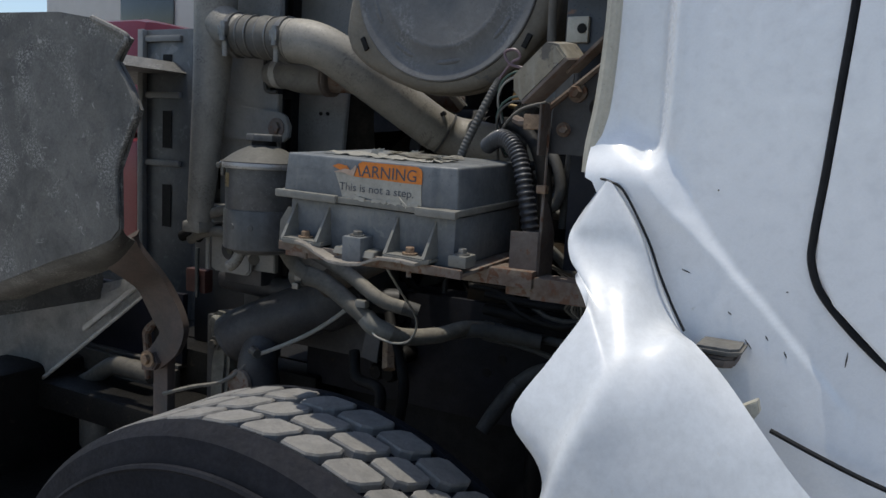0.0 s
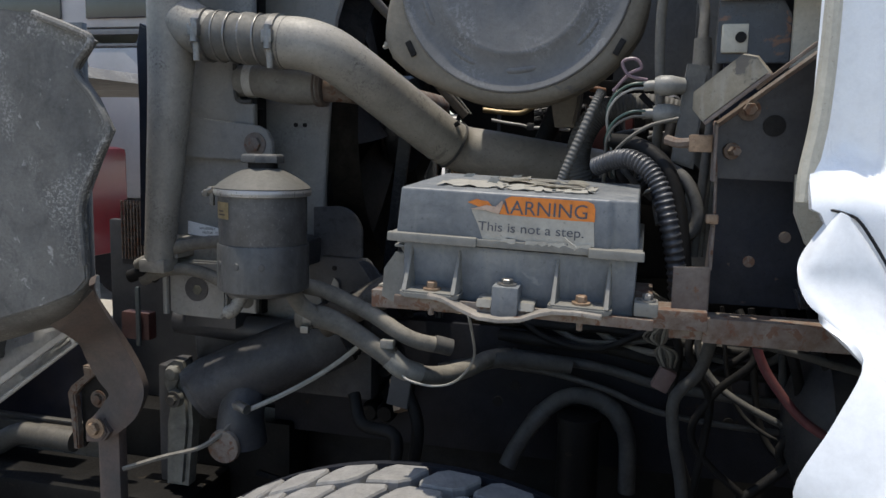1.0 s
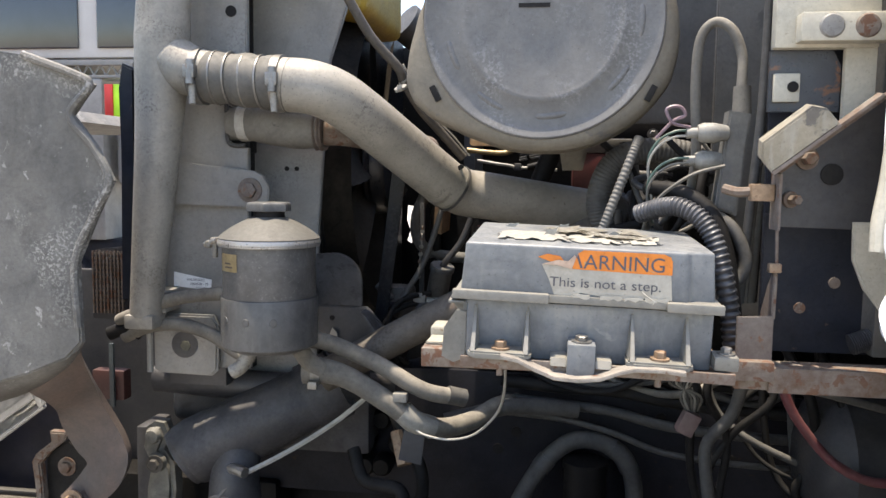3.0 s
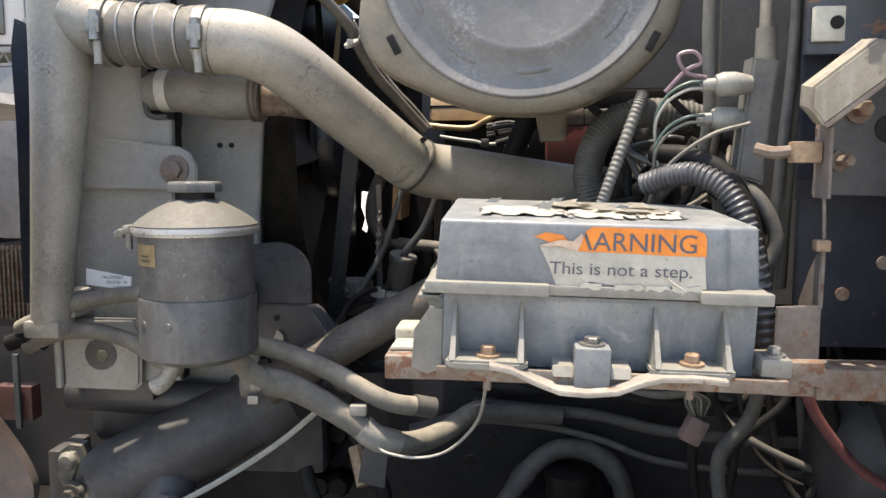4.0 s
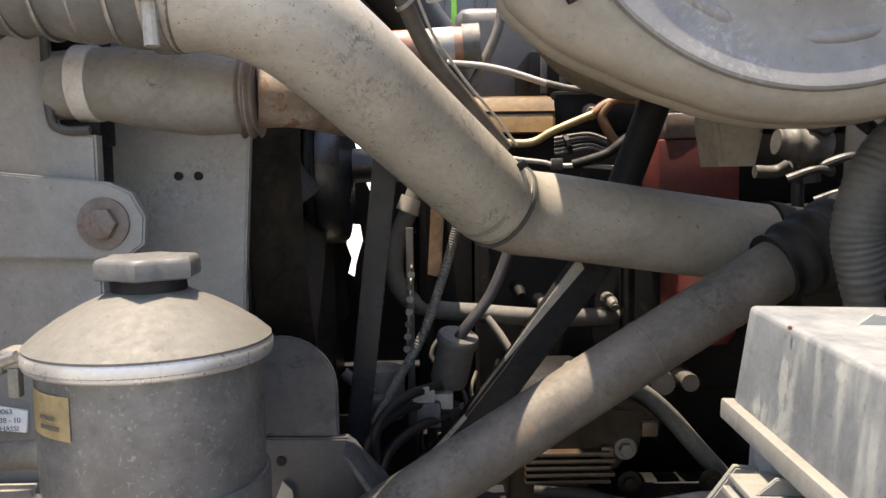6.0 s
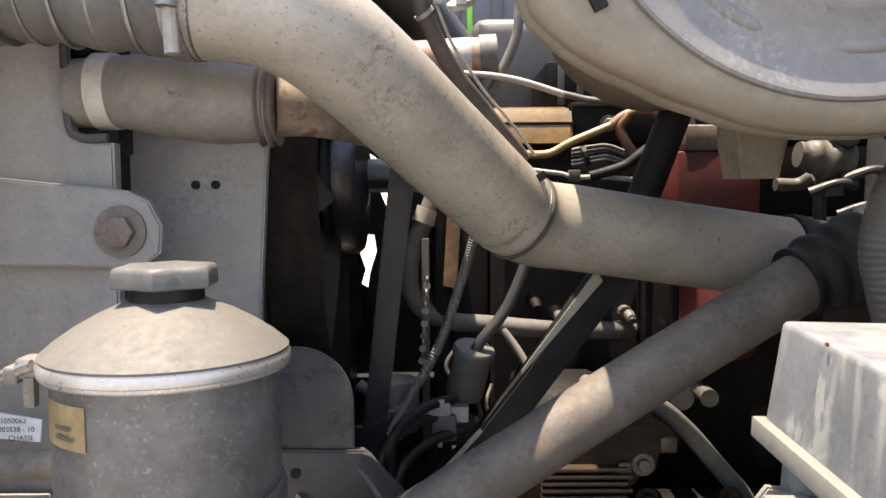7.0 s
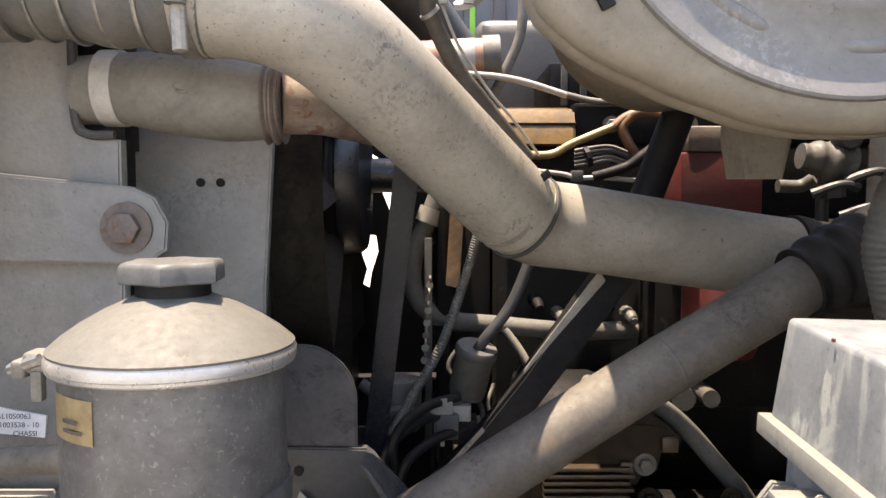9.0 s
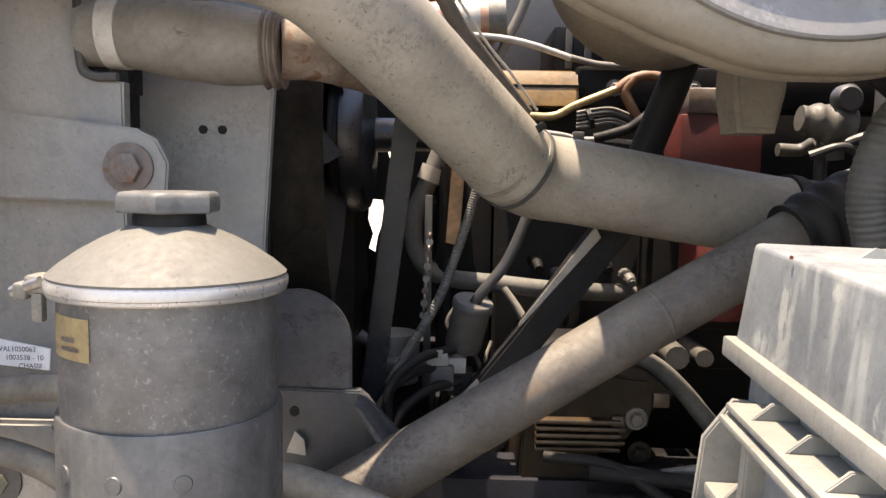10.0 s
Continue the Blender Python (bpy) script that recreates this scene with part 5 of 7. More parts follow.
part("upper_sheet", slab([(-0.42, 1.57), (-0.13, 1.57), (-0.13, 2.0), (-0.42, 2.0)], 1.66, 1.672, 0.002), wall_grey, wall, "grey inner firewall sheet")
part("lower_panel", slab([(-0.262, 1.245), (-0.12, 1.245), (-0.12, 1.42), (-0.262, 1.42)], 1.085, 1.095, 0.001), blue_dark, wall, "dark panel below the cowl bracket")
for hx, hz in ((-0.215, 1.302), (-0.175, 1.335)):
    part("hole", lathe([(0, 0), (0.007, 0), (0.007, 0.002), (0, 0.002)], (hx, 1.0825, hz), "y", 20), rust_mat, wall)
part("back_panel", slab([(-0.26, 1.40), (-0.12, 1.40), (-0.12, 1.75), (-0.26, 1.75)], 1.095, 1.105, 0.001), blue_dark, wall)
part("hinge_plate", block(-0.272, -0.155, 1.04, 1.06, 1.618, 1.75, 0.003), cream_mat, wall, "cream painted hinge mount")
part("hinge_leaf", block(-0.250, -0.150, 1.015, 1.04, 1.622, 1.655, 0.003), cream_mat, wall)
for hx, mt in ((-0.217, plate_mat), (-0.178, rust_mat)):
    part("hinge_bolt", lathe([(0, -0.004), (0.012, -0.003), (0.014, 0), (0, 0)], (hx, 1.015, 1.639), "y", 24), mt, wall)
part("cream_strip", slab([(-0.19, 1.52), (-0.155, 1.52), (-0.155, 1.62), (-0.19, 1.62)], 1.045, 1.056, 0.001), cream_mat, wall)

cab = thing("cab", (0.6, 1.4, 0.6), "white painted truck cab side with a black door seal", "truck cab")


def bump_at(v, mid, wide):
    return math.exp(-((v - mid) / wide) ** 2)


def step(v, mid, wide):
    return 1 / (1 + math.exp(-max(-40.0, min(40.0, (v - mid) / wide))))


SWAGE_Z = (0.9, 1.22, 1.258, 1.289, 1.324, 1.354, 1.390, 1.427)
SWAGE_R = (0.36, 0.060, 0.026, -0.005, -0.033, -0.054, -0.072, -0.086)
SWAGE_L = (0.356, 0.054, 0.018, -0.015, -0.053, -0.088, -0.118, -0.135)


def cab_side(x, z):
    """Depth of the cab's flank: a flute behind the cowl edge, the pillar's crease and the swage that runs down from it."""
    y = 0.932
    rise = max(0.0, min(1.0, (z - 1.405) / 0.16))
    up = step(z, 1.43 - 0.02 * bump_at(x, -0.115, 0.02), 0.006)
    y += 0.024 * up * step(x, -0.160 - 0.006 * rise, 0.005) * (1 - step(x, -0.103 - 0.002 * rise, 0.0035))
    y -= 0.006 * up * bump_at(x, -0.093, 0.007)
    right = float(np.interp(z, SWAGE_Z, SWAGE_R))
    left = float(np.interp(z, SWAGE_Z, SWAGE_L))
    fade = 1 - step(z, 1.405, 0.010)
    wide = max(0.004, right - left)
    u = max(0.0, min(1.0, (right - x) / wide))
    u = u * u * (3 - 2 * u) * 0.5 + u * 0.5
    y -= fade * u * 0.50 * wide
    y -= 0.05 * fade * max(0.0, left - x)
    return y


bm = bmesh.new()
xs = list(np.linspace(-0.182, 0.16, 120)) + list(np.linspace(0.18, 1.6, 12))
zs = list(np.linspace(0.75, 1.15, 12)) + list(np.linspace(1.16, 1.62, 104)) + list(np.linspace(1.66, 2.1, 6))
grid = []
for z in zs:
    row = []
    for x in xs:
        front = -0.172 - 0.010 * max(0, 1 - abs(z - 1.41) / 0.15) if z > 1.38 else min(-0.04, -0.172 + (1.38 - z) * 0.5)
        xx = x if x > 0.0 else x + (front + 0.182) * (0.0 - x) / 0.182
        row.append(bm.verts.new((xx, cab_side(xx, z), z)))
    grid.append(row)
for a, b in zip(grid, grid[1:]):
    for k in range(len(a) - 1):
        bm.faces.new((a[k], a[k + 1], b[k + 1], b[k]))
bmesh.ops.recalc_face_normals(bm, faces=bm.faces)
bmesh.ops.solidify(bm, geom=bm.faces[:], thickness=-0.012)
part("side_panel", bm, white_mat, cab, angle=60)
part("cowl_edge", tube([(-0.172, 0.94, 1.75), (-0.17, 0.94, 1.58), (-0.174, 0.938, 1.48), (-0.182, 0.936, 1.42), (-0.184, 0.934, 1.388)], [0.008, 0.009, 0.010, 0.010, 0.009], sides=10), cream_mat, cab, "yellowed cowl edge")
part("cowl_return", slab([(-0.150, 1.385), (-0.118, 1.385), (-0.118, 1.9), (-0.150, 1.9)], 0.974, 0.992, 0.002), cream_mat, cab)
part("jamb", slab([(-0.180, 1.415), (-0.178, 1.370), (-0.164, 1.336), (-0.136, 1.300), (-0.097, 1.271), (-0.085, 1.415)], 1.018, 1.026, 0.002), cream_mat, cab, "cream inner edge of the cab front")
part("roof_body", block(-0.11, 1.6, 0.972, 2.9, 1.26, 2.1, 0.02), plate_dark, cab)
part("sill", block(0.17, 1.6, 0.972, 2.9, 0.75, 1.26, 0.02), plate_dark, cab)
seal_pts = [(0.082, 0.921, 1.68), (0.0785, 0.921, 1.573), (0.074, 0.921, 1.493), (0.069, 0.921, 1.405), (0.0645, 0.92, 1.34), (0.066, 0.918, 1.305), (0.085, 0.915, 1.268), (0.141, 0.91, 1.214), (0.22, 0.91, 1.16)]
part("door_seal", tube([(x, cab_side(x, z) - 0.001, z) for x, y, z in seal_pts], 0.0042, sides=8), seal_mat, cab, "black rubber door seal")
door = [(x + 0.005, z) for x, y, z in seal_pts] + [(0.9, 1.12), (1.55, 1.12), (1.55, 1.68)]
part("door", slab(door, 0.922, 0.934, 0.003), white_mat, cab, "white cab door")

for k, (mx, mz, ml, ma) in enumerate(((-0.060, 1.286, 0.010, -0.35), (0.030, 1.223, 0.006, -1.0), (0.050, 1.208, 0.007, -1.1), (0.012, 1.214, 0.012, -0.9), (0.045, 1.275, 0.002, 0.0), (-0.035, 1.378, 0.002, 0.0), (0.108, 1.212, 0.016, 1.5), (-0.010, 1.245, 0.005, -0.7))):
    part("scuff", tube([(mx + ml * s_ * math.cos(ma), cab_side(mx + ml * s_ * math.cos(ma), mz + ml * s_ * math.sin(ma)) - 0.0002, mz + ml * s_ * math.sin(ma)) for s_ in (-0.5, 0.0, 0.5)], [0.0004, 0.0009, 0.0004], sides=6), plate_dark, cab)
flare = thing("fender_flare", (-0.05, 0.85, 0.9), "white plastic fender flare with a stained hollow", "fender")
front = [(-0.160, 0.918, 1.378), (-0.186, 0.913, 1.335), (-0.190, 0.896, 1.312), (-0.182, 0.884, 1.290), (-0.164, 0.867, 1.274), (-0.140, 0.828, 1.249), (-0.166, 0.802, 1.195), (-0.200, 0.783, 1.130), (-0.172, 0.790, 1.084), (-0.146, 0.800, 1.045), (-0.130, 0.800, 0.950)]
mid1 = [(-0.154, 0.908, 1.381), (-0.174, 0.897, 1.335), (-0.176, 0.892, 1.308), (-0.157, 0.866, 1.275), (-0.131, 0.838, 1.246), (-0.114, 0.795, 1.213), (-0.126, 0.776, 1.166), (-0.150, 0.768, 1.112), (-0.153, 0.770, 1.070), (-0.160, 0.772, 1.030), (-0.160, 0.772, 0.930)]
ridge = [(-0.150, 0.906, 1.380), (-0.152, 0.893, 1.337), (-0.146, 0.888, 1.306), (-0.132, 0.868, 1.272), (-0.113, 0.832, 1.236), (-0.098, 0.782, 1.196), (-0.110, 0.757, 1.155), (-0.128, 0.746, 1.104), (-0.140, 0.744, 1.062), (-0.152, 0.745, 1.020), (-0.150, 0.745, 0.920)]
mid2 = [(-0.146, 0.906, 1.378), (-0.130, 0.897, 1.338), (-0.118, 0.894, 1.304), (-0.105, 0.876, 1.270), (-0.092, 0.842, 1.236), (-0.078, 0.800, 1.204), (-0.080, 0.772, 1.160), (-0.092, 0.760, 1.100), (-0.098, 0.758, 1.050), (-0.100, 0.757, 1.000), (-0.090, 0.757, 0.900)]
mid3 = [(-0.141, 0.909, 1.373), (-0.113, 0.903, 1.330), (-0.097, 0.902, 1.293), (-0.082, 0.900, 1.256), (-0.068, 0.886, 1.232), (-0.052, 0.836, 1.224), (-0.030, 0.812, 1.190), (-0.010, 0.800, 1.13), (0.005, 0.795, 1.07), (0.02, 0.79, 1.0), (0.04, 0.79, 0.90)]
back = [(-0.136, 0.914, 1.366), (-0.104, 0.910, 1.315), (-0.088, 0.908, 1.280), (-0.070, 0.906, 1.245), (-0.054, 0.898, 1.222), (-0.030, 0.862, 1.218), (0.004, 0.850, 1.190), (0.045, 0.84, 1.145), (0.075, 0.84, 1.11), (0.105, 0.84, 1.08), (0.14, 0.84, 1.04)]
part("flare", loft([front, mid1, ridge, mid2, mid3, back], 5, 6, thick=0.006), flare_mat, flare, angle=70)
part("seam", tube([(-0.172, 0.915, 1.384), (-0.150, 0.908, 1.380)] + [(v[0] + 0.004, v[1] - 0.006, v[2] + 0.003) for v in back[:5]], 0.0017, sides=6), seal_mat, flare, "dark seam along the cab")
pad_mat = mat("grey_rubber_pad", (0.0792, 0.0792, 0.0792), 0.7, dust=0.4)
part("hinge_pad", slab([(-0.035, 0.872), (0.002, 0.872), (0.012, 0.882), (0.012, 0.925), (-0.035, 0.925)], 1.2085, 1.2165, 0.003, axis="z"), pad_mat, flare, "grey rubber pad")
part("hinge_pad", slab([(-0.035, 0.878), (-0.004, 0.878), (0.006, 0.886), (0.006, 0.925), (-0.035, 0.925)], 1.194, 1.206, 0.003, axis="z"), brown_mat, flare, "brown worn rubber pad")
part("pad_stem", block(-0.03, 0.0, 0.89, 0.93, 1.1935, 1.2085, 0.001), black_mat, flare)
part("clip", slab([(0.015, 1.160), (0.034, 1.172), (0.037, 1.160), (0.03, 1.148)], 0.86, 0.875, 0.001), cream_mat, flare)
part("lower_seam", tube([(0.045, 0.905, 1.13), (0.10, 0.90, 1.112), (0.16, 0.90, 1.094), (0.3, 0.90, 1.06)], 0.003, sides=6), seal_mat, flare)

# ---- engine and what stands round it ----
rib_tan = mat("oily_tan_casting", (0.040, 0.021, 0.008), 0.5, 0.0, second=(0.062, 0.036, 0.013), scale=30, spread=0.5, grime=0.7)
dirty_bolt = mat("grimy_bolt_steel", (0.10, 0.092, 0.08), 0.55, 0.3, scale=40, spread=0.3, grime=0.5)
engine = thing("engine", (-0.2, 2.1, 0.6), "dirty diesel engine with tan and black parts", "engine")
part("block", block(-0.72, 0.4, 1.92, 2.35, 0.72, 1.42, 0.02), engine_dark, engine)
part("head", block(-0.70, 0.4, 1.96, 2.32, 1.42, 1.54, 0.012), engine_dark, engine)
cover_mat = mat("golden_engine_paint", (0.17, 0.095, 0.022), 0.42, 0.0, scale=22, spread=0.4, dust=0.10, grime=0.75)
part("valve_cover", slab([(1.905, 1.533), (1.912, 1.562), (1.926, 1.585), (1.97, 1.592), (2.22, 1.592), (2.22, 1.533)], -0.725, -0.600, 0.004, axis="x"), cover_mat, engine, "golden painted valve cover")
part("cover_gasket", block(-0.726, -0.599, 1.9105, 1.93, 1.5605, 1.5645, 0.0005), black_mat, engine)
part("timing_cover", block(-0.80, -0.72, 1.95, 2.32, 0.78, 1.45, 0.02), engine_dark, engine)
for k in range(6):
    part("cover_bolt", hexbolt((-0.66 + 0.12 * k, 1.95, 1.565), 0.008, 0.01, (0, -1, 0)), steel_mat, engine)
part("front_bracket", slab([(-0.793, 1.335), (-0.775, 1.33), (-0.768, 1.44), (-0.786, 1.45)], 1.80, 1.95, 0.003), mat("orange_tan_paint", (0.27, 0.15, 0.065), 0.55, 0.0, scale=30, spread=0.5, dust=0.2, grime=0.6), engine, "orange tan front bracket")
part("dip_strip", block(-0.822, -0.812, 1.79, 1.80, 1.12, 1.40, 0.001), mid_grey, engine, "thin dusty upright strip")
part("mount", slab([(-0.69, 1.135), (-0.617, 1.182), (-0.585, 1.191), (-0.536, 1.186), (-0.51, 1.167), (-0.514, 1.151), (-0.535, 1.148), (-0.539, 1.127), (-0.556, 1.122), (-0.565, 1.11), (-0.597, 1.103), (-0.602, 1.02), (-0.70, 1.02)], 1.655, 1.92, 0.004), oily_tan, engine, "oil-stained tan engine mount")
part("mount_bolt", hexbolt((-0.555, 1.655, 1.137), 0.0085, 0.010, (0, -1, 0)), dirty_bolt, engine)
for k in range(5):
    part("casting_rib", block(-0.678, -0.575 + 0.005 * (k % 2), 1.640, 1.656, 1.098 + 0.0085 * k, 1.1035 + 0.0085 * k, 0.002), rib_tan, engine, "oil-stained tan casting rib")
for x0, z0, w in ((-0.527, 1.153, 0.010), (-0.578, 1.124, 0.008)):
    part("casting_step", block(x0 - w, x0 + w, 1.646, 1.657, z0, z0 + 0.018, 0.003), rib_tan, engine, "oil-stained tan casting step")
part("drain_block", block(-0.395, -0.350, 1.85, 1.925, 1.153, 1.183, 0.006), mat("amber_oily_paint", (0.07, 0.03, 0.005), 0.45, 0.0, scale=25, spread=0.5, grime=0.6), engine, "amber painted drain block")
for x0, r0 in ((-0.482, 0.016), (-0.446, 0.012)):
    part("pump_nut", tube([(x0, 1.745, 1.192), (x0 + 0.004, 1.93, 1.192)], r0, sides=12, smooth=False), dirty_dark, engine)
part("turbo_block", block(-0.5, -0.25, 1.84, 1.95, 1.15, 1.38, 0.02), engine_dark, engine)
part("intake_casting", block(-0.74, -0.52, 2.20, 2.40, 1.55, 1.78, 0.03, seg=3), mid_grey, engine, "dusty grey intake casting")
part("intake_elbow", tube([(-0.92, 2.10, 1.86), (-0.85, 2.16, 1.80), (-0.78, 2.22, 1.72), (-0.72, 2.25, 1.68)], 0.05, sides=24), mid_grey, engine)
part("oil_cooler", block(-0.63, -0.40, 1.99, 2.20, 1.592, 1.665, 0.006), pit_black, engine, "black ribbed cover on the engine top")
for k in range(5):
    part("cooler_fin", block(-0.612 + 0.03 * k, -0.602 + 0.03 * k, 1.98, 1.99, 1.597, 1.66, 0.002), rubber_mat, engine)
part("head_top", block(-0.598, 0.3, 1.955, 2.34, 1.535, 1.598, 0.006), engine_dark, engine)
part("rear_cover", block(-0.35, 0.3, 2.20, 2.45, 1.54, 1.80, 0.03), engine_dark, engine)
fuel_filter = thing("red_filter", (-0.42, 1.78, 1.40), "dusty red square filter head on the engine", "filter")
part("body", block(-0.487, -0.378, 1.765, 1.85, 1.425, 1.514, 0.006), red_mat, fuel_filter)
part("head", block(-0.480, -0.418, 1.76, 1.85, 1.514, 1.548, 0.008), brown_mat, fuel_filter)
part("outlet_block", block(-0.418, -0.362, 1.765, 1.80, 1.514, 1.545, 0.006), dark_fit, fuel_filter, "grey cast outlet block")
part("fitting", tube([(-0.345, 1.80, 1.47), (-0.315, 1.80, 1.47), (-0.30, 1.79, 1.48)], 0.009, sides=12), dark_fit, fuel_filter)
part("stay", block(-0.43, -0.37, 1.85, 1.93, 1.43, 1.47, 0.004), engine_dark, fuel_filter)
low_red = thing("red_oil_filter", (-0.5, 1.8, 1.2), "red painted canister low on the engine", "filter")
part("can", lathe([(0, 1.24), (0.045, 1.24), (0.05, 1.25), (0.05, 1.36), (0.045, 1.37), (0, 1.37)], (-0.42, 1.80, 0), "z", 32), red_mat, low_red)
part("arm", block(-0.46, -0.40, 1.80, 1.93, 1.22, 1.26, 0.004), engine_dark, low_red)
# fan and shroud
FAN = (1.940, 1.487)
shroud = thing("fan_shroud", (-0.93, 2.0, 1.0), "black plastic fan shroud behind the radiator", "fan shroud")
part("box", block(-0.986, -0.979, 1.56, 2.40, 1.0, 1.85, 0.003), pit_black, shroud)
funnel_mat = mat("dusty_brown_shroud", (0.012, 0.0105, 0.009), 0.55, 0.0, second=(0.045, 0.037, 0.028), scale=9, spread=0.7, dust=0.12, dust_color=(0.10, 0.088, 0.07), grime=0.8)
bm = bmesh.new()
arcs = []
for deg in range(110, 251, 4):
    arcs.append([bm.verts.new((x, FAN[0] + r * math.cos(radians(deg)), FAN[1] + r * math.sin(radians(deg)))) for r, x in ((0.398, -0.984), (0.380, -0.960), (0.366, -0.940), (0.360, -0.926))])
for a, b in zip(arcs, arcs[1:]):
    for k in range(3):
        bm.faces.new((a[k], a[k + 1], b[k + 1], b[k]))
bmesh.ops.solidify(bm, geom=bm.faces[:], thickness=0.004)
part("funnel", bm, funnel_mat, shroud, "dust-stained brown funnel of the shroud")
fan_mat = mat("dusty_brown_fan_plastic", (0.052, 0.044, 0.036), 0.5, 0.0, scale=7, spread=0.55, dust=0.35, dust_color=(0.12, 0.105, 0.08), grime=0.6)
fan = thing("radiator_fan", (-0.93, FAN[0], 1.05), "dusty brown black radiator fan with wide blades", "fan")
part("drum", lathe([(0, -0.968), (0.108, -0.968), (0.118, -0.965), (0.122, -0.961), (0.122, -0.957), (0.117, -0.953), (0.117, -0.950), (0.120, -0.947), (0.118, -0.922), (0.112, -0.914), (0.05, -0.912), (0.026, -0.905), (0.026, -0.80), (0, -0.80)], (0, FAN[0], FAN[1]), "x", 72), gloss_black, fan, "glossy black fan drum")
for k in range(9):
    a = 2 * math.pi * k / 9 + 0.30
    bm = bmesh.new()
    vs = []
    for r, w, tw in ((0.10, 0.045, 0.75), (0.17, 0.058, 0.65), (0.25, 0.068, 0.55), (0.335, 0.076, 0.45)):
        row = []
        for c in (-1, -0.5, 0, 0.5, 1):
            off = c * w
            row.append(bm.verts.new((-0.966 + off * math.sin(tw) * 0.5 + 0.010 * c * c, FAN[0] + r * math.cos(a) - off * math.cos(tw) * math.sin(a), FAN[1] + r * math.sin(a) + off * math.cos(tw) * math.cos(a))))
        vs.append(row)
    for p, q in zip(vs, vs[1:]):
        for c in range(4):
            bm.faces.new((p[c], p[c + 1], q[c + 1], q[c]))
    bmesh.ops.solidify(bm, geom=bm.faces[:], thickness=0.004)
    part("blade", bm, fan_mat, fan)
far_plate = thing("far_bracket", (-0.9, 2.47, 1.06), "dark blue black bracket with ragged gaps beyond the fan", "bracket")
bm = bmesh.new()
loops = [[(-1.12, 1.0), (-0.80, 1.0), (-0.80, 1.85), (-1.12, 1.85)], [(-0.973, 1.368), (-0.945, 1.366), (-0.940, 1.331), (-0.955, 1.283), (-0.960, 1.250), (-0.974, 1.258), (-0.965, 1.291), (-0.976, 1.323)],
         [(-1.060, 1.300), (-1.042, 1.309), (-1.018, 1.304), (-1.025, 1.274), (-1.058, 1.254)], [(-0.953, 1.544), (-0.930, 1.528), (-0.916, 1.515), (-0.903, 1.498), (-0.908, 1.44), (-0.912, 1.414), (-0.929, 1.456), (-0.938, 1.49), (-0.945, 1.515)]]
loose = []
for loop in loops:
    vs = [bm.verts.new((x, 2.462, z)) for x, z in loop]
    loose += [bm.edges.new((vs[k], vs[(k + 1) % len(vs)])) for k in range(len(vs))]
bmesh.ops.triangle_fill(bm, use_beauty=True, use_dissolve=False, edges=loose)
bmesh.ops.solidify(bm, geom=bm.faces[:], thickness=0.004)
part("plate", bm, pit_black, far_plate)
part("rib", block(-1.05, -1.04, 2.44, 2.46, 1.0, 1.85, 0.002), blue_dark, far_plate)
pulley = thing("belt_drive", (-0.80, 2.0, 1.1), "dark belt and pulleys on the engine front", "pulley")
for py, pz, pr in ((1.90, 1.44, 0.055), (1.95, 1.02, 0.085), (2.08, 1.36, 0.10)):
    part("pulley", lathe([(0, -0.815), (pr, -0.815), (pr, -0.81), (pr * 0.93, -0.805), (pr * 0.93, -0.785), (pr, -0.78), (pr, -0.775), (0, -0.775)], (0, py, pz), "x", 40), engine_dark, pulley)
part("belt", tube([(-0.795, 1.846, 1.44), (-0.795, 1.852, 1.24), (-0.795, 1.866, 1.02)], 0.012, sides=8), black_mat, pulley, "black rubber belt")
part("belt_strip", slab([(-0.898, 1.10), (-0.872, 1.10), (-0.823, 1.50), (-0.849, 1.525)], 1.64, 1.650, 0.002), mat("glossy_dark_strip", (0.016, 0.0175, 0.021), 0.25, dust=0.03), pulley, "flat dark upright strip")

dark_ring = mat("dusty_end_cap", (0.06, 0.058, 0.053), 0.6, 0.0, scale=30, spread=0.3, dust=0.4)
cylinder = thing("ac_line_drier", (-0.80, 2.0, 1.68), "red and white capped coolant cylinder", "cylinder")
part("can", tube([(-0.87, 1.99, 1.665), (-0.73, 1.99, 1.672)], 0.031, sides=24, smooth=False), pale_red, cylinder)
part("white_band", tube([(-0.785, 1.99, 1.669), (-0.748, 1.99, 1.671)], 0.0318, sides=24, smooth=False), white_wire, cylinder, "white painted band")
part("cap", tube([(-0.735, 1.99, 1.672), (-0.708, 1.99, 1.6735)], 0.0345, sides=28, smooth=False), dark_ring, cylinder)
part("stand", tube([(-0.80, 1.99, 1.655), (-0.78, 2.0, 1.60)], 0.014, sides=10, smooth=False), engine_dark, cylinder)
yellow_tank = thing("coolant_tank", (-1.0, 1.75, 1.78), "yellow plastic coolant tank above the radiator", "tank")
part("tank", block(-1.12, -0.90, 1.60, 1.98, 1.782, 2.0, 0.03, seg=3), yellow_mat, yellow_tank)
# Added block out of view, shades the boot and the pipe's start.
part("filler", block(-1.17, -0.985, 1.335, 1.62, 1.83, 2.0, 0.03, seg=3), yellow_mat, yellow_tank)
stack = thing("black_upright", (-0.6, 2.75, 0.95), "dark upright box on the far side of the engine", "box")
part("case", block(-0.90, -0.40, 2.62, 2.9, 1.0, 2.1, 0.02), mat("blue_grey_panel", (0.0561, 0.066, 0.0858), 0.45, 0.0, scale=5, spread=0.25, dust=0.15), stack)
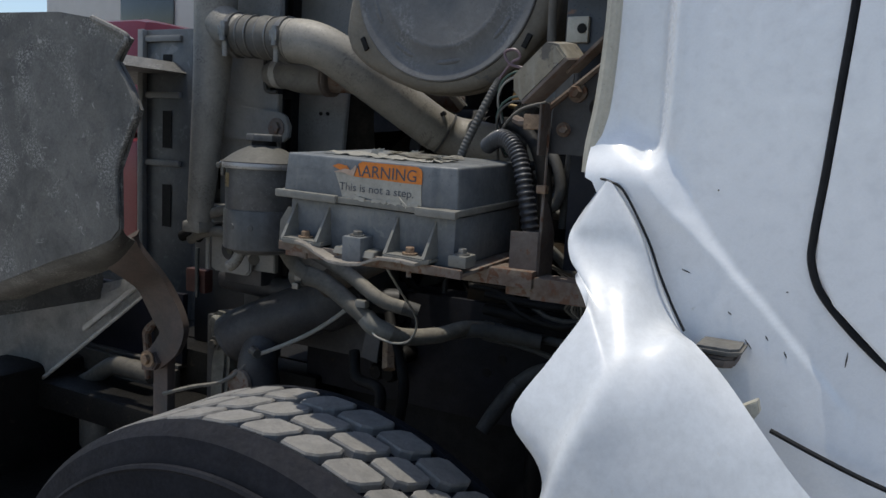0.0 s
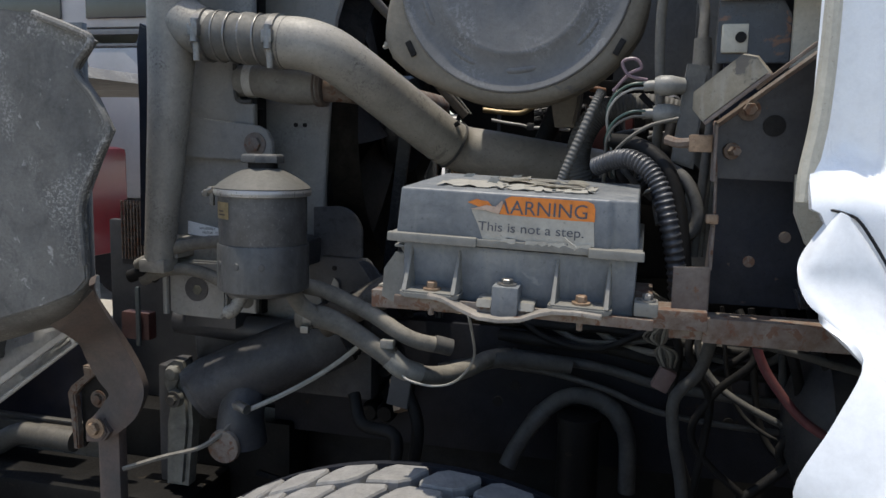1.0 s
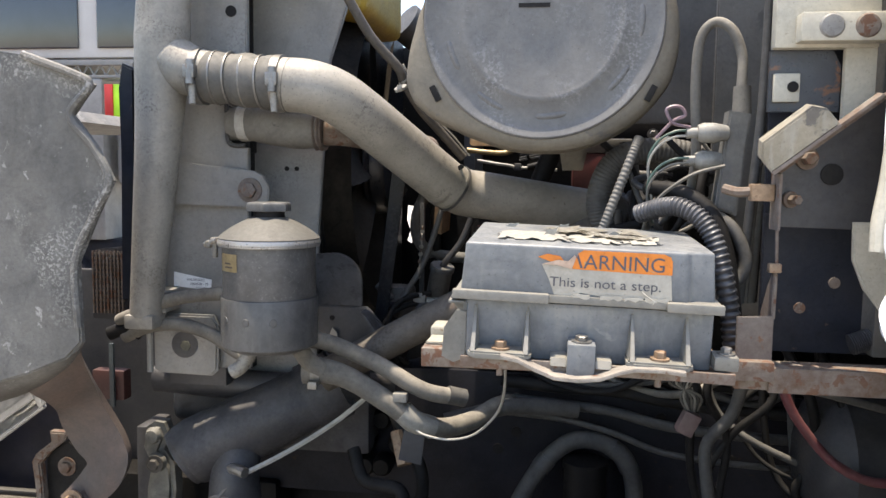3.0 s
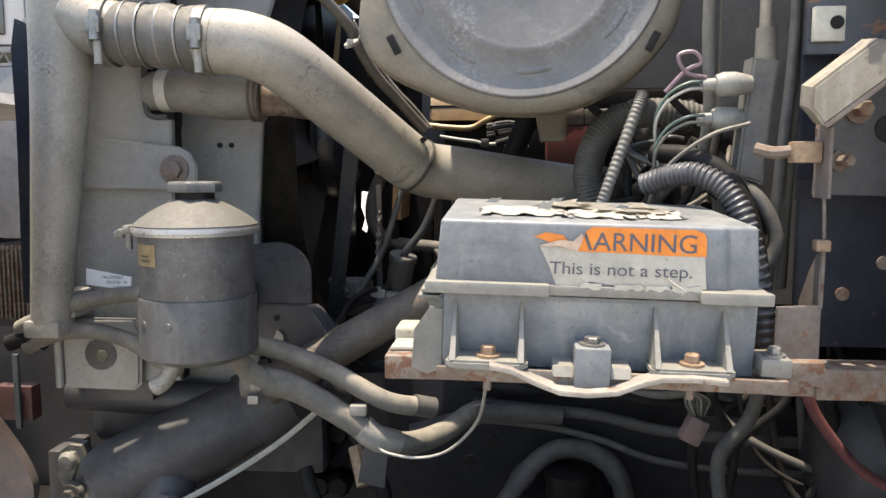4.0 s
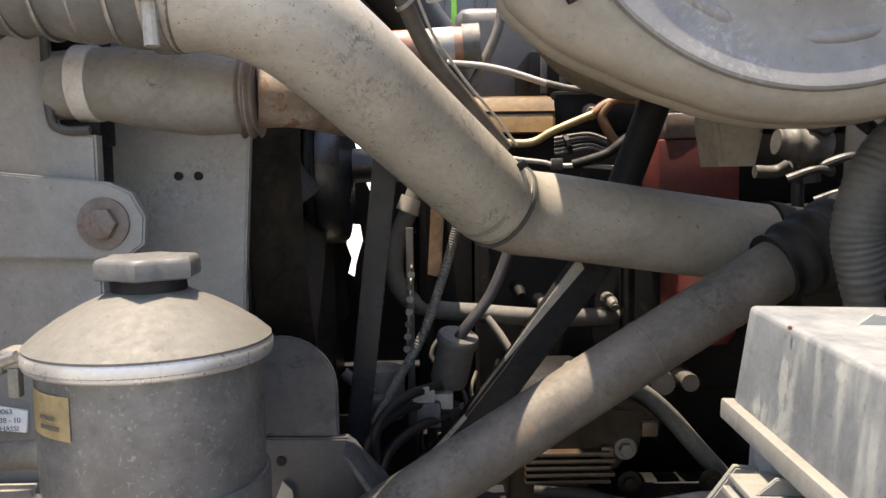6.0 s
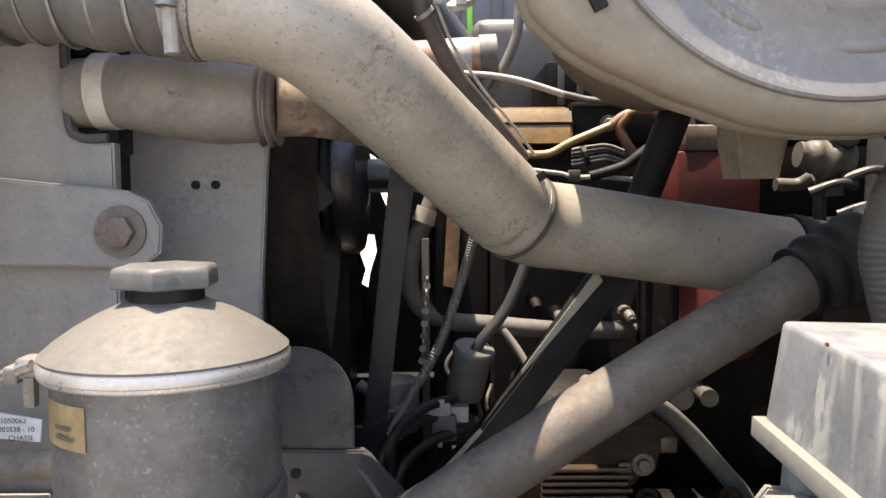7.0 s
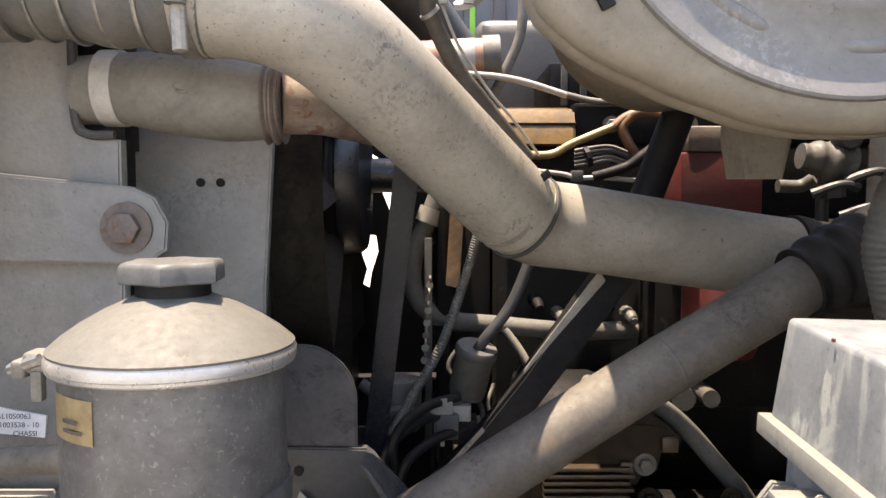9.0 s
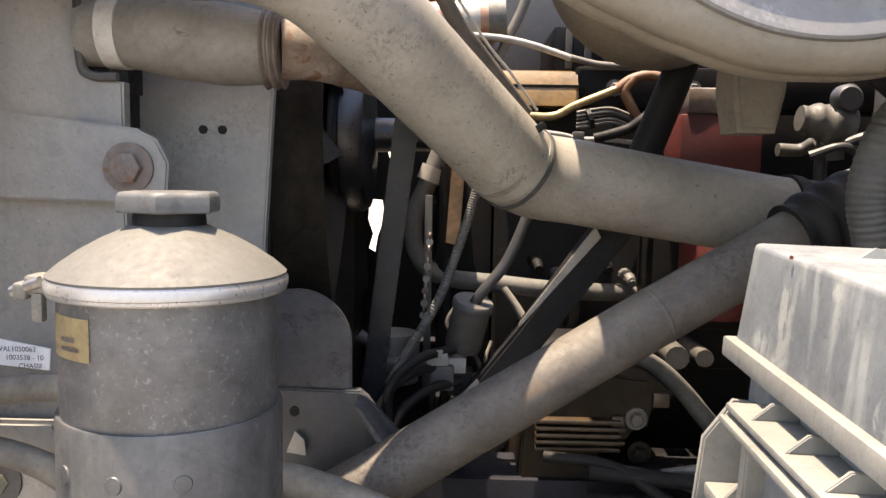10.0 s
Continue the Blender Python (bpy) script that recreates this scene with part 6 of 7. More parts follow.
part("strip", block(-0.735, -0.722, 2.612, 2.62, 1.5, 2.1, 0.002), mat("lime_strip", (0.20, 0.50, 0.03), 0.5, 0.0, scale=9, spread=0.2), stack, "bright lime green strip")
part("foot", block(-0.82, -0.62, 2.45, 2.9, 0.95, 1.02, 0.01), plate_dark, stack)
for k in range(4):
    part("fin", block(-0.88 + 0.1 * k, -0.85 + 0.1 * k, 2.60, 2.62, 1.05, 1.95, 0.004), plate_dark, stack)
diag = thing("brace_bar", (-0.66, 1.66, 1.1), "black steel brace with sunlight painted along its edge", "brace")
part("upper_bar", tube([(-0.488, 1.69, 1.625), (-0.549, 1.68, 1.467), (-0.594, 1.675, 1.350)], 0.0195, sides=20), black_mat, diag)
part("bar", slab([(-0.613, 1.372), (-0.562, 1.368), (-0.640, 1.265), (-0.714, 1.165), (-0.775, 1.085), (-0.83, 1.07), (-0.813, 1.112), (-0.750, 1.181), (-0.702, 1.243)], 1.655, 1.690, 0.004), black_mat, diag)
# Pale strips paint the sunlit edge onto the black brace.
part("edge", slab([(-0.613, 1.371), (-0.606, 1.358), (-0.652, 1.304), (-0.7005, 1.247), (-0.701, 1.252)], 1.6515, 1.6545, 0.0005), alu_dusty, diag, "pale strip standing for sun on the edge")
part("edge", slab([(-0.750, 1.183), (-0.747, 1.178), (-0.812, 1.106), (-0.814, 1.113)], 1.6515, 1.6545, 0.0005), alu_dusty, diag, "pale strip standing for sun on the edge")


# ---- steering gear and lower parts ----
gear_mat = mat("grimy_black_casting", (0.026, 0.0265, 0.032), 0.6, 0.0, scale=14, spread=0.35, dust=0.15, spots=(0.045, 0.042, 0.039), spot_scale=40, spot_size=0.64, grime=0.5)
gear = thing("steering_gear", (-1.07, 1.45, 0.95), "large dark cast steering gear housing", "steering gear")
part("housing", tube([(-1.212, 1.42, 0.918), (-1.185, 1.43, 0.936), (-1.05, 1.46, 1.00), (-0.94, 1.50, 1.055), (-0.90, 1.52, 1.075)], [0.055, 0.064, 0.064, 0.058, 0.05], sides=32), gear_mat, gear)
part("cover", tube([(-0.985, 1.485, 1.03), (-0.93, 1.505, 1.06)], 0.068, sides=32, smooth=False), gear_mat, gear)
for a in range(6):
    c = Vector((-0.928, 1.506, 1.061))
    d = Vector((0.87, 0.3, 0.42)).normalized()
    u = d.orthogonal().normalized()
    v = d.cross(u)
    part("bolt", hexbolt(c + (u * math.cos(a * 1.047) + v * math.sin(a * 1.047)) * 0.055, 0.010, 0.012, d), gear_mat, gear)
part("lower_port", tube([(-1.10, 1.40, 0.84), (-1.10, 1.40, 0.90), (-1.10, 1.43, 0.95)], [0.05, 0.045, 0.04], sides=24), gear_mat, gear)
part("port_face", lathe([(0, -0.008), (0.032, -0.008), (0.034, 0), (0, 0)], (-1.11, 1.352, 0.85), "y", 24), rust_mat, gear)
part("fitting", tube([(-1.10, 1.375, 0.925), (-1.08, 1.36, 0.93), (-1.06, 1.35, 0.928)], 0.010, sides=10), steel_mat, gear, "bright steel fitting")
part("bracket", block(-1.15, -0.88, 1.55, 1.645, 0.9, 1.06, 0.01), gear_mat, gear)
knuckle = thing("steering_shaft_yoke", (-1.28, 1.48, 0.74), "dirty pale grey cast steering bracket with a nut", "bracket")
dirty_cast = mat("dirty_casting", (0.13, 0.128, 0.112), 0.65, 0.0, scale=16, spread=0.35, dust=0.3, grime=0.6)
part("casting", slab([(-1.306, 0.964), (-1.290, 0.975), (-1.271, 0.973), (-1.261, 0.946), (-1.272, 0.919), (-1.251, 0.891), (-1.248, 0.843), (-1.262, 0.70), (-1.313, 0.70), (-1.308, 0.837), (-1.298, 0.887), (-1.314, 0.922)], 1.452, 1.50, 0.010), dirty_cast, knuckle)
part("boss", lathe([(0, -0.010), (0.016, -0.010), (0.020, 0), (0, 0)], (-1.281, 1.452, 0.897), "y", 20), dirty_cast, knuckle)
part("nut", hexbolt((-1.281, 1.442, 0.897), 0.011, 0.011, (0, -1, 0)), dirty_dark, knuckle)
part("lobe", lathe([(0, -0.012), (0.012, -0.010), (0.017, 0), (0, 0)], (-1.288, 1.452, 0.950), "y", 20), dirty_cast, knuckle)
part("web", block(-1.335, -1.305, 1.47, 1.56, 0.70, 0.96, 0.006), plate_dark, knuckle)
blue_base = mat("blue_grey_base_plate", (0.03, 0.033, 0.039), 0.5, 0.0, scale=10, spread=0.3, dust=0.15, spots=(0.0198, 0.0198, 0.0224), spot_scale=24, spot_size=0.6)
crossbeam = thing("front_cross_tube", (-1.2, 1.5, 1.03), "dark grey tube below the radiator", "tube")
part("tube", tube([(-1.30, 1.50, 1.055), (-1.0, 1.50, 1.045), (-0.85, 1.60, 1.04)], 0.03, sides=20), plate_dark, crossbeam)
part("red_block", block(-1.445, -1.375, 1.50, 1.53, 1.00, 1.062, 0.006), mat("dull_red_plastic", (0.05, 0.010, 0.009), 0.6, 0.0, scale=16, spread=0.3, dust=0.1), crossbeam)
part("teal_strap", block(-1.401, -1.391, 1.49, 1.497, 0.99, 1.12, 0.002), mat("blue_grey_strap", (0.035, 0.05, 0.058), 0.6, 0.0, scale=20, spread=0.3, dust=0.2), crossbeam)
part("lower_tank", block(-1.31, -1.0, 1.56, 2.40, 0.94, 1.07, 0.03, seg=3), blue_base, crossbeam, "dark blue grey lower radiator tank")
part("front_bracket", block(-1.62, -1.30, 1.70, 1.72, 0.80, 1.24, 0.006), plate_dark, crossbeam)
stained_plate = mat("soot_stained_plate", (0.048, 0.048, 0.05), 0.6, 0.0, scale=12, spread=0.3, dust=0.2, dust_color=(0.13, 0.125, 0.115), spots=(0.012, 0.012, 0.0135), spot_scale=34, spot_size=0.55, grime=0.6)
bracket_arch = thing("arched_bracket", (-0.92, 1.5, 1.15), "dark steel arched bracket with a drilled base", "bracket")
arch = [(-0.985, 1.212), (-0.985, 1.31)] + [(-0.936 + 0.055 * math.cos(radians(a)), 1.258 + 0.056 * math.sin(radians(a))) for a in range(100, -1, -10)] + [(-0.881, 1.212)]
part("arch", slab(arch, 1.490, 1.498, 0.002), stained_plate, bracket_arch)
part("base", slab([(-1.0, 1.14), (-0.86, 1.12), (-0.82, 1.155), (-0.866, 1.206), (-0.872, 1.212), (-1.0, 1.214)], 1.486, 1.50, 0.002), blue_base, bracket_arch)
part("flange", slab([(-0.872, 1.211), (-0.865, 1.206), (-0.838, 1.168), (-0.80, 1.165), (-0.80, 1.16), (-0.842, 1.161)], 1.44, 1.50, 0.001), stained_plate, bracket_arch)
part("hole", lathe([(0, 0), (0.005, 0), (0.005, 0.002), (0, 0.002)], (-0.938, 1.4845, 1.19), "y", 14), black_mat, bracket_arch)
part("stay", block(-0.96, -0.88, 1.50, 1.65, 1.03, 1.15, 0.004), blue_base, bracket_arch)
part("torn_scrap", slab([(-0.945, 1.150), (-0.925, 1.147), (-0.927, 1.163), (-0.936, 1.172)], 1.478, 1.480, 0), paper_mat, bracket_arch)

# sensor, L pipe, deep hoses
sensor = thing("canister_sensor", (-0.75, 1.68, 1.18), "grey canister sensor with a pale connector", "sensor")
part("can", lathe([(0, -0.055), (0.022, -0.055), (0.0235, -0.05), (0.0235, 0.0), (0, 0.0)], (-0.757, 1.69, 1.262), sides=28, turn=Matrix.Rotation(radians(12), 4, "Y") @ Matrix.Rotation(radians(14), 4, "X")), dirty_dark, sensor)
part("cap", lathe([(0, 0.0), (0.0255, 0.0), (0.0265, 0.003), (0.0265, 0.009), (0.0245, 0.012), (0, 0.0125)], (-0.757, 1.69, 1.262), sides=28, turn=Matrix.Rotation(radians(12), 4, "Y") @ Matrix.Rotation(radians(14), 4, "X")), mid_grey, sensor)
part("connector", block(-0.795, -0.763, 1.665, 1.69, 1.185, 1.205, 0.003), pale_plastic, sensor, "pale plastic plug")
part("plug_body", block(-0.785, -0.755, 1.67, 1.70, 1.155, 1.187, 0.003), black_mat, sensor)
part("stem", tube([(-0.772, 1.685, 1.06), (-0.77, 1.685, 1.16)], 0.008, sides=8, smooth=False), plate_dark, sensor)
lpipe = thing("coolant_line", (-0.8, 1.85, 1.27), "dusty grey bent coolant line", "pipe")
part("pipe", tube([(-0.79, 1.86, 1.50), (-0.815, 1.85, 1.43), (-0.839, 1.85, 1.368), (-0.836, 1.85, 1.315), (-0.80, 1.85, 1.282), (-0.72, 1.85, 1.272), (-0.62, 1.86, 1.262), (-0.5, 1.93, 1.25)], 0.0135, sides=14), pale_hose, lpipe)
part("clamp", tube([(-0.812, 1.851, 1.438), (-0.82, 1.85, 1.418)], 0.018, sides=16, smooth=False), alu_dusty, lpipe)
hose("braided_cable", [(-0.745, 1.70, 1.45), (-0.757, 1.70, 1.40), (-0.775, 1.70, 1.34), (-0.80, 1.70, 1.27), (-0.835, 1.69, 1.21), (-0.86, 1.66, 1.17)], 0.006, grey_conduit, "grey corrugated cable hanging by the engine", ribs=90, depth=0.07, sides=10)
hose("coolant_hose", [(-0.675, 1.69, 1.43), (-0.69, 1.68, 1.385), (-0.715, 1.68, 1.325), (-0.745, 1.68, 1.285), (-0.76, 1.685, 1.262)], 0.0070, plate_dark, "thin dark hose behind the charge pipe")
for k, (dz, dx) in enumerate(((0.0, 0.0), (0.02, 0.012), (-0.02, 0.02))):
    hose("wire_loom", [(-0.79 + dx, 1.67, 1.195 + dz), (-0.83 + dx, 1.64, 1.19 + dz), (-0.862 + dx, 1.62, 1.165 + dz), (-0.865 + dx, 1.62, 1.12 + dz), (-0.84 + dx, 1.64, 1.07)], 0.006, black_mat, "black wire loom curling below the sensor", group="black wire looms")
hose("engine_wire", [(-0.76, 1.95, 1.641), (-0.712, 1.95, 1.637), (-0.668, 1.95, 1.628), (-0.608, 1.95, 1.609)], 0.0052, white_wire, "white plastic tube over the engine", "wire")
hose("engine_wire", [(-0.612, 1.95, 1.6105), (-0.564, 1.95, 1.600), (-0.514, 1.95, 1.599), (-0.45, 1.95, 1.602)], 0.0050, hose_mat, "grey sleeved end of the white tube", "wire")
hose("fuel_line", [(-0.73, 1.905, 1.523), (-0.686, 1.90, 1.518), (-0.639, 1.90, 1.517), (-0.604, 1.90, 1.534), (-0.541, 1.90, 1.560)], 0.0062, brass_mat, "tan steel fuel line", "pipe")
for ends in ([(-0.545, 1.90, 1.558), (-0.526, 1.90, 1.572), (-0.499, 1.90, 1.579), (-0.473, 1.90, 1.573), (-0.45, 1.92, 1.57)], [(-0.521, 1.898, 1.573), (-0.534, 1.898, 1.556), (-0.526, 1.898, 1.536), (-0.511, 1.90, 1.512)]):
    hose("branch_line", ends, 0.0075, mat("brown_fuel_hose", (0.15, 0.068, 0.028), 0.6, 0.0, scale=30, spread=0.4, dust=0.1), "rusty brown branch of the fuel line", "pipe", "rusty branch lines")
hose("pale_cable", [(-0.70, 1.86, 1.498), (-0.658, 1.85, 1.491), (-0.627, 1.85, 1.487), (-0.607, 1.85, 1.482), (-0.569, 1.85, 1.482), (-0.52, 1.86, 1.478)], 0.0035, white_wire, "pale cable along the engine head", "wire")
hose("black_cable", [(-0.585, 1.852, 1.483), (-0.569, 1.85, 1.487), (-0.536, 1.85, 1.498), (-0.516, 1.85, 1.513), (-0.49, 1.87, 1.53)], 0.0075, black_mat, "black sleeved cable beside the engine head", "cable")
solo("cable_clip", block(-0.616, -0.600, 1.842, 1.86, 1.476, 1.492, 0.002), rubber_mat, "dark cable clip on the engine head", "clip")
hose("vent_hose", [(-0.903, 1.45, 1.783), (-0.863, 1.48, 1.713), (-0.82, 1.509, 1.663), (-0.81, 1.524, 1.639), (-0.795, 1.542, 1.609), (-0.778, 1.557, 1.583), (-0.757, 1.57, 1.559), (-0.732, 1.585, 1.53), (-0.704, 1.6, 1.498)], 0.0088, mat("dusty_brown_hose", (0.062, 0.054, 0.046), 0.7, 0.0, scale=20, spread=0.3, dust=0.45, dust_color=(0.17, 0.15, 0.118)), "dusty brown vent hose along the charge pipe")
hose("thin_cable", [(-0.808, 1.505, 1.667), (-0.798, 1.52, 1.646), (-0.783, 1.538, 1.613), (-0.766, 1.553, 1.59), (-0.745, 1.566, 1.563), (-0.72, 1.581, 1.537), (-0.692, 1.596, 1.502)], 0.0016, white_wire, "thin pale cable along the vent hose", "cable")
tie = thing("cable_tie", (-0.810, 1.524, 1.639), "pale plastic cable tie round the vent hose", "cable tie")
hug = Vector((0.42, 0.28, -0.55)).to_track_quat("Z", "Y").to_matrix().to_4x4()
part("band", lathe([(0.0088, -0.002), (0.0105, -0.002), (0.0105, 0.002), (0.0088, 0.002)], (-0.810, 1.524, 1.639), sides=20, turn=hug), pale_plastic, tie)
part("head", block(-0.801, -0.792, 1.508, 1.517, 1.644, 1.655, 0.002), pale_plastic, tie)
hose("vacuum_hose", [(-0.67, 2.0, 1.78), (-0.675, 2.0, 1.71), (-0.70, 2.0, 1.65), (-0.72, 2.0, 1.61)], 0.008, hose_mat, "grey hose rising behind the engine")

# ---- reservoir hoses ----
ret = thing("steering_hose", (-0.82, 1.355, 1.12), "dusty return hose below the reservoir", "hose")
part("hose", tube([(-0.972, 1.33, 1.19), (-0.95, 1.34, 1.18), (-0.90, 1.35, 1.170), (-0.82, 1.355, 1.137), (-0.74, 1.36, 1.093), (-0.675, 1.39, 1.075)], 0.0145, sides=20), hose_mat, ret)
part("end_sleeve", tube([(-0.700, 1.376, 1.083), (-0.672, 1.391, 1.074)], 0.0160, sides=18, smooth=False), rubber_mat, ret, "dark end sleeve")
suction = thing("steering_hose", (-0.80, 1.35, 1.05), "thick dusty suction hose with tape", "hose")
part("hose", tube([(-0.945, 1.33, 1.125), (-0.905, 1.335, 1.125), (-0.86, 1.345, 1.108), (-0.79, 1.35, 1.065), (-0.75, 1.36, 1.035), (-0.71, 1.40, 1.015), (-0.66, 1.46, 1.015), (-0.625, 1.52, 1.025), (-0.59, 1.62, 1.01)], [0.022, 0.021, 0.019, 0.018, 0.018, 0.018, 0.017, 0.016, 0.014], sides=20), hose_mat, suction)
part("clamp", tube([(-0.930, 1.332, 1.126), (-0.915, 1.334, 1.1255)], 0.0235, sides=24, smooth=False), steel_mat, suction, "steel hose clamp")
part("clamp_screw", block(-0.930, -0.914, 1.304, 1.314, 1.100, 1.113, 0.002), steel_mat, suction)
tape = thing("tape_wrap", (-0.75, 1.35, 1.03), "pale tape wrapped around the thick hose", "tape")
part("wrap", tube([(-0.775, 1.352, 1.056), (-0.755, 1.357, 1.038), (-0.728, 1.378, 1.022)], 0.0200, sides=16), pale_plastic, tape)
part("clip", block(-0.790, -0.765, 1.335, 1.352, 1.076, 1.092, 0.003), alu_dusty, tape)
solo("hanging_tag", slab([(-0.772, 1.025), (-0.735, 1.022), (-0.742, 0.962), (-0.782, 0.970)], 1.352, 1.356, 0.001), plate_dark, "dirty clear plastic tag hanging from the hose", "tag")
wire([(-0.755, 1.345, 1.032), (-0.735, 1.338, 1.022), (-0.69, 1.335, 1.017), (-0.645, 1.32, 1.035), (-0.605, 1.27, 1.09), (-0.59, 1.18, 1.16), (-0.588, 1.10, 1.235)], 0.0022, white_wire, "thin pale wire looping up to the bracket")
wire([(-1.062, 1.36, 0.925), (-1.01, 1.38, 0.95), (-0.954, 1.40, 0.982), (-0.90, 1.41, 1.02), (-0.845, 1.42, 1.067)], 0.005, white_wire, "stiff pale cable across the steering gear")
wire([(-1.30, 1.30, 0.80), (-1.22, 1.31, 0.83), (-1.15, 1.33, 0.85), (-1.11, 1.35, 0.88), (-1.08, 1.37, 0.92)], 0.005, hose_mat, "pale cable curling from the steering gear")
hose("cooler_hose", [(-1.07, 1.33, 1.255), (-1.13, 1.35, 1.248), (-1.20, 1.36, 1.235), (-1.28, 1.37, 1.203), (-1.31, 1.38, 1.19)], 0.012, hose_mat, "dusty hose running forward from the reservoir", sides=14)
hose("cooler_hose", [(-1.03, 1.30, 1.15), (-1.08, 1.345, 1.155), (-1.13, 1.36, 1.178), (-1.19, 1.365, 1.190), (-1.25, 1.37, 1.182), (-1.30, 1.38, 1.16)], 0.012, hose_mat, "dusty hose looping forward below the reservoir", sides=14)
hose("fitting_hose", [(-1.33, 1.38, 1.165), (-1.30, 1.38, 1.175), (-1.27, 1.38, 1.168)], 0.013, black_mat, "black hose end with a fitting")
for k, (a, b) in enumerate((((-0.84, 1.55, 1.02), (-0.77, 1.50, 0.80)), ((-0.90, 1.50, 0.93), (-0.80, 1.45, 0.78)))):
    hose("hydraulic_hose", [a, (a[0] + 0.03, a[1] - 0.03, a[2] - 0.05), (b[0] + 0.005, b[1], b[2] + 0.09), b, (b[0] - 0.02, b[1], b[2] - 0.15)], 0.013, black_mat, "black hydraulic hose going down the frame", group="hydraulic hoses")
solo("hose_fitting", tube([(-0.815, 1.515, 0.965), (-0.795, 1.485, 0.91)], 0.016, sides=6, smooth=False), gold_bolt, "brass hydraulic fitting on the black hose", "fitting")
for k in range(5):
    solo("valve_knob", lathe([(0, -0.01), (0.016, -0.01), (0.022, 0.0), (0.022, 0.03), (0, 0.03)], (-0.90 + 0.035 * (k % 3), 1.60, 0.86 + 0.05 * (k // 2)), "y", 20), engine_dark, "dark round valve cap by the frame", "cap", "valve caps")

# ---- dark hoses along the frame ----
bypass = thing("bypass_hose", (-0.47, 1.59, 0.75), "thick dark rubber hose arching over the damper", "hose")
part("hose", tube([(-0.59, 1.56, 0.79), (-0.572, 1.575, 0.83), (-0.53, 1.59, 0.895), (-0.48, 1.60, 0.935), (-0.43, 1.60, 0.94), (-0.38, 1.60, 0.915), (-0.355, 1.60, 0.86), (-0.35, 1.60, 0.75)], 0.0175, sides=20), rubber_mat, bypass)
part("clamp", tube([(-0.540, 1.587, 0.882), (-0.524, 1.592, 0.902)], 0.0195, sides=20, smooth=False), mid_grey, bypass, "dull steel hose clamp")
part("frayed_sleeve", tube([(-0.400, 1.60, 0.930), (-0.378, 1.60, 0.912), (-0.363, 1.60, 0.885)], 0.0192, sides=18), rubber_mat, bypass, "frayed outer sleeve")
damper = thing("shock_absorber", (-0.45, 1.58, 0.5), "dark upright shock absorber", "shock absorber")
part("tube", tube([(-0.45, 1.585, 0.5), (-0.45, 1.585, 0.895)], 0.042, sides=28, smooth=False), engine_dark, damper)
part("cap", lathe([(0, 0.89), (0.045, 0.89), (0.045, 0.905), (0.03, 0.912), (0, 0.912)], (-0.45, 1.585, 0), "z", 28), engine_dark, damper)
for k, (z0, z1, r) in enumerate(((1.02, 0.985, 0.010), (1.055, 1.035, 0.013), (0.99, 0.93, 0.006), (1.09, 1.075, 0.009))):
    hose("frame_cable", [(-0.62, 1.60, z0), (-0.50, 1.59, z0 - 0.006), (-0.40, 1.58, (z0 + z1) / 2 + 0.005), (-0.28, 1.57, z1), (-0.05, 1.56, z1 - 0.01), (0.3, 1.55, z1)], r, (rubber_mat, black_mat, rubber_mat, black_mat)[k], "cable lying along the frame rail", "cable", "frame cables")
loom = thing("wire_plug", (-0.31, 1.34, 1.05), "pink and grey wire plug hanging under the bracket", "plug")
part("plug", shift(block(-0.014, 0.014, -0.012, 0.012, -0.02, 0.018, 0.003), m=Matrix.Translation((-0.30, 1.34, 1.068)) @ Matrix.Rotation(radians(25), 4, "Y")), mat("pink_grey_plastic", (0.1452, 0.0858, 0.0858), 0.6, dust=0.35), loom)
for k in range(7):
    part("lead", tube([(-0.303 + 0.003 * k, 1.335 + 0.002 * k, 1.085), (-0.315 + 0.005 * k, 1.33, 1.115), (-0.30 - 0.006 * k, 1.32, 1.14), (-0.31 + 0.004 * k, 1.28, 1.19), (-0.33, 1.2, 1.235)], 0.0022, sides=5), (hose_mat, pale_plastic, rubber_mat)[k % 3], loom)
hose("drop_cable", [(-0.238, 1.22, 1.20), (-0.24, 1.25, 1.154), (-0.252, 1.26, 1.105), (-0.285, 1.26, 1.06), (-0.283, 1.26, 1.0), (-0.265, 1.27, 0.90), (-0.26, 1.28, 0.75)], 0.0095, rubber_mat, "grey cable dropping under the bracket", sides=12)
hose("red_cable", [(-0.175, 1.30, 1.17), (-0.161, 1.30, 1.125), (-0.138, 1.30, 1.085), (-0.093, 1.30, 1.033), (-0.041, 1.30, 1.004), (0.015, 1.30, 1.0), (0.2, 1.30, 1.0)], 0.0075, red_hose, "faded red battery cable", "cable")
hose("green_cable", [(-0.25, 1.2, 1.18), (-0.142, 1.2, 1.163), (-0.03, 1.2, 1.139), (0.15, 1.2, 1.12)], 0.006, rubber_mat, "dark grey cable under the beam", "cable")
for k in range(5):
    random.seed(20 + k)
    x0 = -0.30 + 0.06 * k
    hose("under_hose", [(x0, 1.40 + 0.02 * k, 1.17), (x0 + random.uniform(-0.03, 0.03), 1.40, 1.10), (x0 + random.uniform(-0.05, 0.05), 1.42, 1.02), (x0 + random.uniform(-0.06, 0.06), 1.44, 0.92), (x0 + random.uniform(-0.1, 0.1), 1.45, 0.78)], random.uniform(0.006, 0.011), black_mat, "dark hose hanging below the firewall", "hose", "hoses below the firewall")
hose("air_line", [(-0.16, 1.06, 1.262), (-0.12, 1.06, 1.275), (0.0, 1.06, 1.30)], 0.0125, conduit_mat, "black corrugated line along the dark panel", ribs=26, depth=0.1)
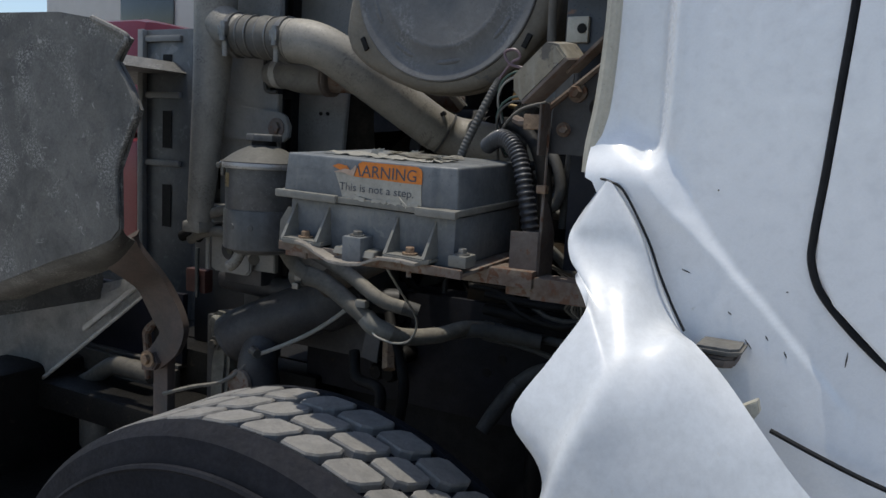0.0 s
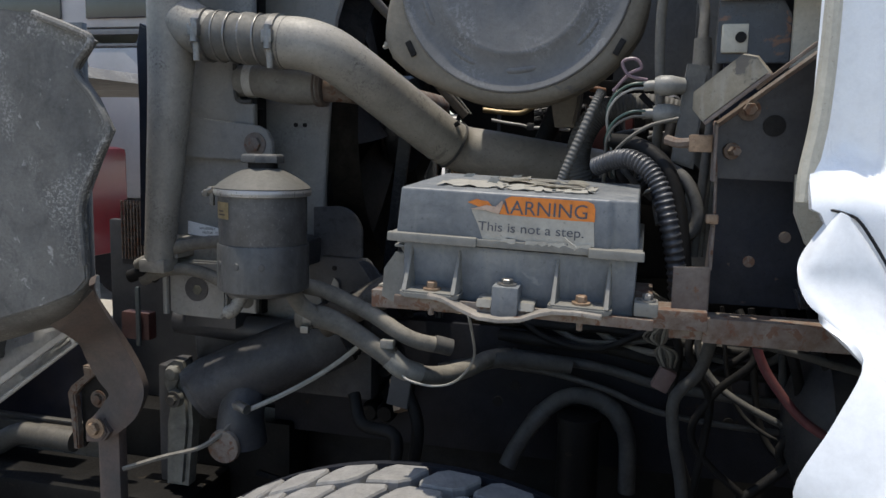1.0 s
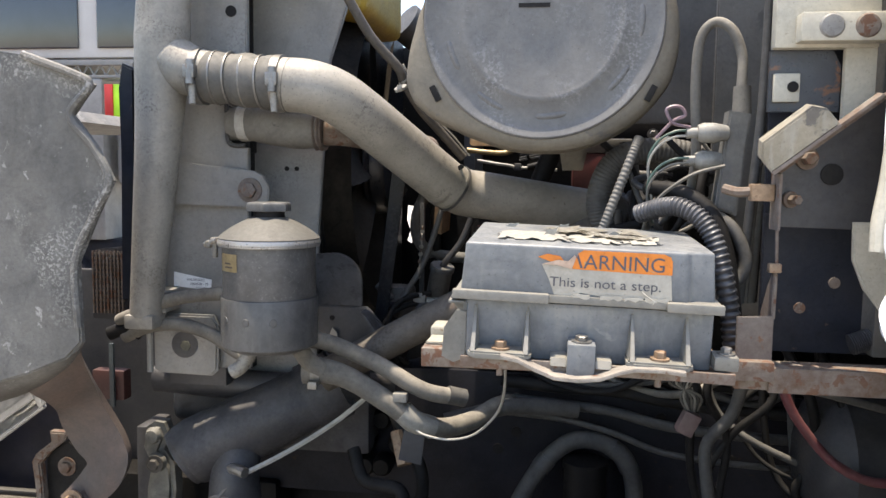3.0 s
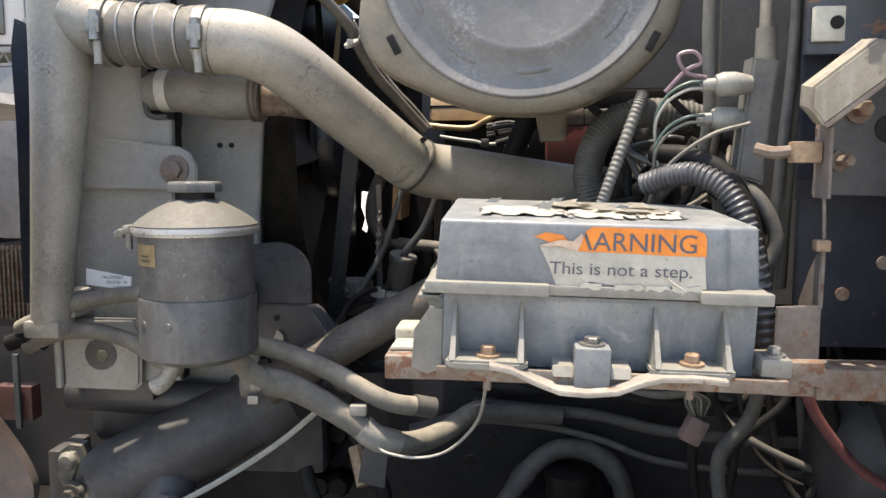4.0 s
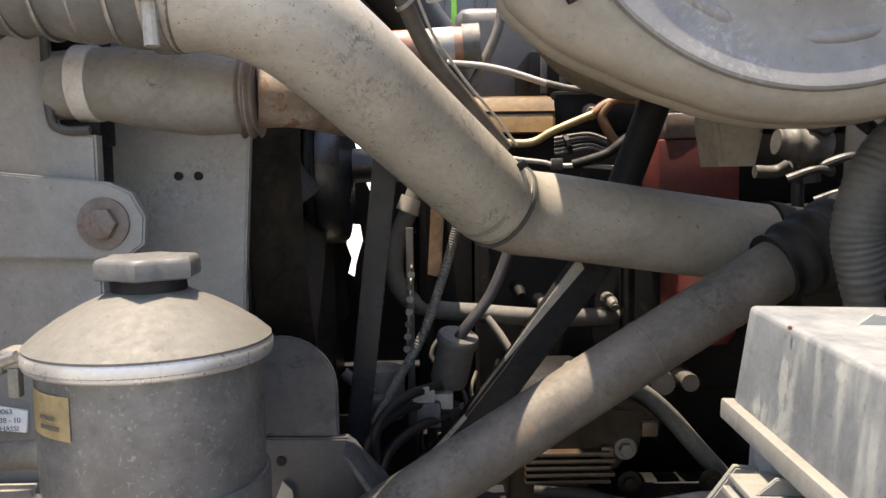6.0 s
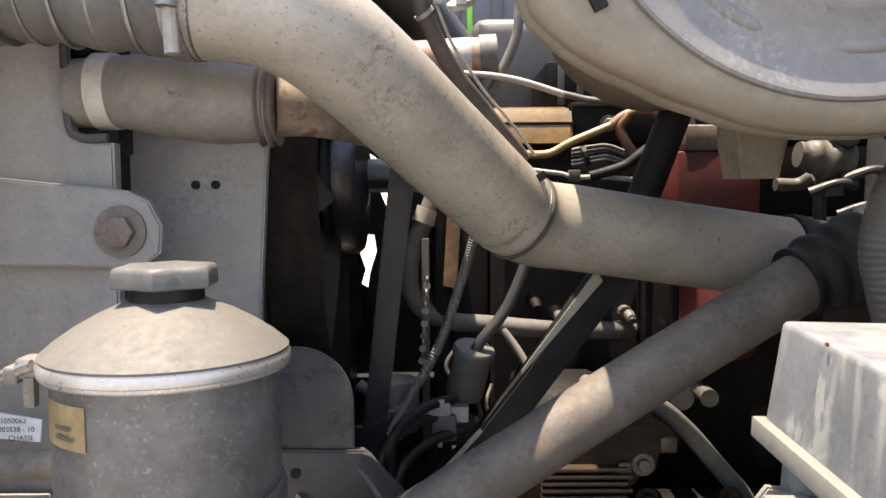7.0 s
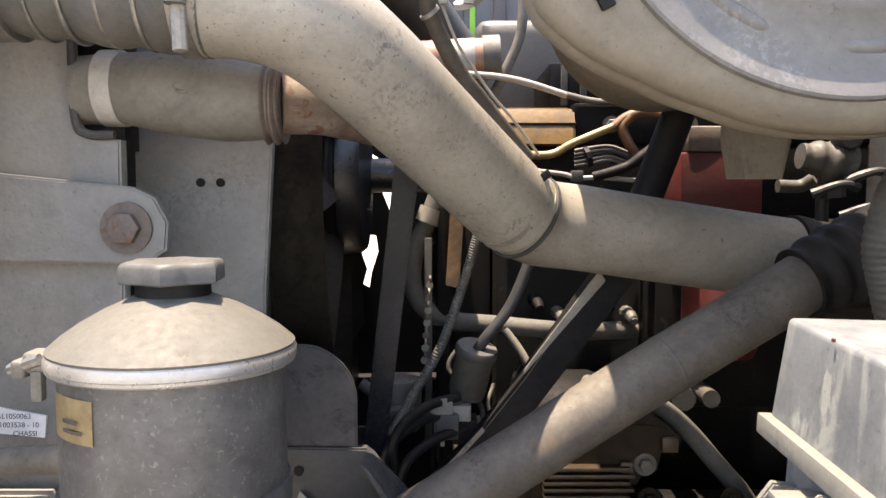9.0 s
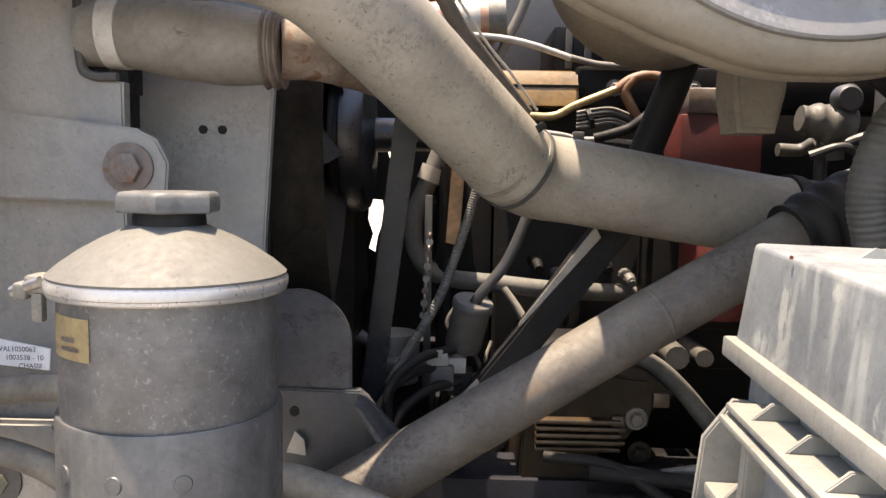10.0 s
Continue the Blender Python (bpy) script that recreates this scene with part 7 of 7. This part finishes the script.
tank2 = thing("air_tank", (0.05, 1.4, 0.85), "dark grey air tank below the cab", "tank")
part("shell", tube([(-0.04, 1.45, 0.98), (0.5, 1.45, 0.98)], 0.13, sides=32, smooth=False), plate_dark, tank2)
part("end", lathe([(0.13, 0), (0.11, -0.03), (0.06, -0.05), (0, -0.055)], (-0.04, 1.45, 0.98), "x", 32), plate_dark, tank2)

# ---- switch, connectors and conduits beside the fuse box ----
switch = thing("pressure_switch", (-0.30, 1.14, 1.41), "grey rectangular manifold with two pale plugs", "manifold")
part("body", slab([(-0.3155, 1.424), (-0.287, 1.415), (-0.274, 1.548), (-0.302, 1.552)], 1.125, 1.16, 0.003), mat("dull_grey_casting", (0.1122, 0.1109, 0.1056), 0.65, 0.1, scale=20, spread=0.2, dust=0.35), switch)
part("elbow_nut", tube([(-0.283, 1.142, 1.545), (-0.284, 1.142, 1.585)], [0.0125, 0.011], sides=14, smooth=False), hose_mat, switch)
part("back_stay", block(-0.30, -0.285, 1.16, 1.33, 1.47, 1.50, 0.003), plate_dark, switch)
for cz, cy in ((1.523, 1.122), (1.487, 1.135)):
    part("plug", tube([(-0.305, cy + 0.005, cz), (-0.322, cy, cz), (-0.334, cy, cz), (-0.342, cy, cz)], [0.010, 0.0132, 0.0132, 0.010], sides=18), pale_plastic, switch, "pale ribbed plug")
    part("plug_tip", tube([(-0.342, cy, cz), (-0.356, cy, cz - 0.001)], 0.007, sides=12, smooth=False), pale_plastic, switch)
hose("elbow_hose", [(-0.284, 1.145, 1.585), (-0.284, 1.15, 1.625), (-0.297, 1.155, 1.66), (-0.318, 1.165, 1.672), (-0.335, 1.17, 1.65), (-0.338, 1.175, 1.59), (-0.333, 1.18, 1.50), (-0.335, 1.2, 1.44)], 0.0068, hose_mat, "grey hose arching over the manifold", sides=14)
for cz, mt, lab in ((1.526, blue_wire, "green wire from the pale plug"), (1.519, white_wire, "pale wire from the pale plug"), (1.490, blue_wire, "green wire from the lower plug"), (1.483, hose_mat, "grey wire from the lower plug")):
    wire([(-0.352, 1.122, cz), (-0.372, 1.12, cz - 0.002), (-0.392, 1.125, cz - 0.015), (-0.402, 1.135, cz - 0.04), (-0.395, 1.15, cz - 0.08), (-0.39, 1.16, 1.40)], 0.0018, mt, lab)
wire([(-0.352, 1.12, 1.530), (-0.375, 1.112, 1.535), (-0.384, 1.11, 1.552), (-0.368, 1.11, 1.556), (-0.360, 1.112, 1.545), (-0.375, 1.115, 1.537), (-0.395, 1.12, 1.515)], 0.0022, pink_wire, "purple wire tied in a small loop")
wire([(-0.31, 1.10, 1.48), (-0.35, 1.10, 1.468), (-0.385, 1.12, 1.44), (-0.40, 1.14, 1.41), (-0.405, 1.16, 1.38)], 0.0025, hose_mat, "grey wire curling behind the fuse box")
hose("corrugated_tube", [(-0.412, 1.160, 1.517), (-0.4176, 1.153, 1.504), (-0.437, 1.140, 1.454), (-0.4557, 1.131, 1.404), (-0.466, 1.135, 1.37)], 0.0066, grey_conduit, "grey corrugated conduit behind the fuse box", "conduit", ribs=36, depth=0.07, sides=12)
hose("black_conduit", [(-0.412, 1.13, 1.415), (-0.39, 1.11, 1.424), (-0.368, 1.09, 1.427), (-0.345, 1.075, 1.415), (-0.328, 1.065, 1.39), (-0.316, 1.06, 1.35), (-0.305, 1.06, 1.30), (-0.298, 1.06, 1.25)], 0.0118, conduit_mat, "black split conduit curving into the fuse box", "conduit", ribs=38, depth=0.1, sides=14)
hose("black_conduit", [(-0.40, 1.16, 1.45), (-0.36, 1.13, 1.445), (-0.325, 1.11, 1.42), (-0.305, 1.10, 1.37), (-0.295, 1.09, 1.30), (-0.29, 1.09, 1.25)], 0.011, black_mat, "black cable behind the split conduit", "conduit")
hose("grey_cable", [(-0.36, 1.15, 1.43), (-0.325, 1.13, 1.42), (-0.295, 1.11, 1.40), (-0.279, 1.10, 1.36), (-0.285, 1.10, 1.335), (-0.30, 1.10, 1.33)], 0.008, rubber_mat, "grey cable beside the conduit", "cable")
loop_hose = thing("intake_hose", (-0.40, 1.37, 1.3), "large dusty corrugated intake hose in a loop", "hose")
part("hose", tube([(-0.27, 1.335, 1.47), (-0.30, 1.335, 1.495), (-0.345, 1.33, 1.506), (-0.39, 1.33, 1.505), (-0.425, 1.33, 1.492), (-0.446, 1.33, 1.464), (-0.455, 1.333, 1.424), (-0.448, 1.335, 1.39), (-0.43, 1.345, 1.34), (-0.42, 1.355, 1.28)], 0.0195, sides=20, ribs=64, depth=0.022), mat("dusty_grey_hose", (0.042, 0.041, 0.038), 0.7, 0.0, scale=18, spread=0.25, dust=0.18), loop_hose)
part("cuff", tube([(-0.265, 1.335, 1.463), (-0.29, 1.335, 1.488)], 0.023, sides=20, smooth=False), black_mat, loop_hose)
for k in range(4):
    hose("firewall_cable", [(-0.262 + 0.006 * k, 1.11 + 0.006 * k, 1.90), (-0.263 + 0.007 * k, 1.11 + 0.006 * k, 1.66), (-0.266 + 0.006 * k, 1.11 + 0.006 * k, 1.54), (-0.272 + 0.006 * k, 1.115 + 0.006 * k, 1.44), (-0.28 + 0.008 * k, 1.12 + 0.006 * k, 1.30)], (0.006, 0.004, 0.007, 0.003)[k], (rubber_mat, hose_mat, hose_mat, black_mat)[k], "cable running down the firewall edge", "cable", "firewall cables")
for k in range(6):
    random.seed(40 + k)
    y0 = random.uniform(1.25, 1.5)
    hose("clutter_wire", [(-0.45 + 0.03 * k, y0, 1.52), (-0.42 + 0.03 * k + random.uniform(-0.03, 0.03), y0, 1.47), (-0.40 + 0.02 * k, y0 - 0.03, 1.42 + random.uniform(-0.02, 0.02)), (-0.36 + random.uniform(-0.03, 0.03), y0, 1.36)], random.uniform(0.003, 0.006), (black_mat, rubber_mat, hose_mat)[k % 3], "thin cable in the dark behind the fuse box", "wire", "cables behind the fuse box")

# ---- grille side ----
condenser = thing("condenser", (-1.3, 1.6, 1.2), "dark blue black condenser edge before the cooler", "condenser")
part("edge", slab([(-1.303, 1.23), (-1.272, 1.225), (-1.268, 1.645), (-1.292, 1.655), (-1.300, 1.61), (-1.298, 1.5)], 1.375, 1.40, 0.004), blue_dark, condenser)
part("core", block(-1.30, -1.268, 1.56, 2.4, 1.23, 1.65, 0.003), plate_dark, condenser)
part("bracket", block(-1.292, -1.284, 1.40, 1.56, 1.20, 1.66, 0.002), plate_mat, condenser, "grey stamped side bracket with cut-outs")
for z0, z1 in ((1.52, 1.56), (1.40, 1.465), (1.28, 1.35)):
    part("cutout", block(-1.2835, -1.2825, 1.45, 1.50, z0, z1, 0), black_mat, condenser)
grille = thing("grille_mesh", (-1.41, 1.5, 1.18), "rusty brown wire mesh grille panel in a grey frame", "grille")
part("frame", slab([(-1.45, 1.165), (-1.37, 1.16), (-1.362, 1.315), (-1.44, 1.305)], 1.515, 1.525, 0.003), plate_dark, grille)
for k in range(13):
    part("bar", block(-1.44, -1.375, 1.508, 1.512, 1.182 + 0.0095 * k, 1.186 + 0.0095 * k, 0), rust_mat, grille)
for k in range(9):
    part("bar", block(-1.44 + 0.0078 * k, -1.437 + 0.0078 * k, 1.504, 1.508, 1.178, 1.304, 0), rust_mat, grille)
part("stay", block(-1.37, -1.30, 1.51, 1.53, 1.24, 1.26, 0.002), plate_dark, grille)

inner_panel = thing("grille_surround", (-1.96, 1.95, 0.6), "grey stamped grille surround with dark slots", "panel")
part("panel", block(-2.05, -1.82, 1.88, 1.90, 0.6, 1.74, 0.003), mat("blue_grey_stamping", (0.0858, 0.0924, 0.099), 0.45, 0.0, scale=9, spread=0.3, spots=(0.132, 0.1386, 0.1452), spot_scale=30, spot_size=0.6, dust=0.2), inner_panel)
part("flange", block(-2.055, -2.03, 1.86, 1.88, 0.6, 1.74, 0.003), plate_mat, inner_panel)
for z0, z1 in ((1.60, 1.66), (1.36, 1.48), (1.10, 1.24)):
    part("slot", block(-1.955, -1.915, 1.877, 1.8795, z0, z1, 0), black_mat, inner_panel, "dark slot")
for z0 in (1.70, 1.52, 1.30):
    part("ridge", block(-2.03, -1.87, 1.868, 1.88, z0, z0 + 0.02, 0.004), plate_mat, inner_panel)

# ---- more cables and fittings in the dark ----
random.seed(77)
for k in range(9):
    x0, y0, z0 = random.uniform(-0.42, -0.28), random.uniform(1.18, 1.42), random.uniform(1.38, 1.50)
    pts = [(x0, y0, z0)]
    for i in range(4):
        pts.append((pts[-1][0] + random.uniform(-0.05, 0.05), pts[-1][1] + random.uniform(-0.03, 0.03), pts[-1][2] - random.uniform(0.01, 0.05)))
    hose("loom_cable", pts, random.uniform(0.004, 0.010), (black_mat, conduit_mat, rubber_mat, black_mat)[k % 4], "dark cable in the tangle behind the fuse box", "cable", "tangled cables")
for k in range(6):
    x0 = -0.62 + 0.07 * k
    hose("frame_wire", [(x0 - 0.05, 1.62, 1.10 - 0.01 * k), (x0 + 0.03, 1.60, 1.085 + random.uniform(-0.02, 0.02)), (x0 + 0.10, 1.58, 1.06), (x0 + 0.2, 1.56, 1.05 + random.uniform(-0.03, 0.03)), (x0 + 0.3, 1.55, 1.10)], random.uniform(0.004, 0.009), (black_mat, rubber_mat, hose_mat)[k % 3], "dark cable along the top of the frame", "cable", "frame top cables")
for k in range(5):
    z0 = 0.98 - 0.05 * k
    hose("brake_line", [(-0.25 + 0.05 * k, 1.52, 1.16), (-0.22 + 0.05 * k, 1.50, z0 + 0.06), (-0.12 + 0.04 * k, 1.46, z0), (0.02 + 0.03 * k, 1.44, z0 - 0.03), (0.2, 1.42, z0 + random.uniform(-0.04, 0.04))], random.uniform(0.004, 0.008), (rubber_mat, black_mat, black_mat)[k % 3], "dark brake line below the cab", "pipe", "brake lines")
for x0, y0, z0, r in ((-0.345, 1.70, 1.46, 0.012), (-0.33, 1.66, 1.435, 0.009), (-0.305, 1.70, 1.475, 0.014)):
    solo("pipe_fitting", tube([(x0, y0, z0), (x0 + 0.03, y0 - 0.01, z0 + 0.012), (x0 + 0.055, y0, z0 + 0.008)], [r * 0.5, r * 0.35, r * 0.55], sides=10), plate_dark, "pale steel fitting behind the pipe joint", "fitting", "bright fittings")
valve = thing("vent_valve", (-0.33, 1.72, 1.48), "dark round valve with a drilled cap", "valve")
part("body", tube([(-0.352, 1.72, 1.507), (-0.335, 1.72, 1.505), (-0.315, 1.72, 1.501), (-0.29, 1.72, 1.495)], [0.015, 0.020, 0.026, 0.024], sides=20, ribs=3, depth=0.06), dark_fit, valve)
part("hex_collar", tube([(-0.312, 1.72, 1.475), (-0.310, 1.72, 1.455)], 0.016, sides=6, smooth=False), plate_dark, valve)
part("cap", lathe([(0, -0.006), (0.014, -0.006), (0.018, 0), (0.018, 0.012), (0, 0.012)], (-0.302, 1.70, 1.53), "y", 20), plate_dark, valve)
part("stem", tube([(-0.32, 1.72, 1.49), (-0.318, 1.73, 1.44), (-0.31, 1.74, 1.40)], 0.008, sides=10), plate_dark, valve)
coil = thing("wire_bundle", (-0.57, 1.9, 1.53), "bundle of ribbed grey wires over the engine", "wire")
for k in range(5):
    part("lead", tube([(-0.605, 1.888, 1.500 + 0.0055 * k), (-0.582, 1.882, 1.504 + 0.0055 * k), (-0.556, 1.88, 1.508 + 0.0050 * k), (-0.530, 1.885, 1.500 + 0.0050 * k)], 0.0026, sides=6), (grey_conduit, hose_mat, black_mat)[k % 3], coil)
part("band", tube([(-0.590, 1.882, 1.512), (-0.584, 1.882, 1.514)], 0.015, sides=10, smooth=False), black_mat, coil)
hose("heater_hose", [(-0.60, 1.80, 1.20), (-0.56, 1.74, 1.193), (-0.541, 1.72, 1.197), (-0.513, 1.72, 1.184), (-0.48, 1.72, 1.154), (-0.449, 1.72, 1.118), (-0.424, 1.72, 1.09), (-0.408, 1.72, 1.069), (-0.35, 1.72, 0.98)], 0.012, pale_hose, "pale heater hose curving below the lower pipe", sides=14)
solo("starter_motor", tube([(-0.60, 1.80, 0.98), (-0.28, 1.80, 0.98)], 0.065, sides=28, smooth=False), engine_dark, "black starter motor on the engine side", "starter")
solo("alternator", lathe([(0, 0), (0.05, 0), (0.075, 0.01), (0.08, 0.03), (0.08, 0.11), (0.07, 0.13), (0, 0.13)], (-0.70, 1.83, 1.13), "x", 32), engine_dark, "dark round alternator beside the engine block", "alternator")
pot = thing("pump_pot", (-0.861, 1.76, 1.15), "dark open pump housing below the fan", "pump")
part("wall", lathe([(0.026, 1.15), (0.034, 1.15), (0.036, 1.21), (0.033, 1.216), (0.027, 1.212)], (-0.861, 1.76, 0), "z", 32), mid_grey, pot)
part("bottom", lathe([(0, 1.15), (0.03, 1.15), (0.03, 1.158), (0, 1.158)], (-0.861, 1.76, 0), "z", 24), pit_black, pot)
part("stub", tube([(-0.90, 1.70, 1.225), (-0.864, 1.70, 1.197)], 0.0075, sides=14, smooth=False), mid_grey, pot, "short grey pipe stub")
part("stay", block(-0.875, -0.845, 1.70, 1.735, 1.175, 1.19, 0.003), plate_dark, pot)
plug = thing("sensor_plug", (-0.80, 1.66, 1.17), "pale connector cluster with grey plugs", "plug")
part("shell", block(-0.812, -0.785, 1.652, 1.668, 1.197, 1.213, 0.003), pale_plastic, plug)
part("latch", block(-0.806, -0.792, 1.648, 1.653, 1.210, 1.218, 0.001), pale_plastic, plug)
part("boot", tube([(-0.815, 1.66, 1.20), (-0.835, 1.66, 1.198)], [0.008, 0.005], sides=12, smooth=False), mid_grey, plug)
part("base", block(-0.808, -0.778, 1.655, 1.68, 1.165, 1.197, 0.004), plate_dark, plug)
part("tip", block(-0.800, -0.795, 1.65, 1.655, 1.160, 1.168, 0.001), pale_plastic, plug)
chain = thing("bead_chain", (-0.818, 1.79, 1.18), "rusty chain hanging beside the bracket", "chain")
for k in range(14):
    part("link", lathe([(0.0030, -0.0012), (0.0050, -0.0012), (0.0050, 0.0012), (0.0030, 0.0012)], (-0.8145 - 0.0006 * k, 1.786, 1.345 - 0.0085 * k), "y" if k % 2 else "x", 10), alu_dusty if k % 3 else rust_mat, chain)
random.seed(31)
for k in range(10):
    x0, z0 = random.uniform(-0.80, -0.66), random.uniform(1.10, 1.30)
    hose("deep_wire", [(x0, 1.84, z0), (x0 + random.uniform(-0.03, 0.03), 1.83, z0 - 0.04), (x0 + random.uniform(-0.05, 0.05), 1.82, z0 - 0.09), (x0 + random.uniform(-0.06, 0.06), 1.80, z0 - 0.16)], random.uniform(0.003, 0.007), (black_mat, rubber_mat, hose_mat)[k % 3], "dark wire hanging before the engine block", "wire", "wires before the engine")
for k in range(6):
    x0 = -0.66 + 0.035 * k
    solo("engine_plug", tube([(x0, 1.925, 1.30 - 0.02 * (k % 3)), (x0 + 0.004, 1.90, 1.297 - 0.02 * (k % 3)), (x0 + 0.006, 1.885, 1.29 - 0.02 * (k % 3))], [0.011, 0.009, 0.006], sides=10, smooth=False), (engine_dark, mid_grey, rust_mat)[k % 3], "small plug screwed into the engine block", "plug", "engine block plugs")
for k in range(5):
    x0 = -0.60 + 0.05 * k
    solo("block_stud", hexbolt((x0, 1.654, 1.075 + 0.02 * (k % 2)), 0.009, 0.012, (0, -1, 0)), oily_tan, "oily bolt head on the engine mount", "bolt", "mount bolts")
hose("lower_loop", [(-0.72, 1.50, 0.995), (-0.66, 1.51, 1.01), (-0.60, 1.53, 1.022), (-0.54, 1.55, 1.018), (-0.47, 1.57, 1.01)], 0.016, rubber_mat, "dark hose lying along the frame rail", sides=16)
tie = thing("cable_tie", (-0.778, 1.331, 1.604), "pale cable tie round the bound cable", "cable tie")
tie_axis = Vector((0.29, 0.44, -0.85)).normalized().to_track_quat("Z", "Y").to_matrix().to_4x4()
part("loop", lathe([(0.0085, -0.0022), (0.0108, -0.0022), (0.0108, 0.0022), (0.0085, 0.0022)], (-0.778, 1.3305, 1.604), sides=20, turn=tie_axis), pale_plastic, tie)
part("head", block(-0.782, -0.774, 1.3165, 1.3225, 1.600, 1.608, 0.001), pale_plastic, tie)
